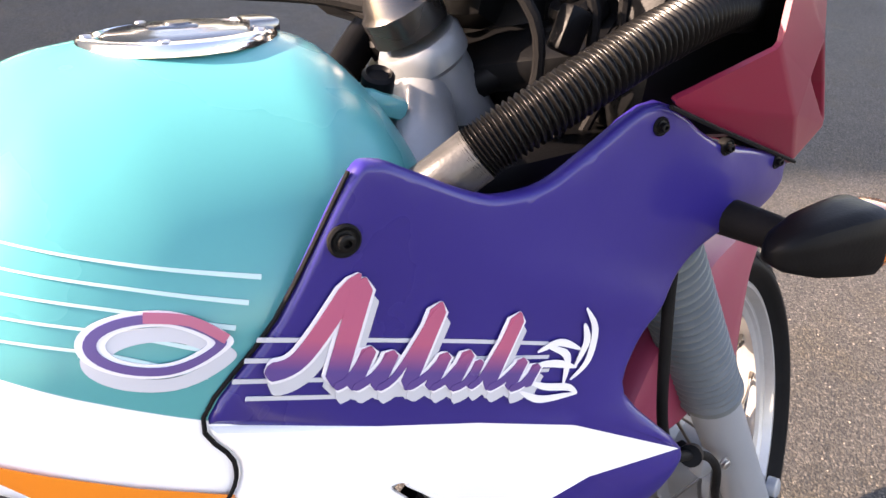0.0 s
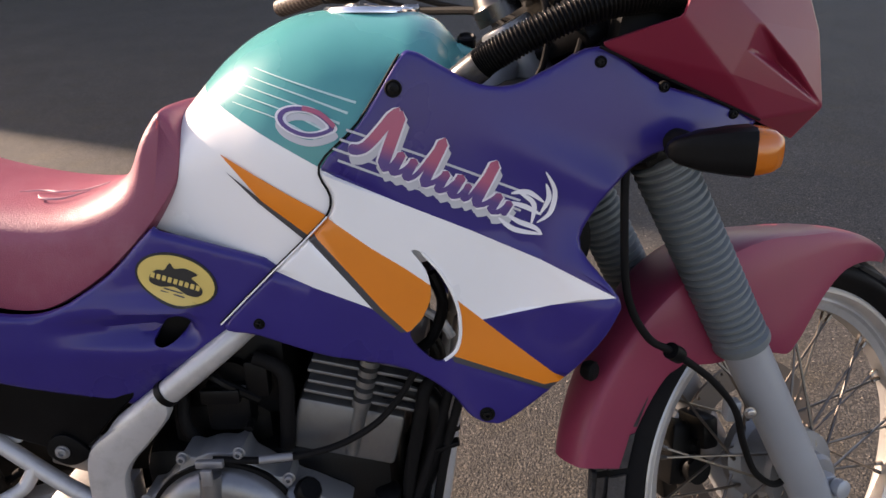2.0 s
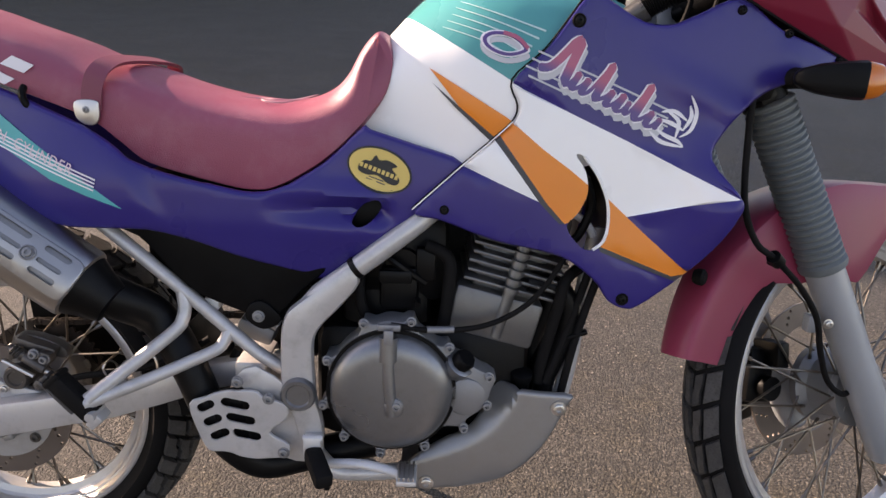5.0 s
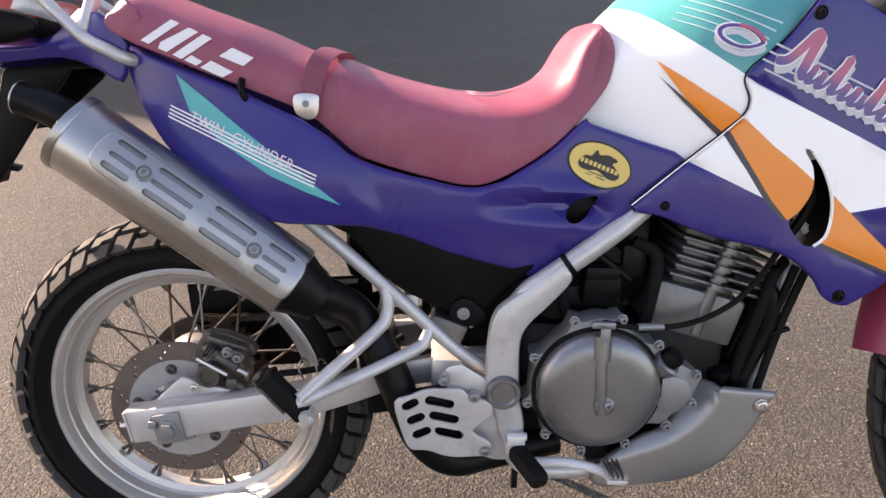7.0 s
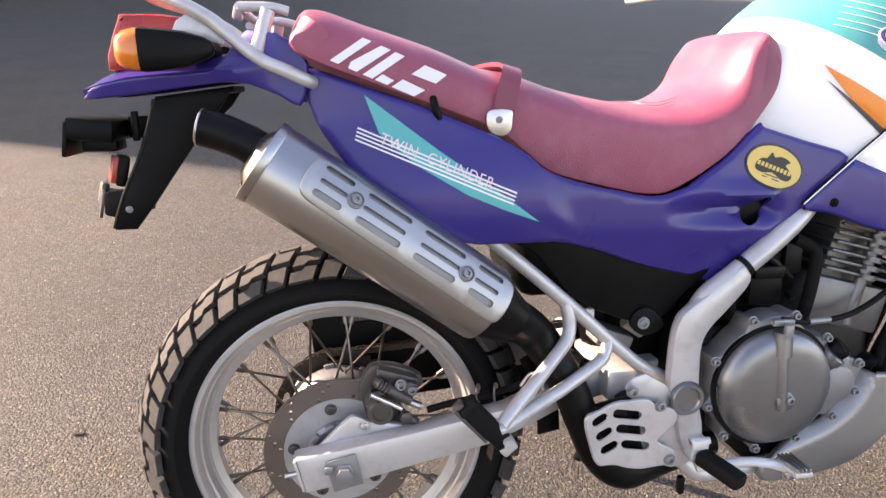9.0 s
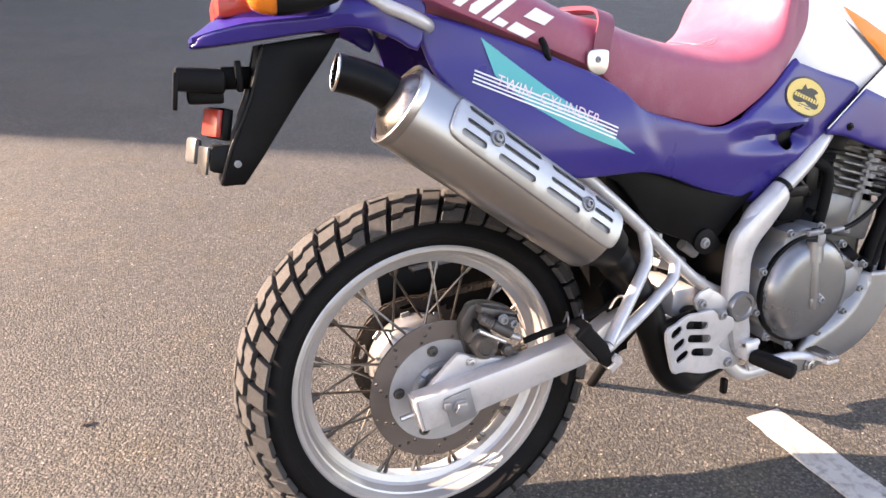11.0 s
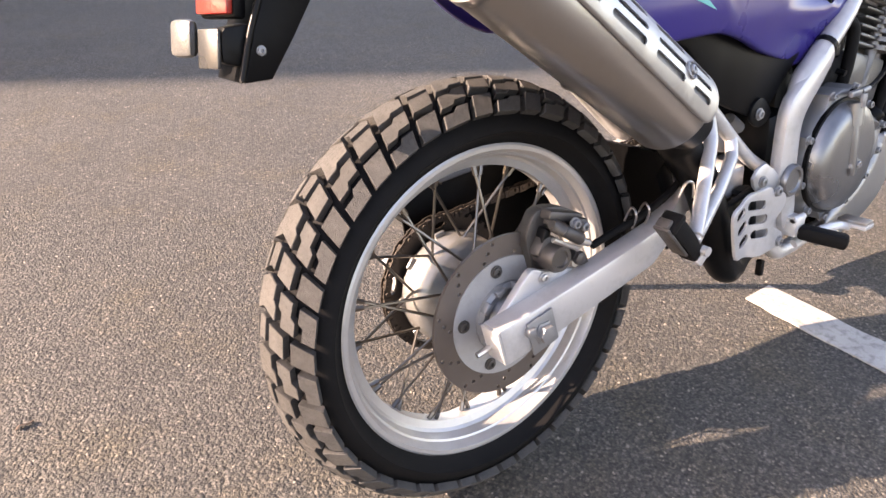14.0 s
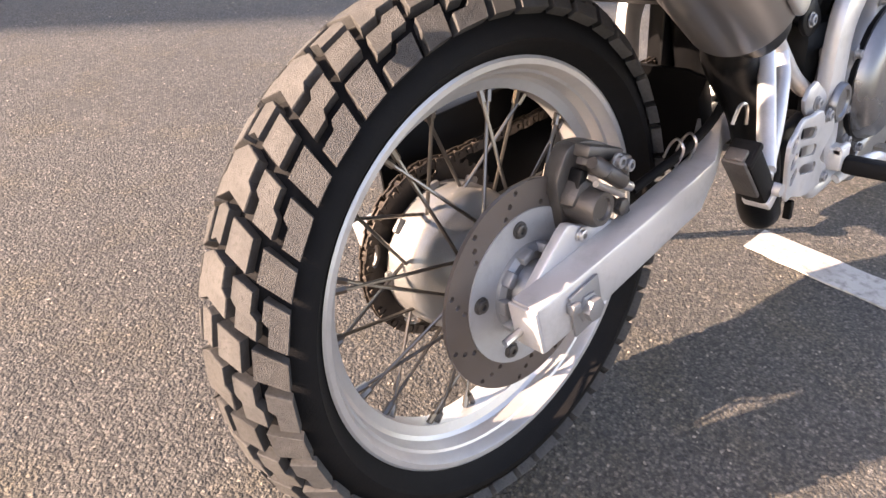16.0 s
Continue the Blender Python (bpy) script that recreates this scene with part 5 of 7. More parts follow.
part("arm_end", block((0.004, 0.034, 0.050), Matrix.Translation((-0.060, -0.130, 0.313)) @ pose(0, 0, 0, 0, -13, 0), 0.001), silver_paint, swing)
part("arm_stud", tube([(-0.060, -0.122, 0.306), (-0.082, -0.122, 0.302)], 0.004, 8, 1), steel, swing)
for x in (0.205, 0.232):
    part("hose_clip", tube([(x, -0.118, 0.392), (x - 0.004, -0.128, 0.414), (x, -0.118, 0.424), (x + 0.006, -0.106, 0.414), (x + 0.004, -0.10, 0.398)], 0.0016, 6), steel, swing)
part("chain_guard", joined(block((0.26, 0.03, 0.004), Matrix.Translation((0.14, 0.085, 0.475)) @ pose(0, 0, 0, 0, -5, 0), 0.001), block((0.34, 0.004, 0.17), Matrix.Translation((0.13, 0.104, 0.395)) @ pose(0, 0, 0, 0, -5, 0), 0.001)), black_plastic, swing)


def inner_guard():
    """A black trough round the front and top of the rear tyre."""
    vs, fs, na = [], [], 28
    ws = [(-0.100, -0.045), (-0.092, -0.010), (-0.060, 0.0), (0.060, 0.0), (0.092, -0.010), (0.100, -0.045)]
    for t in (0.0, 0.004):
        for i in range(na + 1):
            a = radians(2 + 25 * i / na)
            for y, d in ws:
                r = 0.352 + d + t
                vs.append((r * math.cos(a), y, 0.312 + r * math.sin(a)))
    k, off = len(ws), (na + 1) * len(ws)
    for i in range(na):
        for j in range(k - 1):
            a = i * k + j
            fs += [(a, a + 1, a + k + 1, a + k), (a + off, a + k + off, a + k + 1 + off, a + 1 + off)]
        for e in (0, k - 1):
            a = i * k + e
            fs.append((a, a + k, a + k + off, a + off))
    for j in range(k - 1):
        for e in (0, na):
            a = e * k + j
            fs.append((a, a + 1, a + 1 + off, a + off))
    return vs, fs


# black plate added to hide the sunlit far frame and keep this gap dark
part("mud_flap", block((0.105, 0.006, 0.200), Matrix.Translation((0.440, 0.022, 0.475)), 0.002), black_plastic, bike, "black plate added to darken the gap ahead of the tyre")
part("mudguard", inner_guard(), black_plastic, bike, "black inner mudguard")

# ---- frame ----
bar_r = tube([(0.80, -0.088, 0.775), (0.738, -0.112, 0.712), (0.692, -0.137, 0.673), (0.640, -0.149, 0.632), (0.582, -0.152, 0.587), (0.545, -0.152, 0.559), (0.522, -0.153, 0.538)], lambda t: 0.0160 - 0.0055 * max(0.0, (t - 0.84) / 0.16), 16)
KNEE = [(0.562, 0.583), (0.508, 0.543), (0.493, 0.523), (0.487, 0.492), (0.486, 0.428), (0.490, 0.390), (0.504, 0.360), (0.513, 0.325), (0.530, 0.304), (0.549, 0.320), (0.549, 0.355), (0.540, 0.392), (0.536, 0.448), (0.536, 0.485), (0.547, 0.510), (0.575, 0.541), (0.604, 0.580), (0.590, 0.606)]
knee = flat(rounded(KNEE, 3), -0.169, -0.146, 0.009)
main = part("main_frame", tidy(mesh_of("main_frame", *joined(bar_r, knee))), silver_paint, bike, "silver tubular frame")
part("main_frame", tidy(mesh_of("main_frame", *joined(mirrored(bar_r), mirrored(knee)))), silver_paint, bike)
part("frame_band", lathe([(-0.004, 0.0175), (0.004, 0.0175)], 20, m=aim((0.598, -0.152, 0.600), (0.088, 0, 0.069))), black_metal, main)
part("pivot_cap", lathe([(0, 0.027), (-0.005, 0.027), (-0.009, 0.024), (-0.009, 0.019), (-0.006, 0.017), (-0.006, 0.0)], 32), cover_alloy, main, "round pivot cap", at=Matrix.Translation((0.514, -0.169, 0.403)))
sub = tube([(0.500, -0.130, 0.418), (0.440, -0.131, 0.455), (0.330, -0.130, 0.553), (0.228, -0.128, 0.640), (0.15, -0.118, 0.70)], 0.0105, 14)
sub_r = joined(sub, tube([(0.15, -0.118, 0.70), (0.07, -0.105, 0.745)], 0.010, 12))
part("subframe", sub_r, silver_paint, bike, "silver rear subframe tubes")
part("subframe", mirrored(sub_r), silver_paint, bike)
part("peg_bracket", joined(tube([(0.332, -0.130, 0.552), (0.337, -0.136, 0.525), (0.335, -0.142, 0.507), (0.328, -0.148, 0.494), (0.300, -0.165, 0.4700), (0.260, -0.188, 0.4385), (0.218, -0.212, 0.405)], 0.0100, 12),
                           tube([(0.402, -0.132, 0.488), (0.395, -0.139, 0.472), (0.385, -0.146, 0.461), (0.350, -0.161, 0.4470), (0.300, -0.181, 0.4280), (0.214, -0.212, 0.398)], 0.0095, 12)), silver_paint, bike, "silver passenger peg bracket")
peg_grey = material("worn_peg", (0.055, 0.050, 0.048), 0.42, 0.3, vary=0.25, size=120, bump=0.3, dirt=(0.11, 0.10, 0.095), dirt_amount=0.5)
peg_m = Matrix.Translation((0.196, -0.206, 0.408)) @ pose(0, 0, 0, 0, -42, 0)
peg = part("passenger_peg", joined(block((0.027, 0.028, 0.086), peg_m, 0.006), block((0.030, 0.031, 0.010), peg_m @ Matrix.Translation((0, 0, 0.036)), 0.004)), rubber, bike, "folded black rubber passenger peg on a silver plate")
part("peg_plate", joined(block((0.005, 0.024, 0.066), peg_m @ Matrix.Translation((-0.0155, 0, 0.014)), 0.002), block((0.014, 0.020, 0.006), peg_m @ Matrix.Translation((-0.008, 0, 0.046)), 0.002)), peg_grey, peg, "worn grey peg pad")
part("peg_clamp", joined(block((0.024, 0.030, 0.014), peg_m @ Matrix.Translation((0, 0, -0.048)), 0.003), tube([(0.226, -0.228, 0.384), (0.226, -0.192, 0.384)], 0.007, 12, 1)), silver_paint, peg)
part("peg_spring", tube([(0.262, -0.150, 0.432), (0.276, -0.150, 0.450), (0.292, -0.150, 0.446), (0.296, -0.150, 0.424)], 0.0022, 8), steel, peg)
GUARD = [(0.352, 0.386), (0.376, 0.397), (0.398, 0.405), (0.447, 0.409), (0.463, 0.398), (0.494, 0.388), (0.497, 0.366), (0.470, 0.340), (0.500, 0.320), (0.494, 0.300), (0.467, 0.296), (0.440, 0.295), (0.399, 0.304), (0.377, 0.308), (0.364, 0.336)]
slots = [slot(0.370, 0.380, 0.381, 0.385, 0.0148), slot(0.378, 0.356, 0.391, 0.361, 0.0148), slot(0.387, 0.332, 0.401, 0.337, 0.0148), slot(0.404, 0.388, 0.434, 0.384, 0.0148), slot(0.411, 0.363, 0.442, 0.359, 0.0148), slot(0.420, 0.338, 0.450, 0.333, 0.0148)]
guard = part("heel_guard", sheet(rounded(GUARD, 3), lambda x, z: (x, -0.174 - 0.010 * max(0, (0.42 - x) / 0.06) + 0.006 * math.cos(max(0, min(1, (x - 0.405) / 0.02)) * math.pi) * 0.5, z), 0.012, 0.003, holes=slots, edge=0.002), silver_paint, bike, "slotted silver heel guard")
plate2 = rounded([(0.419, 0.425), (0.449, 0.444), (0.502, 0.405), (0.500, 0.386), (0.462, 0.391), (0.436, 0.399)], 2)
part("guard_plate", tidy(mesh_of("guard_plate", *flat(plate2, -0.165, -0.159, 0.002))), silver_paint, guard)
for x, z in ((0.470, 0.397), (0.491, 0.307), (0.424, 0.423)):
    part("screw", bolt_mesh(0.007, 0.006), cast_alloy, guard, at=Matrix.Translation((x, -0.176, z)))
part("master_cylinder", joined(lathe([(-0.060, 0.018), (0.050, 0.018), (0.055, 0.012)], 20, m=aim((0.438, -0.145, 0.350), (-0.15, 0, 1))), block((0.070, 0.012, 0.100), Matrix.Translation((0.412, -0.155, 0.352)) @ pose(0, 0, 0, 0, -12, 0), 0.004)), black_metal, bike, "black rear brake master cylinder")
hanger = rounded([(0.440, 0.400), (0.505, 0.412), (0.545, 0.340), (0.535, 0.286), (0.490, 0.286), (0.450, 0.330)], 3)
part("peg_hanger", tidy(mesh_of("peg_hanger", *flat(hanger, -0.158, -0.152, 0.0015))), silver_paint, bike, "silver peg hanger plate")
# rider's peg and brake pedal
rp = part("foot_peg", block((0.028, 0.074, 0.024), Matrix.Translation((0.551, -0.217, 0.309)) @ pose(0, 0, 0, 8, 0, 24), 0.007), rubber, bike, "black rubber rider peg")
part("peg_mount", joined(block((0.028, 0.030, 0.034), Matrix.Translation((0.536, -0.172, 0.322)), 0.004), tube([(0.522, -0.180, 0.335), (0.552, -0.180, 0.335)], 0.006, 10, 1)), alloy, rp)
pedal = part("brake_pedal", joined(tube([(0.535, -0.180, 0.290), (0.60, -0.190, 0.300), (0.640, -0.196, 0.298), (0.672, -0.198, 0.288)], 0.0075, 10, 5, 0.7), block((0.030, 0.050, 0.008), Matrix.Translation((0.682, -0.205, 0.292)), 0.002)), alloy, bike, "alloy brake pedal")
for i in range(4):
    part("pedal_tooth", block((0.003, 0.048, 0.006), Matrix.Translation((0.671 + 0.007 * i, -0.205, 0.299)), 0.0005), steel, pedal)
rail = tube([(0.53, -0.130, 0.285), (0.56, -0.135, 0.255), (0.60, -0.132, 0.248), (0.68, -0.125, 0.250), (0.80, -0.115, 0.265)], 0.0135, 14)
part("lower_rail", rail, silver_paint, main)
part("lower_rail", mirrored(rail), silver_paint, main)
part("stand_tang", block((0.010, 0.012, 0.03), Matrix.Translation((0.548, -0.12, 0.222)), 0.002), black_metal, main)
# side stand on the far side
part("side_stand", joined(tube([(0.57, 0.13, 0.28), (0.545, 0.22, 0.14), (0.51, 0.315, -0.044)], 0.011, 12), block((0.07, 0.04, 0.008), Matrix.Translation((0.51, 0.318, -0.047)) @ pose(0, 0, 0, 9, 0, 0), 0.002)), black_metal, bike, "black side stand")
down = tube([(0.965, -0.085, 0.66), (0.948, -0.095, 0.545), (0.928, -0.105, 0.40), (0.90, -0.110, 0.33), (0.84, -0.112, 0.27)], 0.013, 14)
part("down_tube", down, silver_paint, main)
part("down_tube", mirrored(down), silver_paint, main)
part("cable_tie", lathe([(-0.003, 0.0145), (0.003, 0.0145)], 16, m=aim((0.943, -0.098, 0.51), (0.1, 0.05, 1))), black_plastic, main)

# ---- engine ----
engine = part("engine", block((0.34, 0.24, 0.20), Matrix.Translation((0.70, 0, 0.40)), 0.03), black_metal, bike, "twin cylinder engine with grey covers")
part("gearbox", block((0.14, 0.20, 0.18), Matrix.Translation((0.64, 0.0, 0.50)), 0.02), black_metal, engine)
part("intake_box", block((0.16, 0.20, 0.14), Matrix.Translation((0.655, 0, 0.60)), 0.02), black_metal, engine)
part("intake_duct", block((0.34, 0.08, 0.26), Matrix.Translation((0.72, 0.06, 0.60)), 0.02), black_plastic, engine)
part("battery_box", block((0.12, 0.12, 0.22), Matrix.Translation((0.50, 0.02, 0.52)), 0.01), black_plastic, bike, "black battery box")
TILT = -14
cyl_m = Matrix.Translation((0.822, 0.0, 0.545)) @ pose(0, 0, 0, 0, TILT * -1, 0)
part("cylinder_block", joined(block((0.140, 0.240, 0.075), cyl_m @ Matrix.Translation((-0.006, 0, -0.030)), 0.006), block((0.104, 0.190, 0.140), cyl_m @ Matrix.Translation((0.0, 0, 0.050)), 0.006),
                              tube([cyl_m @ Vector((0.005, -0.116, -0.06)), cyl_m @ Vector((0.005, -0.116, 0.10))], 0.010, 12, 1)), cylinder_alloy, engine, "grey finned cylinder block")
for i in range(6):
    fin = block((0.150 - 0.006 * (i % 2), 0.250, 0.0052), cyl_m @ Matrix.Translation((0.004, 0, 0.022 + 0.0145 * i)), 0.0018)
    part("cooling_fin", fin, cylinder_alloy, engine)
    part("cooling_fin", tube([cyl_m @ Vector((0.004, -0.126, 0.018 + 0.0145 * i)), cyl_m @ Vector((0.004, -0.126, 0.026 + 0.0145 * i))], 0.0125, 12, 1), cylinder_alloy, engine)
part("cylinder_head", joined(block((0.135, 0.230, 0.05), cyl_m @ Matrix.Translation((0, 0, 0.125)), 0.01), block((0.05, 0.24, 0.03), cyl_m @ Matrix.Translation((-0.045, 0, 0.10)), 0.006)), cylinder_alloy, engine)
# clutch cover
COVER = []
for i in range(96):
    a = 2 * math.pi * i / 96
    ear = max(math.exp(-((math.degrees(math.atan2(math.sin(a - radians(b)), math.cos(a - radians(b))))) / 4.5) ** 2) for b in (8, 40, 76, 112, 155, 195, 228, 262, 300, 332))
    r = 0.0990 + 0.0135 * ear + 0.012 * math.exp(-((math.degrees(a) - 92) / 20) ** 2)
    if a < radians(40) or a > radians(322):
        r += 0.052 * math.cos((a if a < math.pi else a - 2 * math.pi) * 2.1) ** 2
    COVER.append((0.654 + r * math.cos(a), 0.413 + r * math.sin(a)))
part("crankcase_cover", tidy(mesh_of("crankcase_cover", *flat(COVER, -0.166, -0.120, 0.004))), cast_alloy, engine, "cast crankcase cover")
cc = Matrix.Translation((0.654, -0.168, 0.413))
clutch = part("clutch_cover", mesh_of("clutch_cover", *lathe([(0.006, 0.094), (-0.010, 0.092), (-0.018, 0.087), (-0.0225, 0.080), (-0.0250, 0.070), (-0.0258, 0.060), (-0.0265, 0.040), (-0.0268, 0.0)], 64, m=cc), angle=30), cover_alloy, engine, "round grey clutch cover")
part("cover_rim", mesh_of("cover_rim", *ring(0.093, 0.0985, -0.171, -0.164)).copy(), black_metal, engine, at=Matrix.Translation((0.654, 0, 0.413)))
part("release_arm", joined(tube([(0.650, -0.186, 0.505), (0.651, -0.191, 0.45), (0.657, -0.193, 0.385)], 0.0095, 14), tube([(0.650, -0.187, 0.506), (0.650, -0.190, 0.470)], 0.0135, 16, 1), lathe([(0.004, 0.016), (-0.006, 0.015), (-0.008, 0.011), (-0.008, 0.0)], 20, m=Matrix.Translation((0.660, -0.192, 0.398)))), cover_alloy, clutch, "cast clutch release housing")
part("release_lever", joined(block((0.034, 0.008, 0.010), Matrix.Translation((0.650, -0.184, 0.520)), 0.002), block((0.014, 0.006, 0.022), Matrix.Translation((0.650, -0.198, 0.510)), 0.002)), cast_alloy, clutch)
part("screw", bolt_mesh(0.0065, 0.006), cast_alloy, clutch, at=Matrix.Translation((0.664, -0.199, 0.402)))
for b, r in ((10, 0.150), (40, 0.112), (76, 0.114), (112, 0.114), (155, 0.107), (195, 0.107), (228, 0.107), (262, 0.107), (300, 0.107), (332, 0.128), (352, 0.148)):
    part("screw", bolt_mesh(0.0058, 0.009), cast_alloy, engine, at=Matrix.Translation((0.654 + r * math.cos(radians(b)), -0.166, 0.413 + r * math.sin(radians(b)))))
filler = aim((0.752, -0.160, 0.452), (-0.55, 0.45, -0.75))
part("oil_filler", lathe([(0.030, 0.019), (0.004, 0.019), (0.002, 0.023), (-0.010, 0.023), (-0.012, 0.019)], 24, m=filler), cover_alloy, engine, "cast oil filler neck")
part("filler_plug", lathe([(-0.011, 0.017), (-0.024, 0.017), (-0.028, 0.014), (-0.028, 0.0)], 10, m=filler), black_plastic, engine, "black oil filler plug")
part("oil_boss", lathe([(0.01, 0.030), (-0.004, 0.030), (-0.006, 0.026), (-0.006, 0.0)], 32, m=Matrix.Translation((0.768, -0.165, 0.405))), cast_alloy, engine)
part("clutch_cable", tube([(0.652, -0.178, 0.522), (0.70, -0.168, 0.512), (0.745, -0.160, 0.510), (0.80, -0.150, 0.518), (0.85, -0.145, 0.545), (0.885, -0.142, 0.585), (0.91, -0.140, 0.63)], 0.0045, 8), rubber, bike)
part("cable_ferrule", tube([(0.705, -0.167, 0.512), (0.745, -0.160, 0.511)], 0.0055, 10, 2), cast_alloy, bike)
# carburettor and hoses in the dark behind the cylinder
carb = part("carburettor", joined(lathe([(-0.03, 0.026), (0.03, 0.026)], 20, m=Matrix.Translation((0.665, -0.085, 0.595))), block((0.06, 0.05, 0.07), Matrix.Translation((0.66, -0.10, 0.56)), 0.01), block((0.03, 0.02, 0.05), Matrix.Translation((0.70, -0.115, 0.60)), 0.004), tube([(0.63, -0.12, 0.62), (0.66, -0.13, 0.60), (0.70, -0.12, 0.57)], 0.006, 8)), black_metal, bike, "carburettor in the shade")
part("carb_top", block((0.05, 0.012, 0.020), Matrix.Translation((0.655, -0.130, 0.582)), 0.003), black_metal, carb)
part("idle_knob", tube([(0.69, -0.13, 0.545), (0.69, -0.145, 0.542)], 0.005, 10, 1), black_metal, carb)
part("breather_hose", tube([(0.70, -0.12, 0.63), (0.735, -0.125, 0.61), (0.735, -0.125, 0.55), (0.73, -0.12, 0.50)], 0.010, 10), rubber, carb)
part("breather_hose", tube([(0.60, -0.10, 0.60), (0.60, -0.12, 0.54), (0.615, -0.11, 0.50)], 0.009, 10), rubber, carb)
H1A, H1B, H1C = Vector((0.968, -0.122, 0.605)), Vector((0.939, -0.122, 0.495)), Vector((0.921, -0.122, 0.390))
H2A, H2B, H2C = Vector((0.950, -0.122, 0.600)), Vector((0.921, -0.122, 0.495)), Vector((0.896, -0.122, 0.412))
part("reservoir_cap", lathe([(0.012, 0.014), (-0.002, 0.014), (-0.004, 0.017), (-0.014, 0.017), (-0.016, 0.013), (-0.016, 0.0)], 20, m=aim((0.858, -0.118, 0.414), (0, 0.25, -1))), black_plastic, engine, "black screw cap")
# exhaust headers
for y in (-0.105, -0.055, 0.055, 0.105):
    part("header_pipe", tube([(0.86, y, 0.575), (0.915, y * 1.05, 0.56), (0.925, y * 1.05, 0.50), (0.900, y, 0.42), (0.885, y, 0.36), (0.82, y, 0.285), (0.70, y, 0.262)], 0.0165, 12), black_metal, bike)
part("water_hose", tube([(0.95, -0.09, 0.60), (0.915, -0.125, 0.585), (0.905, -0.128, 0.54), (0.888, -0.12, 0.45), (0.885, -0.115, 0.41)], 0.009, 12), rubber, bike)
for pts in ([H1A, H1B, H1C], [H2A, H2B, H2C]):
    part("drain_hose", tube(pts, 0.0065, 10), rubber, bike, "black rubber hose down the frame")
part("hose_tie", block((0.034, 0.014, 0.007), Matrix.Translation(H1B) @ pose(0, 0, 0, 0, -20, 0), 0.002), black_plastic, bike)
# skid plate: a folded alloy tray
SKID = [(0.669, 0.238), (0.731, 0.237), (0.781, 0.240), (0.834, 0.256), (0.892, 0.314), (0.926, 0.385), (0.934, 0.406), (0.884, 0.410), (0.822, 0.414), (0.806, 0.398), (0.790, 0.362), (0.768, 0.338), (0.728, 0.318), (0.670, 0.276)]
skid_out = rounded(SKID, 3)


def skid_y(x, z):
    """Flat below a curved crease, leaning inwards above it to clear the engine."""
    crease = lerp_table([(0.66, 0.274), (0.715, 0.293), (0.772, 0.316), (0.816, 0.350), (0.839, 0.385), (0.849, 0.412), (0.94, 0.43)], x)
    d = max(0.0, (0.30 - z) / 0.06)
    return -0.158 + 0.70 * max(0.0, z - crease) + 0.010 * d * d * max(0.0, min(1.0, (x - 0.72) / 0.1))


skid_side = sheet(skid_out, lambda x, z: (x, skid_y(x, z), z), 0.007, 0.003, edge=0.006)
belly = flat([(0.669, 0.240), (0.731, 0.239), (0.781, 0.242), (0.834, 0.258), (0.890, 0.316), (0.924, 0.387), (0.914, 0.388), (0.880, 0.322), (0.828, 0.266), (0.78, 0.250), (0.669, 0.248)], -0.151, 0.151, 0.001)
skid = part("skid_plate", tidy(mesh_of("skid_plate", *joined(skid_side, mirrored(skid_side), belly))), skid_alloy, bike, "dull alloy skid plate, scuffed")
for x, z in ((0.913, 0.386), (0.712, 0.250)):
    part("screw", bolt_mesh(0.009, 0.007), steel, skid, at=Matrix.Translation((x, skid_y(x, z) - 0.001, z)))

# ---- exhaust ----
M0, M1 = Vector((-0.080, -0.172, 0.765)), Vector((0.204, -0.172, 0.567))
MA = (M1 - M0).normalized()
LEN = (M1 - M0).length
mm = aim(M0, MA)
end_steel = material("stained_steel", (0.24, 0.225, 0.21), 0.30, 1.0, vary=0.25, size=160, bump=0.15, dirt=(0.06, 0.05, 0.045), dirt_amount=0.7)
muffler = part("muffler", mesh_of("muffler", *lathe([(0.0, 0.040), (-0.004, 0.046), (0.0, 0.0525), (0.004, 0.054), (LEN * 0.985, 0.054), (LEN, 0.0525), (LEN + 0.003, 0.047)], 64, m=mm), angle=30), brushed_steel, bike, "brushed steel muffler with slotted heat shield")
part("front_cone", mesh_of("front_cone", *lathe([(LEN - 0.004, 0.0500), (LEN + 0.005, 0.0475), (LEN + 0.02, 0.041), (LEN + 0.05, 0.031)], 40, m=mm)), black_metal, muffler)
part("end_cap", mesh_of("end_cap", *lathe([(0.010, 0.0485), (0.002, 0.0470), (-0.006, 0.0425), (-0.013, 0.0345), (-0.018, 0.0250), (-0.019, 0.0)], 40, m=mm), angle=50), end_steel, muffler, "shallow domed steel muffler end")
part("end_band", mesh_of("end_band", *lathe([(0.010, 0.0490), (-0.004, 0.0515), (-0.0062, 0.0535), (-0.0055, 0.0553), (0.004, 0.0553), (0.006, 0.0545)], 48, m=mm), angle=50), brushed_steel, muffler, "rolled steel lip")
# black ring that paints the shadow between lip and dome
part("end_ring", mesh_of("end_ring", *lathe([(0.004, 0.0482), (-0.0012, 0.0487), (-0.0026, 0.0500), (0.004, 0.0510)], 48, m=mm)), black_metal, muffler)
side_v = MA.cross(Vector((0, -1, 0)))
if side_v.z < 0:
    side_v = -side_v


def on_shield(s, h):
    """A place on the shield: s along the muffler, h round it from its outermost line."""
    a = h / 0.058
    return M0 + MA * s + (Vector((0, -1, 0)) * math.cos(a) + side_v * math.sin(a)) * 0.0595


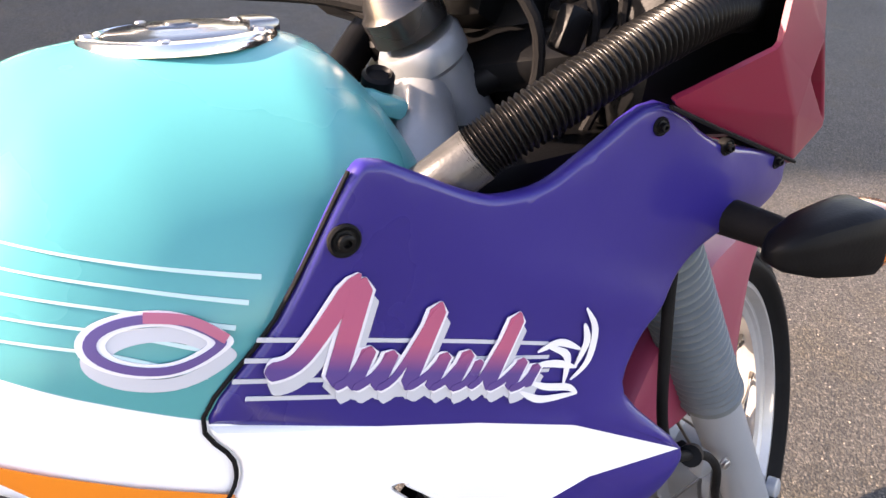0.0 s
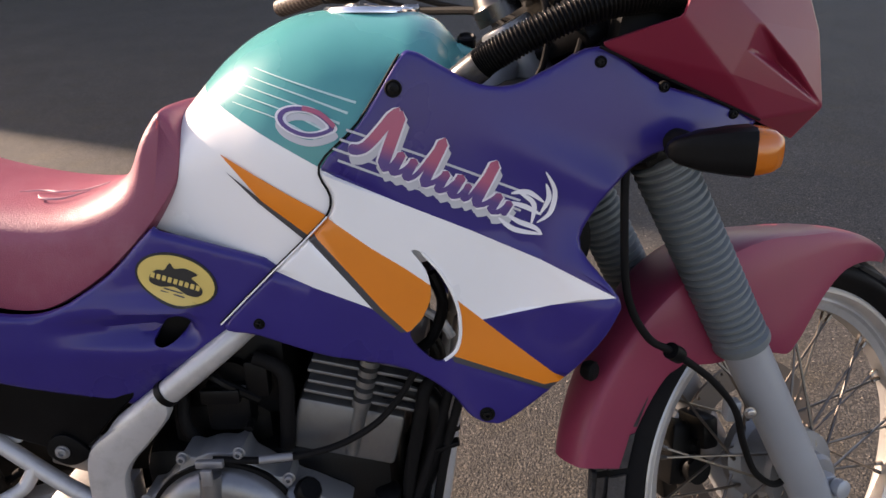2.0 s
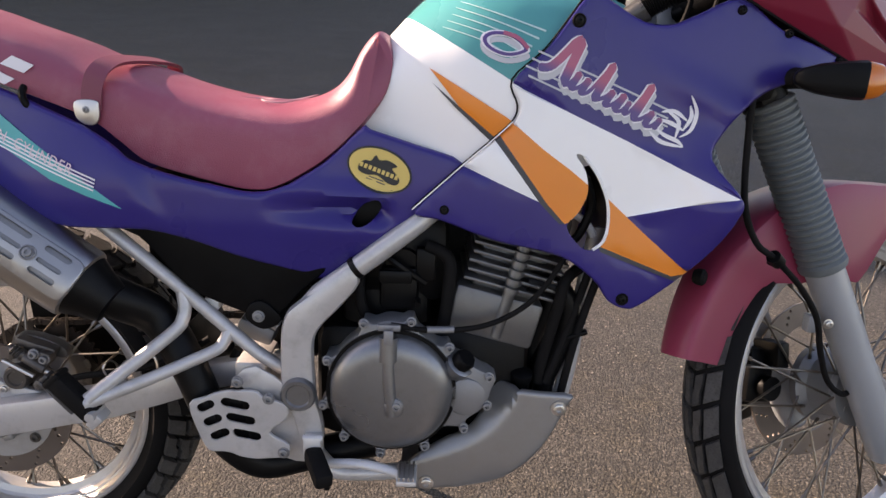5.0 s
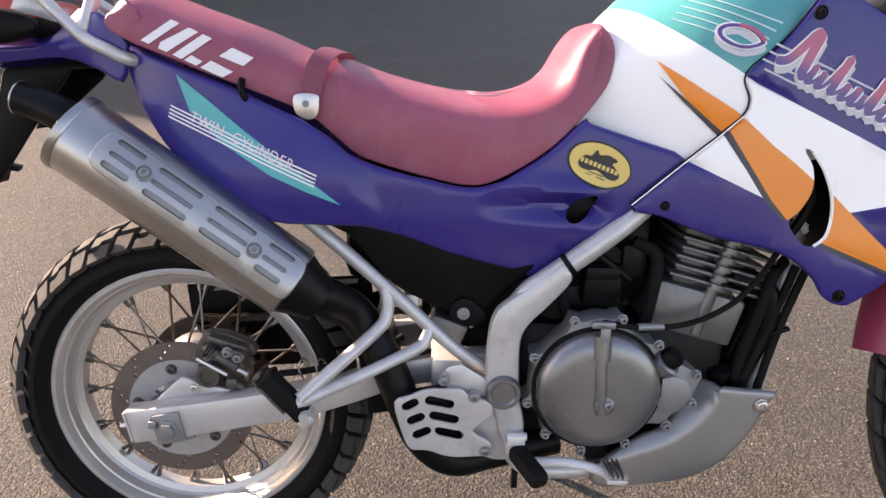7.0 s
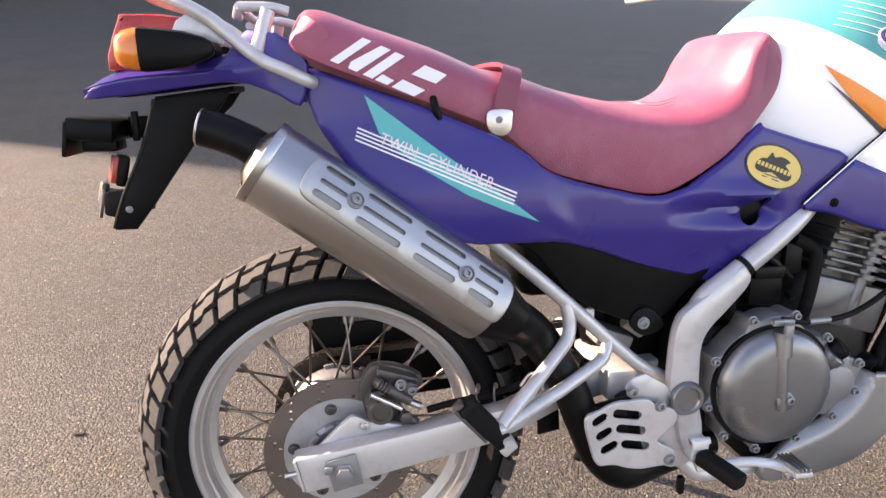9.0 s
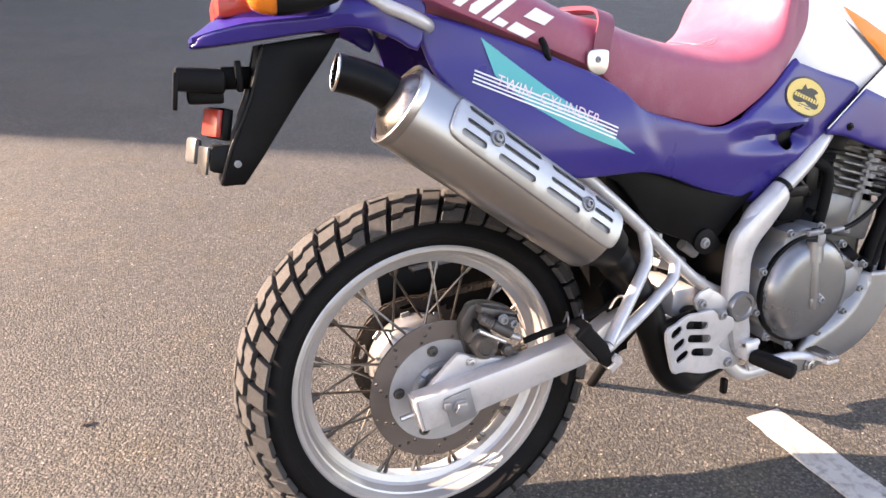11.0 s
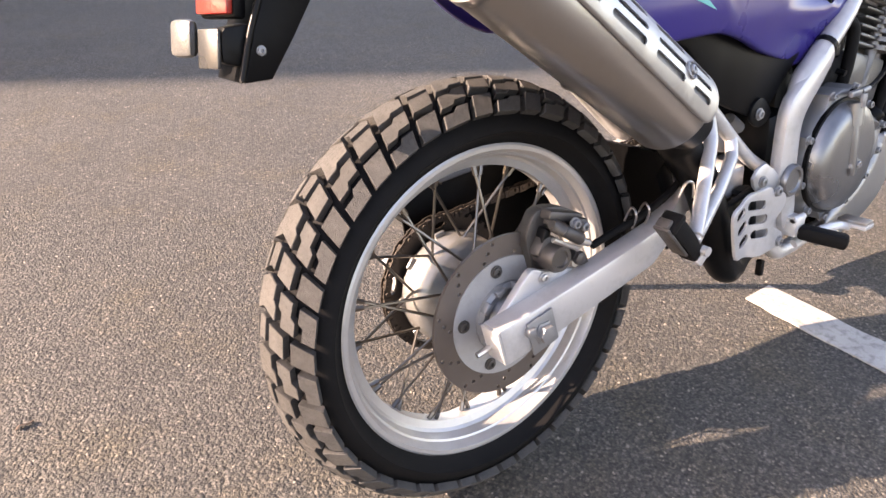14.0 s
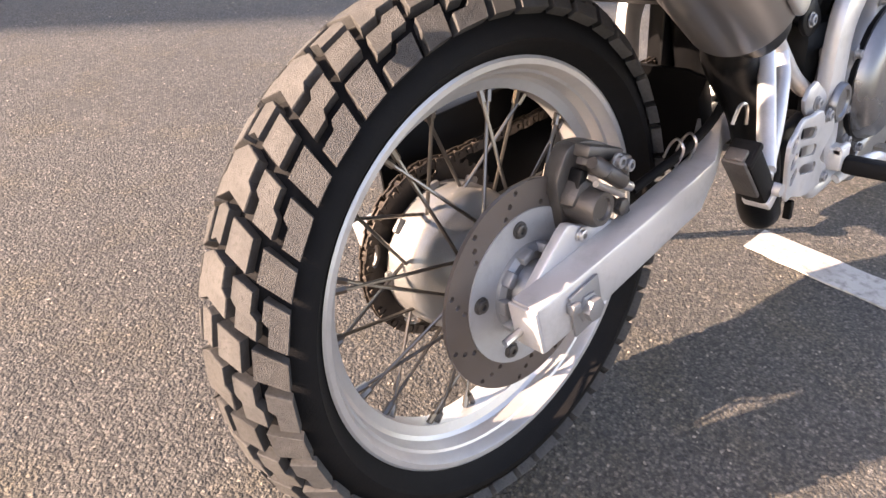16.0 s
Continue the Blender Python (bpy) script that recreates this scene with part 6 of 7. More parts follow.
SH = [(0.047, 0.012), (0.046, 0.030), (0.049, 0.049), (0.057, 0.056), (0.075, 0.057), (0.13, 0.057), (0.20, 0.057), (0.27, 0.057), (0.325, 0.057), (0.343, 0.055), (0.350, 0.045), (0.352, 0.020), (0.350, -0.002), (0.342, -0.010), (0.325, -0.011), (0.27, -0.0095), (0.20, -0.0075), (0.13, -0.0055), (0.080, -0.004), (0.060, -0.002), (0.051, 0.003)]
sh_holes = []
for s0, s1 in ((0.068, 0.099), (0.128, 0.183), (0.212, 0.266), (0.296, 0.327)):
    for k, h in enumerate((0.0455, 0.0270, 0.0110)):
        sh_holes.append(slot(s0, h, s1, h, 0.0064 if k == 1 else 0.0088))
shield = part("heat_shield", sheet(rounded(SH, 3), on_shield, 0.012, 0.0018, holes=sh_holes, edge=0.003), shield_steel, muffler, "slotted silver heat shield")
part("shield_backing", sheet(rounded([(a * 0.97 + 0.006, b * 0.92 + 0.002) for a, b in SH], 3), lambda s, h: M0 + (on_shield(s, h) - M0 - MA * s) * 0.925 + MA * s, 0.012, 0.001), cast_alloy, muffler)
for s, h in ((0.113, 0.029), (0.280, 0.027)):
    p = on_shield(s, h)
    n = (p - M0 - MA * s).normalized()
    part("screw", lathe([(0.002, 0.0110), (-0.0018, 0.0108), (-0.0026, 0.0092), (-0.0006, 0.0080), (-0.0006, 0.0062), (-0.0045, 0.0058), (-0.0052, 0.0046), (-0.0052, 0.0030), (-0.0025, 0.0026), (-0.0025, 0)], 18), cast_alloy, muffler, at=aim(p, -n))
tail_pts = [Vector((-0.078, -0.162, 0.772)), Vector((-0.100, -0.161, 0.788)), Vector((-0.128, -0.158, 0.800)), Vector((-0.156, -0.157, 0.808))]
part("tail_pipe", tube(tail_pts, lambda t: 0.0240 - 0.001 * t, 24, 6, caps=False), black_metal, muffler, "black curved tail pipe")
part("tail_pipe", tube(tail_pts[1:], lambda t: 0.0195, 20, 6, caps=False), black_metal, muffler)
part("pipe_mouth", mesh_of("pipe_mouth", *lathe([(0.0, 0.0195), (-0.001, 0.0212), (0.0, 0.0232), (0.002, 0.0233), (0.002, 0.0195)], 28, closed=True, m=aim(tail_pts[-1], (0.040, -0.002, -0.010)))), steel, muffler)
part("link_pipe", tube([M1 - MA * 0.02, M1 + MA * 0.045 + Vector((0, 0.020, 0)), Vector((0.290, -0.122, 0.500)), Vector((0.336, -0.134, 0.430)), Vector((0.366, -0.138, 0.360)), Vector((0.396, -0.134, 0.298)), Vector((0.445, -0.120, 0.256)), Vector((0.51, -0.095, 0.255)), Vector((0.62, -0.07, 0.27))], lambda t: 0.033 - 0.006 * min(1, t * 2.5), 20), black_metal, bike, "black exhaust link pipe")
part("shock_absorber", joined(tube([(0.46, 0.0, 0.36), (0.40, 0.0, 0.62)], 0.030, 16, 2), tube([(0.40, -0.07, 0.43), (0.385, -0.075, 0.40)], 0.012, 10, 2)), black_metal, bike, "black rear shock absorber")
# a small white block that stands for the white spots by the subframe
part("reservoir", block((0.022, 0.03, 0.020), Matrix.Translation((0.372, -0.105, 0.525)), 0.003), white_paint, bike, "small white block by the subframe")
part("linkage", joined(block((0.06, 0.05, 0.03), Matrix.Translation((0.43, -0.07, 0.47)) @ pose(0, 0, 0, 0, 20, 0), 0.006), tube([(0.44, -0.10, 0.505), (0.47, -0.10, 0.485)], 0.010, 10, 2)), cast_alloy, bike)

# ---- front fork, mudguard, steering ----
SIDE_N = STEER.to_3x3() @ Vector((0, -1, 0))
DOWN = -AXIS


def leg_point(z, left=False):
    p = Vector((1.339, -0.075, 0.600)) + DOWN * ((0.600 - z) / math.cos(RAKE))
    return p - SIDE_N * 0.19 if left else p


fork = part("front_fork", tube([leg_point(1.02), leg_point(0.80)], 0.0195, 20, 2), chrome, bike, "grey telescopic fork with ribbed rubber boots")
part("fork_tube", tube([leg_point(1.02, True), leg_point(0.80, True)], 0.0195, 20, 2), chrome, fork)
for left in (False, True):
    leg = tube([leg_point(0.64, left), leg_point(0.45, left), leg_point(0.30, left), leg_point(0.275, left)], lambda t: 0.0300 - 0.0025 * t - (0.008 if t > 0.97 else 0), 24, 6)
    part("fork_leg", leg, fork_paint, fork, "grey painted fork leg")
    boot_top, boot_low = leg_point(0.862, left), leg_point(0.606, left)
    n_rib = 25
    prof = [(0.0, 0.030)]
    L = (boot_low - boot_top).length
    for i in range(n_rib):
        y = L * (i + 0.15) / (n_rib + 1.5)
        big = 0.0375 - 0.0010 * i / n_rib
        prof += [(y, big - 0.0042), (y + L * 0.005, big - 0.0016), (y + L * 0.011, big), (y + L * 0.021, big), (y + L * 0.027, big - 0.0016), (y + L * 0.032, big - 0.0042)]
    prof += [(L * 0.958, 0.0360), (L * 0.962, 0.0375), (L * 0.985, 0.0375), (L, 0.0360), (L + 0.004, 0.0300)]
    part("fork_boot", mesh_of("fork_boot", *lathe(prof, 28, m=aim(boot_top, DOWN)), angle=25), boot_rubber, fork, "grey ribbed rubber fork boot")
low = leg_point(0.315)
part("axle_clamp", joined(block((0.045, 0.030, 0.050), Matrix.Translation(STEER.translation + SIDE_N * 0.086 + Vector((-0.012, 0, -0.01))) @ STEER.to_3x3().to_4x4(), 0.010), lathe([(0, 0.0135), (-0.012, 0.0135), (-0.014, 0.010), (-0.014, 0)], 12, m=aim(STEER.translation + SIDE_N * 0.098, -SIDE_N))), fork_paint, fork)
part("drain_screw", lathe([(0, 0.0065), (-0.006, 0.0065), (-0.006, 0)], 12, m=aim(leg_point(0.292) + SIDE_N * 0.020, -SIDE_N)), steel, fork)
# clamps, stem nut, head stock
fwd = (STEER.to_3x3() @ Vector((1, 0, 0))).normalized()
for z, th in ((1.010, 0.030), (0.872, 0.036)):
    c = (leg_point(z) + leg_point(z, True)) / 2
    rot = STEER.to_3x3().to_4x4() @ Matrix.Rotation(-RAKE, 4, "Y")
    part("fork_clamp", joined(block((0.060, 0.245, th), Matrix.Translation(c - fwd * 0.012) @ rot, 0.010), lathe([(-th * 0.55, 0.029), (th * 0.55, 0.029)], 24, m=aim(leg_point(z), DOWN)), lathe([(-th * 0.55, 0.029), (th * 0.55, 0.029)], 24, m=aim(leg_point(z, True), DOWN))), black_metal, fork, "black fork clamp")
for left in (False, True):
    part("fork_cap", lathe([(0.0, 0.0205), (-0.014, 0.0205), (-0.018, 0.017), (-0.018, 0.010), (-0.026, 0.010), (-0.027, 0.0)], 12, m=aim(leg_point(1.03, left), DOWN)), black_metal, fork)
stem = Vector((1.020, 0.0, 1.030))
stem_metal = material("stem_metal", (0.10, 0.095, 0.09), 0.28, 0.9, vary=0.2)
part("stem_nut", lathe([(0.026, 0.030), (0.006, 0.030), (0.002, 0.026), (-0.010, 0.022), (-0.013, 0.018), (-0.022, 0.018), (-0.024, 0.012), (-0.024, 0.0)], 16, m=aim(stem + AXIS * 0.022, DOWN)), stem_metal, fork, "dark plated stem nut")
part("head_stock", joined(lathe([(0.0, 0.031), (0.004, 0.034), (0.02, 0.034), (0.024, 0.030), (0.10, 0.032), (0.15, 0.030), (0.17, 0.026)], 32, m=aim(stem - AXIS * 0.012, DOWN)), *(tube([(1.030, s_ * -0.004, 0.990), (1.010, s_ * 0.030, 0.962), (0.990, s_ * 0.066, 0.932), (0.962, s_ * 0.092, 0.885), (0.90, s_ * 0.104, 0.80)], lambda t: 0.021 + 0.009 * min(1.0, 3 * t), 18) for s_ in (-1, 1))), stock_paint, main, "grey head stock")
part("tank_lug", block((0.034, 0.034, 0.016), Matrix.Translation((0.976, -0.034, 0.986)) @ pose(0, 0, 0, 0, 25, 0), 0.005), teal_paint, tank)
part("tank_plug", lathe([(0.010, 0.0115), (-0.008, 0.0115), (-0.010, 0.009), (-0.007, 0.007), (-0.007, 0.0)], 18, m=Matrix.Translation((0.976, -0.036, 0.998)) @ pose(0, 0, 0, -65, 0, 0)), black_plastic, tank)

# handlebar with grips, levers and switches
left_end = Vector((0.645, 0.500, 1.070))
handlebar = part("handlebar", tube([left_end, Vector((0.765, 0.335, 1.088)), Vector((0.93, 0.16, 1.115)), Vector((1.01, 0.07, 1.100)), Vector((1.05, -0.03, 1.10)), Vector((1.075, -0.17, 1.150)), Vector((1.01, -0.36, 1.185))], 0.0112, 14), chrome, bike, "chrome handlebar with black grips")
g0, g1 = Vector((0.640, 0.507, 1.070)), Vector((0.752, 0.350, 1.087))
gp = [(0.0, 0.010), (0.001, 0.017)]
for i in range(12):
    y = 0.004 + (g1 - g0).length * i / 12
    gp += [(y, 0.0165), (y + 0.004, 0.0178), (y + 0.009, 0.0178), (y + 0.012, 0.0165)]
gp += [((g1 - g0).length, 0.021), ((g1 - g0).length + 0.004, 0.021)]
grip_rubber = material("grip_rubber", (0.040, 0.028, 0.022), 0.5, vary=0.2, bump=0.2)
part("grip", lathe(gp, 18, m=aim(g0, g1 - g0)), grip_rubber, handlebar, "ribbed dark grip")
part("switch_block", joined(block((0.045, 0.05, 0.045), Matrix.Translation((0.785, 0.318, 1.088)) @ pose(0, 0, 0, 0, 0, -35), 0.008), block((0.018, 0.02, 0.03), Matrix.Translation((0.778, 0.30, 1.118)), 0.004)), black_plastic, handlebar)
part("lever", tube([(0.80, 0.335, 1.080), (0.795, 0.40, 1.066), (0.735, 0.47, 1.055), (0.69, 0.53, 1.052)], 0.006, 10), alloy, handlebar, "alloy clutch lever")
part("lever_clamp", joined(block((0.03, 0.035, 0.03), Matrix.Translation((0.83, 0.285, 1.095)) @ pose(0, 0, 0, 0, 0, -38), 0.005), tube([(0.84, 0.27, 1.09), (0.87, 0.26, 1.085)], 0.006, 10, 2)), alloy, handlebar)
for x, y in ((1.032, 0.055), (1.05, -0.035)):
    part("bar_clamp", block((0.045, 0.036, 0.05), Matrix.Translation((x, y, 1.078)), 0.008), cast_alloy, handlebar)
dash = part("instrument_panel", joined(block((0.10, 0.20, 0.07), Matrix.Translation((1.15, 0.03, 1.13)) @ pose(0, 0, 0, 0, 30, 12), 0.018), lathe([(0.0, 0.045), (0.03, 0.045), (0.05, 0.03)], 24, m=aim((1.10, 0.05, 1.16), (0.8, 0, -0.5))), block((0.09, 0.10, 0.04), Matrix.Translation((1.085, 0.03, 1.075)), 0.01)), black_plastic, bike, "black instrument panel")
part("ignition", lathe([(0, 0.016), (-0.014, 0.016), (-0.016, 0.012), (-0.016, 0)], 18, m=Matrix.Translation((1.055, 0.01, 1.075)) @ pose(0, 0, 0, -70, 0, 0)), black_metal, dash)
for k, pts in enumerate(([(1.02, -0.06, 1.10), (1.06, -0.10, 1.04), (1.06, -0.09, 0.97), (1.02, -0.08, 0.92)], [(1.05, -0.04, 1.11), (1.10, -0.10, 1.06), (1.10, -0.10, 0.99), (1.06, -0.08, 0.90)], [(1.09, 0.0, 1.10), (1.13, -0.09, 1.08), (1.13, -0.10, 1.0), (1.10, -0.08, 0.92)],
                         [(0.84, 0.27, 1.09), (0.93, 0.22, 1.06), (1.02, 0.10, 1.03), (1.05, 0.02, 0.98), (1.02, -0.03, 0.9)], [(0.78, 0.30, 1.09), (0.90, 0.23, 1.05), (1.0, 0.12, 1.04), (1.06, 0.05, 1.02)])):
    part("cable", tube(pts, 0.0042 if k < 4 else 0.006, 8), rubber, bike, "black control cable")
part("wiring_clip", block((0.020, 0.014, 0.030), Matrix.Translation((1.085, -0.105, 1.03)) @ pose(0, 0, 0, 0, 25, 0), 0.003), black_plastic, bike, "black wiring connector")
part("inner_cowl", joined(block((0.14, 0.27, 0.12), Matrix.Translation((1.20, 0.0, 1.0)) @ pose(0, 0, 0, 0, 10, 0), 0.02), block((0.20, 0.24, 0.10), Matrix.Translation((1.10, 0.0, 0.905)), 0.02)), black_plastic, bike, "black inner cowl")

part("headlamp_shell", block((0.16, 0.25, 0.17), Matrix.Translation((1.245, 0.0, 1.02)), 0.03), black_plastic, bike, "black headlamp shell inside the cowl")
part("wiring_loom", joined(block((0.10, 0.14, 0.12), Matrix.Translation((1.135, 0.06, 1.0)) @ pose(0, 0, 0, 0, 15, 20), 0.02), block((0.10, 0.22, 0.10), Matrix.Translation((1.10, 0.12, 1.055)) @ pose(0, 0, 0, 0, 20, 20), 0.02), tube([(1.0, 0.10, 0.98), (1.05, 0.12, 1.02), (1.10, 0.10, 1.06), (1.16, 0.06, 1.08)], 0.016, 10), tube([(1.02, 0.05, 0.95), (1.08, -0.03, 0.99), (1.14, -0.06, 1.03)], 0.012, 10)), black_plastic, bike, "black wiring and instrument backs")
# corrugated intake hose
hose_line = [(0.981, -0.146, 0.973), (0.995, -0.152, 0.984), (1.035, -0.163, 1.005), (1.085, -0.167, 1.026), (1.135, -0.163, 1.038), (1.182, -0.150, 1.040), (1.222, -0.128, 1.032), (1.250, -0.100, 1.018)]


def ribs(t):
    w = math.sin(2 * math.pi * 82 * t)
    return 0.0158 + 0.0012 * w


part("intake_hose", mesh_of("intake_hose", *tube(hose_line, ribs, 18, 576), angle=75), hose_rubber, bike, "black corrugated intake hose")
part("hose_elbow", tube([(0.952, -0.112, 0.930), (0.955, -0.130, 0.950), (0.968, -0.140, 0.963), (0.986, -0.148, 0.977)], 0.0172, 20), dull_alloy, bike, "bare alloy hose elbow")

# front mudguard: a crowned blade that follows the wheel, deeper at its flanks
def guard_place(a, w):
    """a: degrees round the wheel from straight ahead; w: -1..1 across."""
    r = lerp_table([(57, 0.376), (66, 0.371), (90, 0.371), (110, 0.390), (130, 0.402), (150, 0.402), (172, 0.398)], a)
    half = lerp_table([(57, 0.024), (64, 0.046), (78, 0.064), (110, 0.074), (130, 0.058), (145, 0.043), (172, 0.031)], a)
    drop = lerp_table([(57, 0.008), (63, 0.014), (77.5, 0.040), (86.6, 0.077), (102, 0.145), (108, 0.160), (114, 0.150), (130, 0.121), (142, 0.070), (153, 0.066), (166, 0.058), (172, 0.056)], a)
    s = abs(w)
    y = half * math.sin(min(1.0, s * 1.35) * math.pi / 2) if s < 0.74 else half
    rr = r - 0.014 * min(1.0, s / 0.7) ** 2 - (drop * max(0.0, (s - 0.62) / 0.38) ** 1.3)
    t = radians(a)
    return STEER @ Vector((rr * math.cos(t), math.copysign(y, w), rr * math.sin(t)))


def guard_mesh():
    na, nw = 60, 24
    vs, fs = [], []
    for thick in (0.0, 0.004):
        for i in range(na + 1):
            a = 57 + 110 * i / na
            for j in range(nw + 1):
                w = -1 + 2 * j / nw
                p = guard_place(a, w)
                c = STEER.translation
                vs.append(p - (p - c).normalized() * thick)
    k, off = nw + 1, (na + 1) * (nw + 1)
    for i in range(na):
        for j in range(nw):
            a = i * k + j
            fs += [(a, a + 1, a + k + 1, a + k), (a + off, a + k + off, a + k + 1 + off, a + 1 + off)]
    for i in range(na):
        for e in (0, nw):
            a = i * k + e
            fs.append((a, a + k, a + k + off, a + off))
    for j in range(nw):
        for e in (0, na):
            a = e * k + j
            fs.append((a, a + 1, a + 1 + off, a + off))
    return vs, fs


mudguard = part("front_mudguard", guard_mesh(), fender_plastic, bike, "matt maroon front mudguard")
cable_line = [(1.142, -0.164, 0.875), (1.142, -0.166, 0.82), (1.150, -0.168, 0.72), (1.180, -0.160, 0.66), (1.217, -0.152, 0.634), (1.276, -0.130, 0.583), (1.317, -0.115, 0.530), (1.338, -0.105, 0.473), (1.365, -0.095, 0.418), (1.400, -0.085, 0.390), (1.428, -0.070, 0.394)]
part("speedometer_cable", tube(cable_line, 0.0048, 10), rubber, bike, "black speedometer cable")
part("cable_clip", joined(lathe([(-0.010, 0.0105), (0.010, 0.0105)], 14, m=aim((1.217, -0.152, 0.634), (0.5, 0.3, -0.4))), block((0.014, 0.02, 0.012), Matrix.Translation((1.22, -0.142, 0.628)), 0.002)), black_plastic, bike)
front_cal = part("front_caliper", joined(block((0.05, 0.05, 0.12), Matrix.Translation((1.305, 0.085, 0.315)) @ pose(0, 0, 0, 0, -10, 20), 0.008), block((0.03, 0.05, 0.03), Matrix.Translation((1.318, 0.07, 0.385)), 0.005)), black_metal, bike, "front brake caliper with bright pins")
part("caliper_bracket", block((0.026, 0.020, 0.030), Matrix.Translation((1.308, 0.055, 0.410)) @ pose(0, 0, 0, 0, 30, 0), 0.004), alloy, front_cal)
part("caliper_bracket", block((0.040, 0.016, 0.016), Matrix.Translation((1.300, 0.052, 0.330)) @ pose(0, 0, 0, 0, 15, 0), 0.004), alloy, front_cal)
for p, q, r in (((1.292, 0.05, 0.368), (1.325, 0.05, 0.352), 0.006), ((1.285, 0.05, 0.254), (1.312, 0.05, 0.246), 0.008), ((1.330, 0.05, 0.405), (1.322, 0.05, 0.375), 0.004)):
    part("slide_pin", tube([p, q], r, 10, 1), steel, front_cal)
part("hose_guide", joined(block((0.02, 0.02, 0.03), Matrix.Translation((1.325, -0.088, 0.515)), 0.004)), fork_paint, fork)
part("screw", bolt_mesh(0.006, 0.006), steel, fork, at=Matrix.Translation((1.342, -0.105, 0.520)))
part("grommet_knob", lathe([(0.0, 0.010), (-0.006, 0.013), (-0.014, 0.013), (-0.018, 0.009), (-0.018, 0)], 16, m=Matrix.Translation((1.118, -0.105, 0.592)) @ pose(0, 0, 0, 0, 0, 50)), rubber, bike)
part("horn", joined(lathe([(0.0, 0.045), (0.02, 0.048), (0.035, 0.03)], 28, m=aim((1.10, -0.07, 0.76), (-0.6, 0.7, -0.2)))), black_plastic, bike, "black horn behind the fairing")


# ---- lamps ----
def indicator(base, nose, along, size, label):
    """A turn signal on a rubber stem: black tapered housing, amber lens at its end."""
    b, c, d = Vector(base), Vector(nose), Vector(along).normalized()
    stem = part("indicator_stem", tube([b, b + (c - b) * 0.6, c], lambda t: 0.015 - 0.004 * t, 14, 4), rubber, bike, label)
    m = aim(c - d * size * 0.45, d)
    prof = []
    vs, fs, k = [], [], 24
    for t, w in ((0.0, 0.10), (0.03, 0.30), (0.12, 0.50), (0.40, 0.78), (0.75, 0.94), (0.98, 1.0), (1.0, 0.98)):
        for i in range(k):
            a = 2 * math.pi * i / k
            ca, sa = math.cos(a), math.sin(a)
            q = (abs(ca) ** 5 + abs(sa) ** 5) ** (-1 / 5)
            vs.append(m @ Vector((ca * q * w * size * 0.30, t * size, sa * q * w * size * 0.31)))
    for r in range(6):
        fs += [(r * k + i, r * k + (i + 1) % k, (r + 1) * k + (i + 1) % k, (r + 1) * k + i) for i in range(k)]
    fs += [tuple(range(k))[::-1], tuple(range(6 * k, 7 * k))]
    part("indicator_housing", (vs, fs), black_plastic, stem, "black housing")
    vs, fs = [], []
    for t, w in ((1.0, 0.97), (1.08, 0.95), (1.22, 0.86), (1.32, 0.66), (1.36, 0.35)):
        for i in range(k):
            a = 2 * math.pi * i / k
            ca, sa = math.cos(a), math.sin(a)
            q = (abs(ca) ** 3 + abs(sa) ** 3) ** (-1 / 3)
            ridge = 1.0 + 0.02 * (i % 2)
            vs.append(m @ Vector((ca * q * w * ridge * size * 0.30, t * size, sa * q * w * ridge * size * 0.31)))
    for r in range(4):
        fs += [(r * k + i, r * k + (i + 1) % k, (r + 1) * k + (i + 1) % k, (r + 1) * k + i) for i in range(k)]
    fs += [tuple(range(4 * k, 5 * k))]
    part("indicator_lens", (vs, fs), amber_glass, stem, "ribbed amber lens")
    return stem


indicator((1.190, -0.158, 0.893), (1.200, -0.226, 0.892), (1.0, -0.16, -0.01), 0.080, "black front turn signal with amber lens")
indicator((1.190, 0.158, 0.893), (1.200, 0.226, 0.892), (1.0, 0.16, -0.01), 0.080, "black front turn signal with amber lens")
indicator((-0.150, -0.060, 0.900), (-0.172, -0.135, 0.900), (-1.0, 0.0, -0.03), 0.084, "black rear turn signal with amber lens")
indicator((-0.150, 0.060, 0.900), (-0.172, 0.135, 0.900), (-1.0, 0.0, -0.03), 0.084, "black rear turn signal with amber lens")

# ---- tail ----
def tail_y(x, z):
    base = lerp_table([(-0.32, -0.062), (-0.28, -0.085), (-0.15, -0.108), (-0.02, -0.124)], x)
    crease = lerp_table([(-0.315, 0.850), (-0.249, 0.866), (-0.148, 0.875), (-0.111, 0.880), (-0.03, 0.890)], x)
    fold = max(0.0, min(1.0, (-0.06 - x) / 0.06))
    return base - 0.006 * fold + (0.9 * (z - crease) if z > crease else 0.30 * (crease - z)) * fold


TAIL = [(-0.308, 0.846), (-0.300, 0.854), (-0.26, 0.864), (-0.21, 0.870), (-0.15, 0.876), (-0.125, 0.900), (-0.10, 0.930), (-0.03, 0.905), (-0.026, 0.860), (-0.036, 0.831), (-0.060, 0.843), (-0.085, 0.853), (-0.112, 0.860), (-0.149, 0.858), (-0.25, 0.844), (-0.313, 0.838)]
tail_sheet = sheet(rounded(TAIL, 2), lambda x, z: (x, tail_y(x, z), z), 0.007, 0.004, edge=0.004)
tail = part("tail_fairing", tail_sheet, purple_paint, bike, "purple tail fairing")
part("tail_fairing", mirrored(tail_sheet), purple_paint, bike)
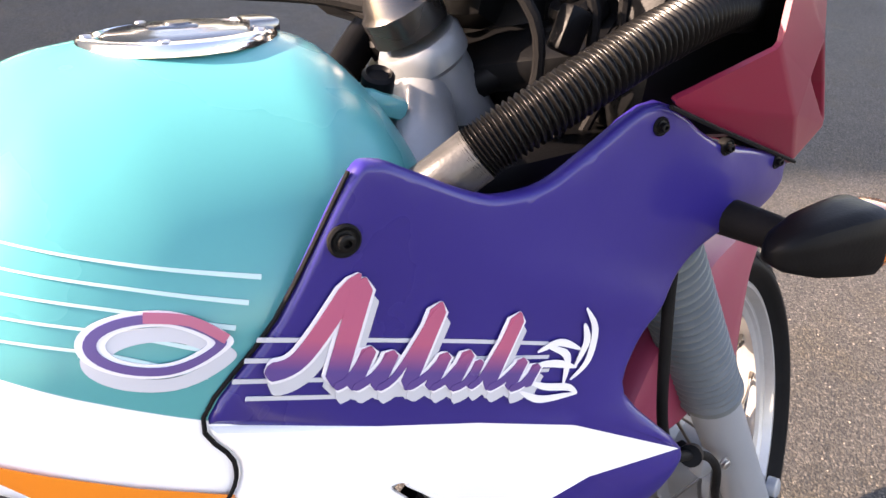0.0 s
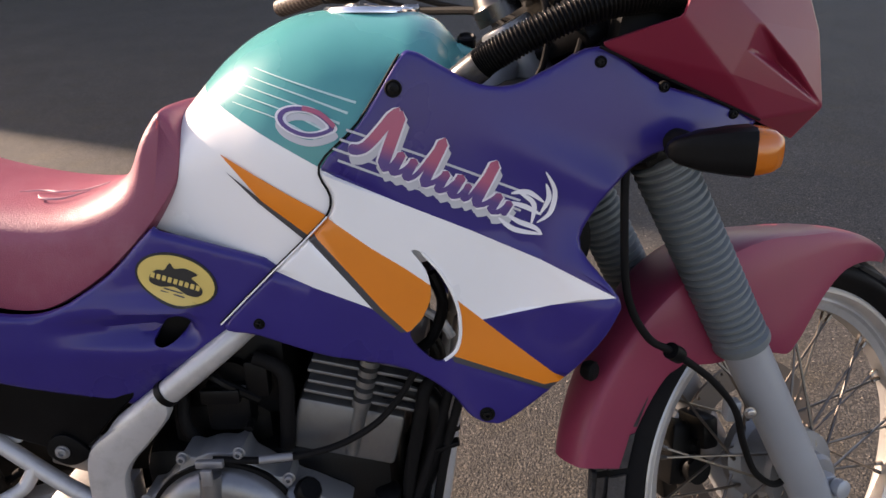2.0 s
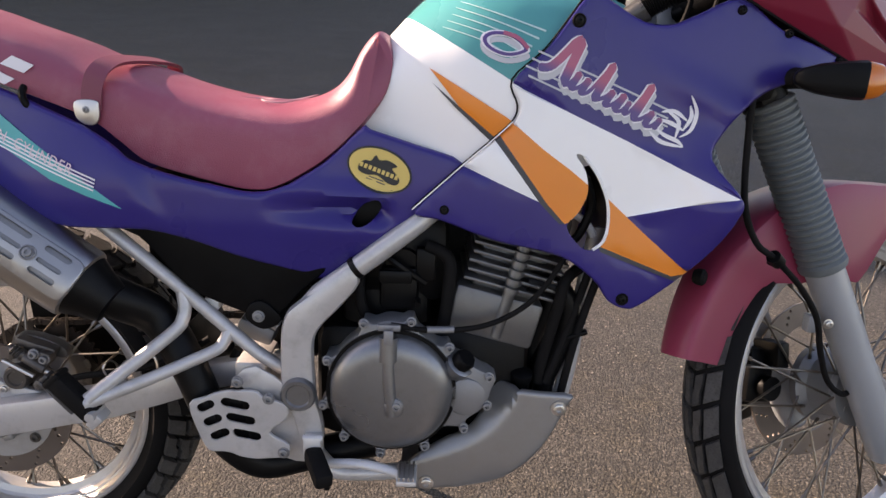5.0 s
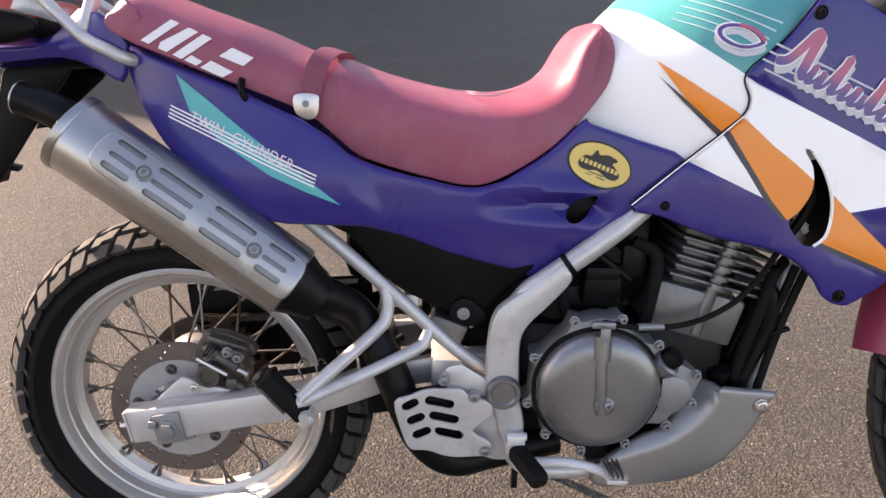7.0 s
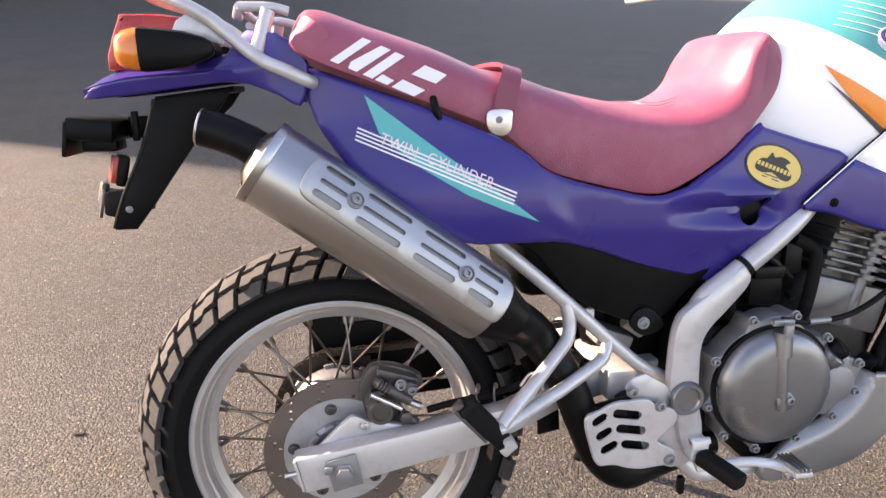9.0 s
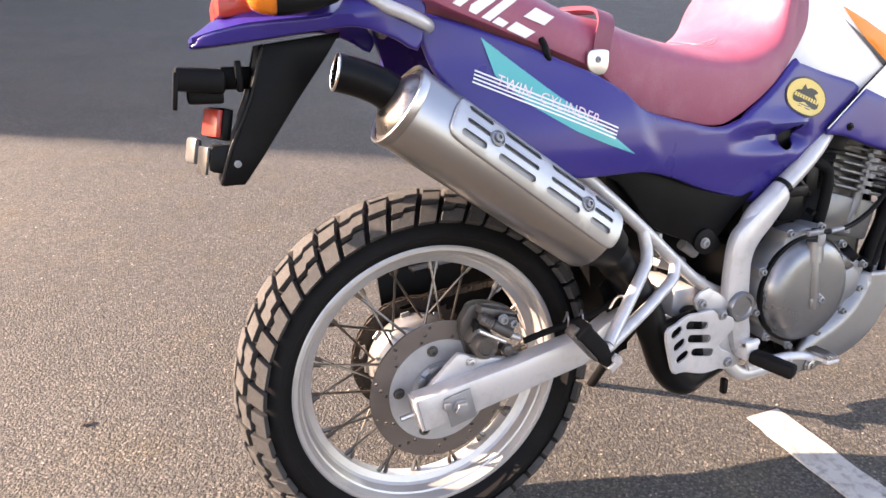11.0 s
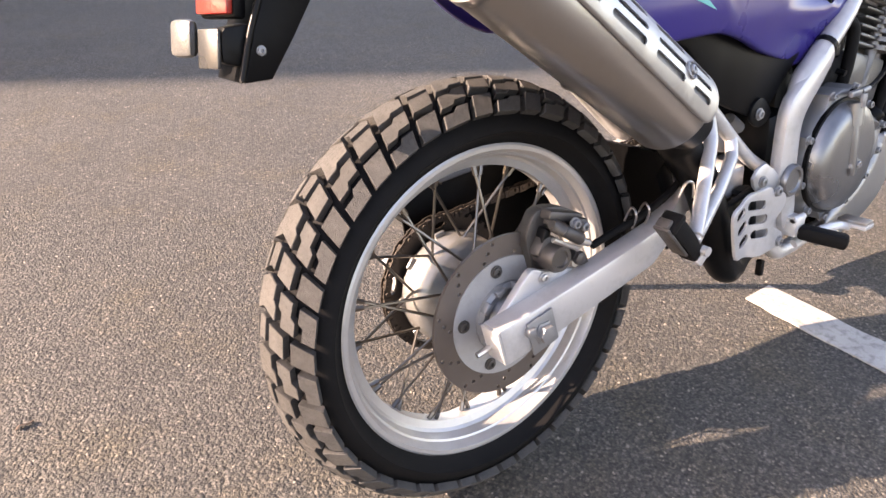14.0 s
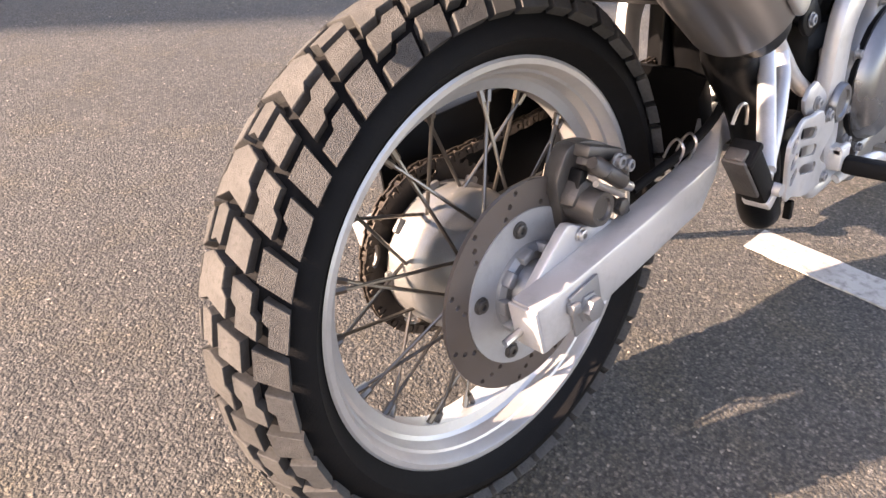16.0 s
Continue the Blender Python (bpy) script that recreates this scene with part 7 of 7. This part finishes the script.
# the deck rises from the crease on either side to the lamp
rows_ = []
for x, c in ((-0.311, 0.850), (-0.285, 0.858), (-0.25, 0.866), (-0.21, 0.870), (-0.17, 0.874), (-0.13, 0.879), (-0.09, 0.890)):
    y, up = tail_y(x, c) + 0.001, 0.020 * min(1.0, (x + 0.318) / 0.05)
    rows_.append([(x, y, c + 0.001), (x, y * 0.75, c + up * 0.7), (x, y * 0.45, c + up), (x, -y * 0.45, c + up), (x, -y * 0.75, c + up * 0.7), (x, -y, c + 0.001)])
tv = [p for r in rows_ for p in r] + [(p[0], p[1] * 0.97, p[2] - 0.006) for r in rows_ for p in r]
tf, half_n = [], len(rows_) * 6
for i in range(len(rows_) - 1):
    for j in range(5):
        q = i * 6 + j
        tf += [(q, q + 1, q + 7, q + 6), (q + half_n, q + 6 + half_n, q + 7 + half_n, q + 1 + half_n)]
    for j in (0, 5):
        q = i * 6 + j
        tf.append((q, q + 6, q + 6 + half_n, q + half_n))
for j in range(5):
    for q in (j, half_n - 6 + j):
        tf.append((q, q + 1, q + 1 + half_n, q + half_n))
part("tail_deck", (tv, tf), purple_paint, tail)
lamp = flat(rounded([(-0.278, 0.876), (-0.262, 0.938), (-0.250, 0.946), (-0.185, 0.944), (-0.165, 0.925), (-0.165, 0.895), (-0.22, 0.884)], 3), -0.075, 0.075, 0.008)
part("tail_lamp", tidy(mesh_of("tail_lamp", *lamp)), red_glass, bike, "red tail lamp")
rack_r = [(-0.215, -0.070, 0.972), (-0.188, -0.090, 0.963), (-0.143, -0.100, 0.939), (-0.121, -0.106, 0.920), (-0.083, -0.118, 0.890), (-0.052, -0.126, 0.876), (-0.026, -0.124, 0.864), (-0.014, -0.104, 0.860)]
rack = part("grab_rail", joined(tube(rack_r, 0.0088, 14), tube([(a, -b, c) for a, b, c in rack_r], 0.0088, 14), tube([(-0.215, -0.070, 0.972), (-0.232, -0.04, 0.976), (-0.232, 0.04, 0.976), (-0.215, 0.070, 0.972)], 0.0088, 14)), silver_paint, bike, "silver grab rail and carrier")
lamp_plate = rounded([(-0.192, 0.924), (-0.172, 0.946), (-0.150, 0.934), (-0.134, 0.920), (-0.130, 0.908), (-0.150, 0.914)], 2)
for s in (-1, 1):
    part("rail_post", joined(tube([(-0.088, s * 0.112, 0.892), (-0.080, s * 0.105, 0.920), (-0.072, s * 0.098, 0.950)], 0.0095, 12), tube([(-0.108, s * 0.092, 0.955), (-0.07, s * 0.094, 0.955), (-0.046, s * 0.092, 0.950)], 0.0065, 10), tube([(-0.108, s * 0.092, 0.955), (-0.112, s * 0.08, 0.945), (-0.112, s * 0.06, 0.945)], 0.0060, 10)), silver_paint, rack)
    part("rail_plate", tidy(mesh_of("rail_plate", *flat(lamp_plate, s * 0.090 - 0.002, s * 0.090 + 0.002, 0.001))), silver_paint, rack)
part("rail_bar", tube([(-0.108, -0.092, 0.955), (-0.108, 0.092, 0.955)], 0.006, 10), silver_paint, rack)
# plate holder
HOLD = [(-0.250, 0.842), (-0.150, 0.856), (-0.168, 0.828), (-0.215, 0.766), (-0.262, 0.700), (-0.290, 0.664), (-0.318, 0.664), (-0.300, 0.712), (-0.270, 0.775)]
HOLD_FAR = [(-0.250, 0.842), (-0.150, 0.856), (-0.168, 0.828), (-0.215, 0.786), (-0.262, 0.748), (-0.284, 0.744), (-0.270, 0.775)]
holder = part("plate_holder", tidy(mesh_of("plate_holder", *joined(flat(HOLD, -0.066, -0.058, 0.002), flat(HOLD_FAR, 0.050, 0.058, 0.002), flat([(-0.252, 0.842), (-0.272, 0.775), (-0.302, 0.712), (-0.320, 0.664), (-0.314, 0.664), (-0.296, 0.712), (-0.264, 0.775), (-0.244, 0.842)], -0.06, 0.012, 0.001), flat([(-0.25, 0.842), (-0.15, 0.856), (-0.15, 0.848), (-0.25, 0.834)], -0.06, 0.06, 0.001)))), black_plastic, bike, "black plate holder and splash guard", at=Matrix.Translation((0.025, 0, 0.001)))
turned = Matrix.Translation((-0.316, -0.030, 0.743)) @ pose(0, 0, 0, 0, 12, 20)
part("reflector", block((0.008, 0.046, 0.036), turned @ Matrix.Translation((-0.006, 0, 0)), 0.002), red_glass, holder, "red square reflector")
part("reflector_mount", block((0.014, 0.052, 0.042), turned @ Matrix.Translation((0.004, 0, 0)), 0.003), black_plastic, holder)
part("plate_lamp", joined(block((0.060, 0.13, 0.030), Matrix.Translation((-0.317, -0.020, 0.812)) @ pose(0, 0, 0, 0, 6, 0), 0.006), block((0.006, 0.13, 0.046), Matrix.Translation((-0.347, -0.020, 0.800)) @ pose(0, 0, 0, 0, 8, 0), 0.002), block((0.044, 0.05, 0.020), Matrix.Translation((-0.312, -0.040, 0.792)), 0.004), block((0.04, 0.03, 0.03), Matrix.Translation((-0.268, 0.0, 0.812)), 0.003), block((0.008, 0.012, 0.04), Matrix.Translation((-0.268, -0.048, 0.815)), 0.002)), black_plastic, holder, "black plate lamp", at=Matrix.Translation((-0.015, 0, -0.012)))
turned = Matrix.Translation((-0.316, -0.015, 0.698)) @ pose(0, 0, 0, 0, 12, 20)
part("plate_tab", joined(block((0.010, 0.060, 0.020), Matrix.Translation((-0.022, 0, 0.002)) @ turned @ Matrix.Translation((0.006, 0.004, 0.002)), 0.002), block((0.034, 0.012, 0.014), Matrix.Translation((-0.008, 0, 0.002)) @ turned @ Matrix.Translation((0.004, 0.0, 0.0)), 0.002), block((0.006, 0.070, 0.026), turned @ Matrix.Translation((0.006, 0.002, 0.002)), 0.002), block((0.008, 0.030, 0.034), turned @ Matrix.Translation((-0.002, -0.022, -0.004)), 0.003), block((0.040, 0.030, 0.008), turned @ Matrix.Translation((0.018, -0.01, -0.002)), 0.002)), black_metal, holder, "black plate bracket")
HOOKED = rounded([(-0.292, 0.714), (-0.320, 0.716), (-0.328, 0.712), (-0.332, 0.690), (-0.328, 0.682), (-0.300, 0.678), (-0.298, 0.690)], 2)
part("holder_edge", tube([(-0.252, -0.0625, 0.838), (-0.272, -0.0625, 0.775), (-0.302, -0.0625, 0.712), (-0.319, -0.0625, 0.666)], 0.0036, 10, 3), hose_rubber, holder, "glossy folded edge")
part("plate_hook", tidy(mesh_of("plate_hook", *flat(HOOKED, -0.058, -0.036, 0.002))), black_metal, holder, "black bracket block")
part("plate_pad", block((0.012, 0.034, 0.036), Matrix.Translation((-0.023, 0, 0.005)) @ turned @ Matrix.Translation((-0.004, 0.018, 0.002)), 0.006), pad_grey, holder, "grey plastic pad")
part("screw", bolt_mesh(0.0036, 0.003), cast_alloy, holder, at=Matrix.Translation((-0.297, -0.066, 0.692)))
part("plate_stay", block((0.004, 0.030, 0.036), Matrix.Translation((-0.3385, -0.043, 0.697)) @ pose(0, 0, 0, 0, 12, 20), 0.001), dull_alloy, holder)
part("screw", bolt_mesh(0.0045, 0.004), black_metal, holder, at=turned @ Matrix.Translation((-0.007, -0.004, 0.0)) @ pose(0, 0, 0, 0, 0, -90))

# ---- loose bits on the asphalt ----
rng = random.Random(7)
stone_me = []
for k in range(4):
    bm = bmesh.new()
    bmesh.ops.create_icosphere(bm, subdivisions=1, radius=1.0)
    for v in bm.verts:
        v.co *= rng.uniform(0.6, 1.1)
        v.co.z *= 0.5
    me = bpy.data.meshes.new("pebble")
    bm.to_mesh(me)
    bm.free()
    me.materials.append(material("pebble_stone", (0.16, 0.12, 0.09) if k < 2 else (0.30, 0.27, 0.23), 0.8, vary=0.2, size=200))
    stone_me.append(me)
vs, fs = [], []
for i in range(2200):
    x, y = rng.uniform(-1.6, 2.6), rng.uniform(-0.5, 2.6)
    r = rng.uniform(0.0013, 0.0042)
    me = rng.choice(stone_me)
    m = Matrix.Translation((x, y, r * 0.3)) @ pose(0, 0, 0, 0, 0, rng.uniform(0, 360)) @ Matrix.Diagonal((r, r * rng.uniform(0.7, 1.2), r, 1))
    o = len(vs)
    vs += [m @ v.co for v in me.vertices]
    fs += [tuple(j + o for j in p.vertices) for p in me.polygons]
grit = part("grit", mesh_of("grit", vs, fs, smooth=False), material("grit_stone", (0.22, 0.19, 0.155), 0.85, vary=0.35, size=900), None)
tagged(grit, "small loose stones scattered on the asphalt", "gravel", kind="stuff")
leaf = part("dead_leaf", tube([(-0.610, 0.497, 0.004), (-0.604, 0.503, 0.006), (-0.592, 0.500, 0.005), (-0.585, 0.505, 0.004)], 0.004, 6, 3, 0.4), material("dead_leaf", (0.05, 0.03, 0.02), 0.8, vary=0.3, size=300))
tagged(leaf, "curled brown dead leaf lying on the asphalt", "leaf")
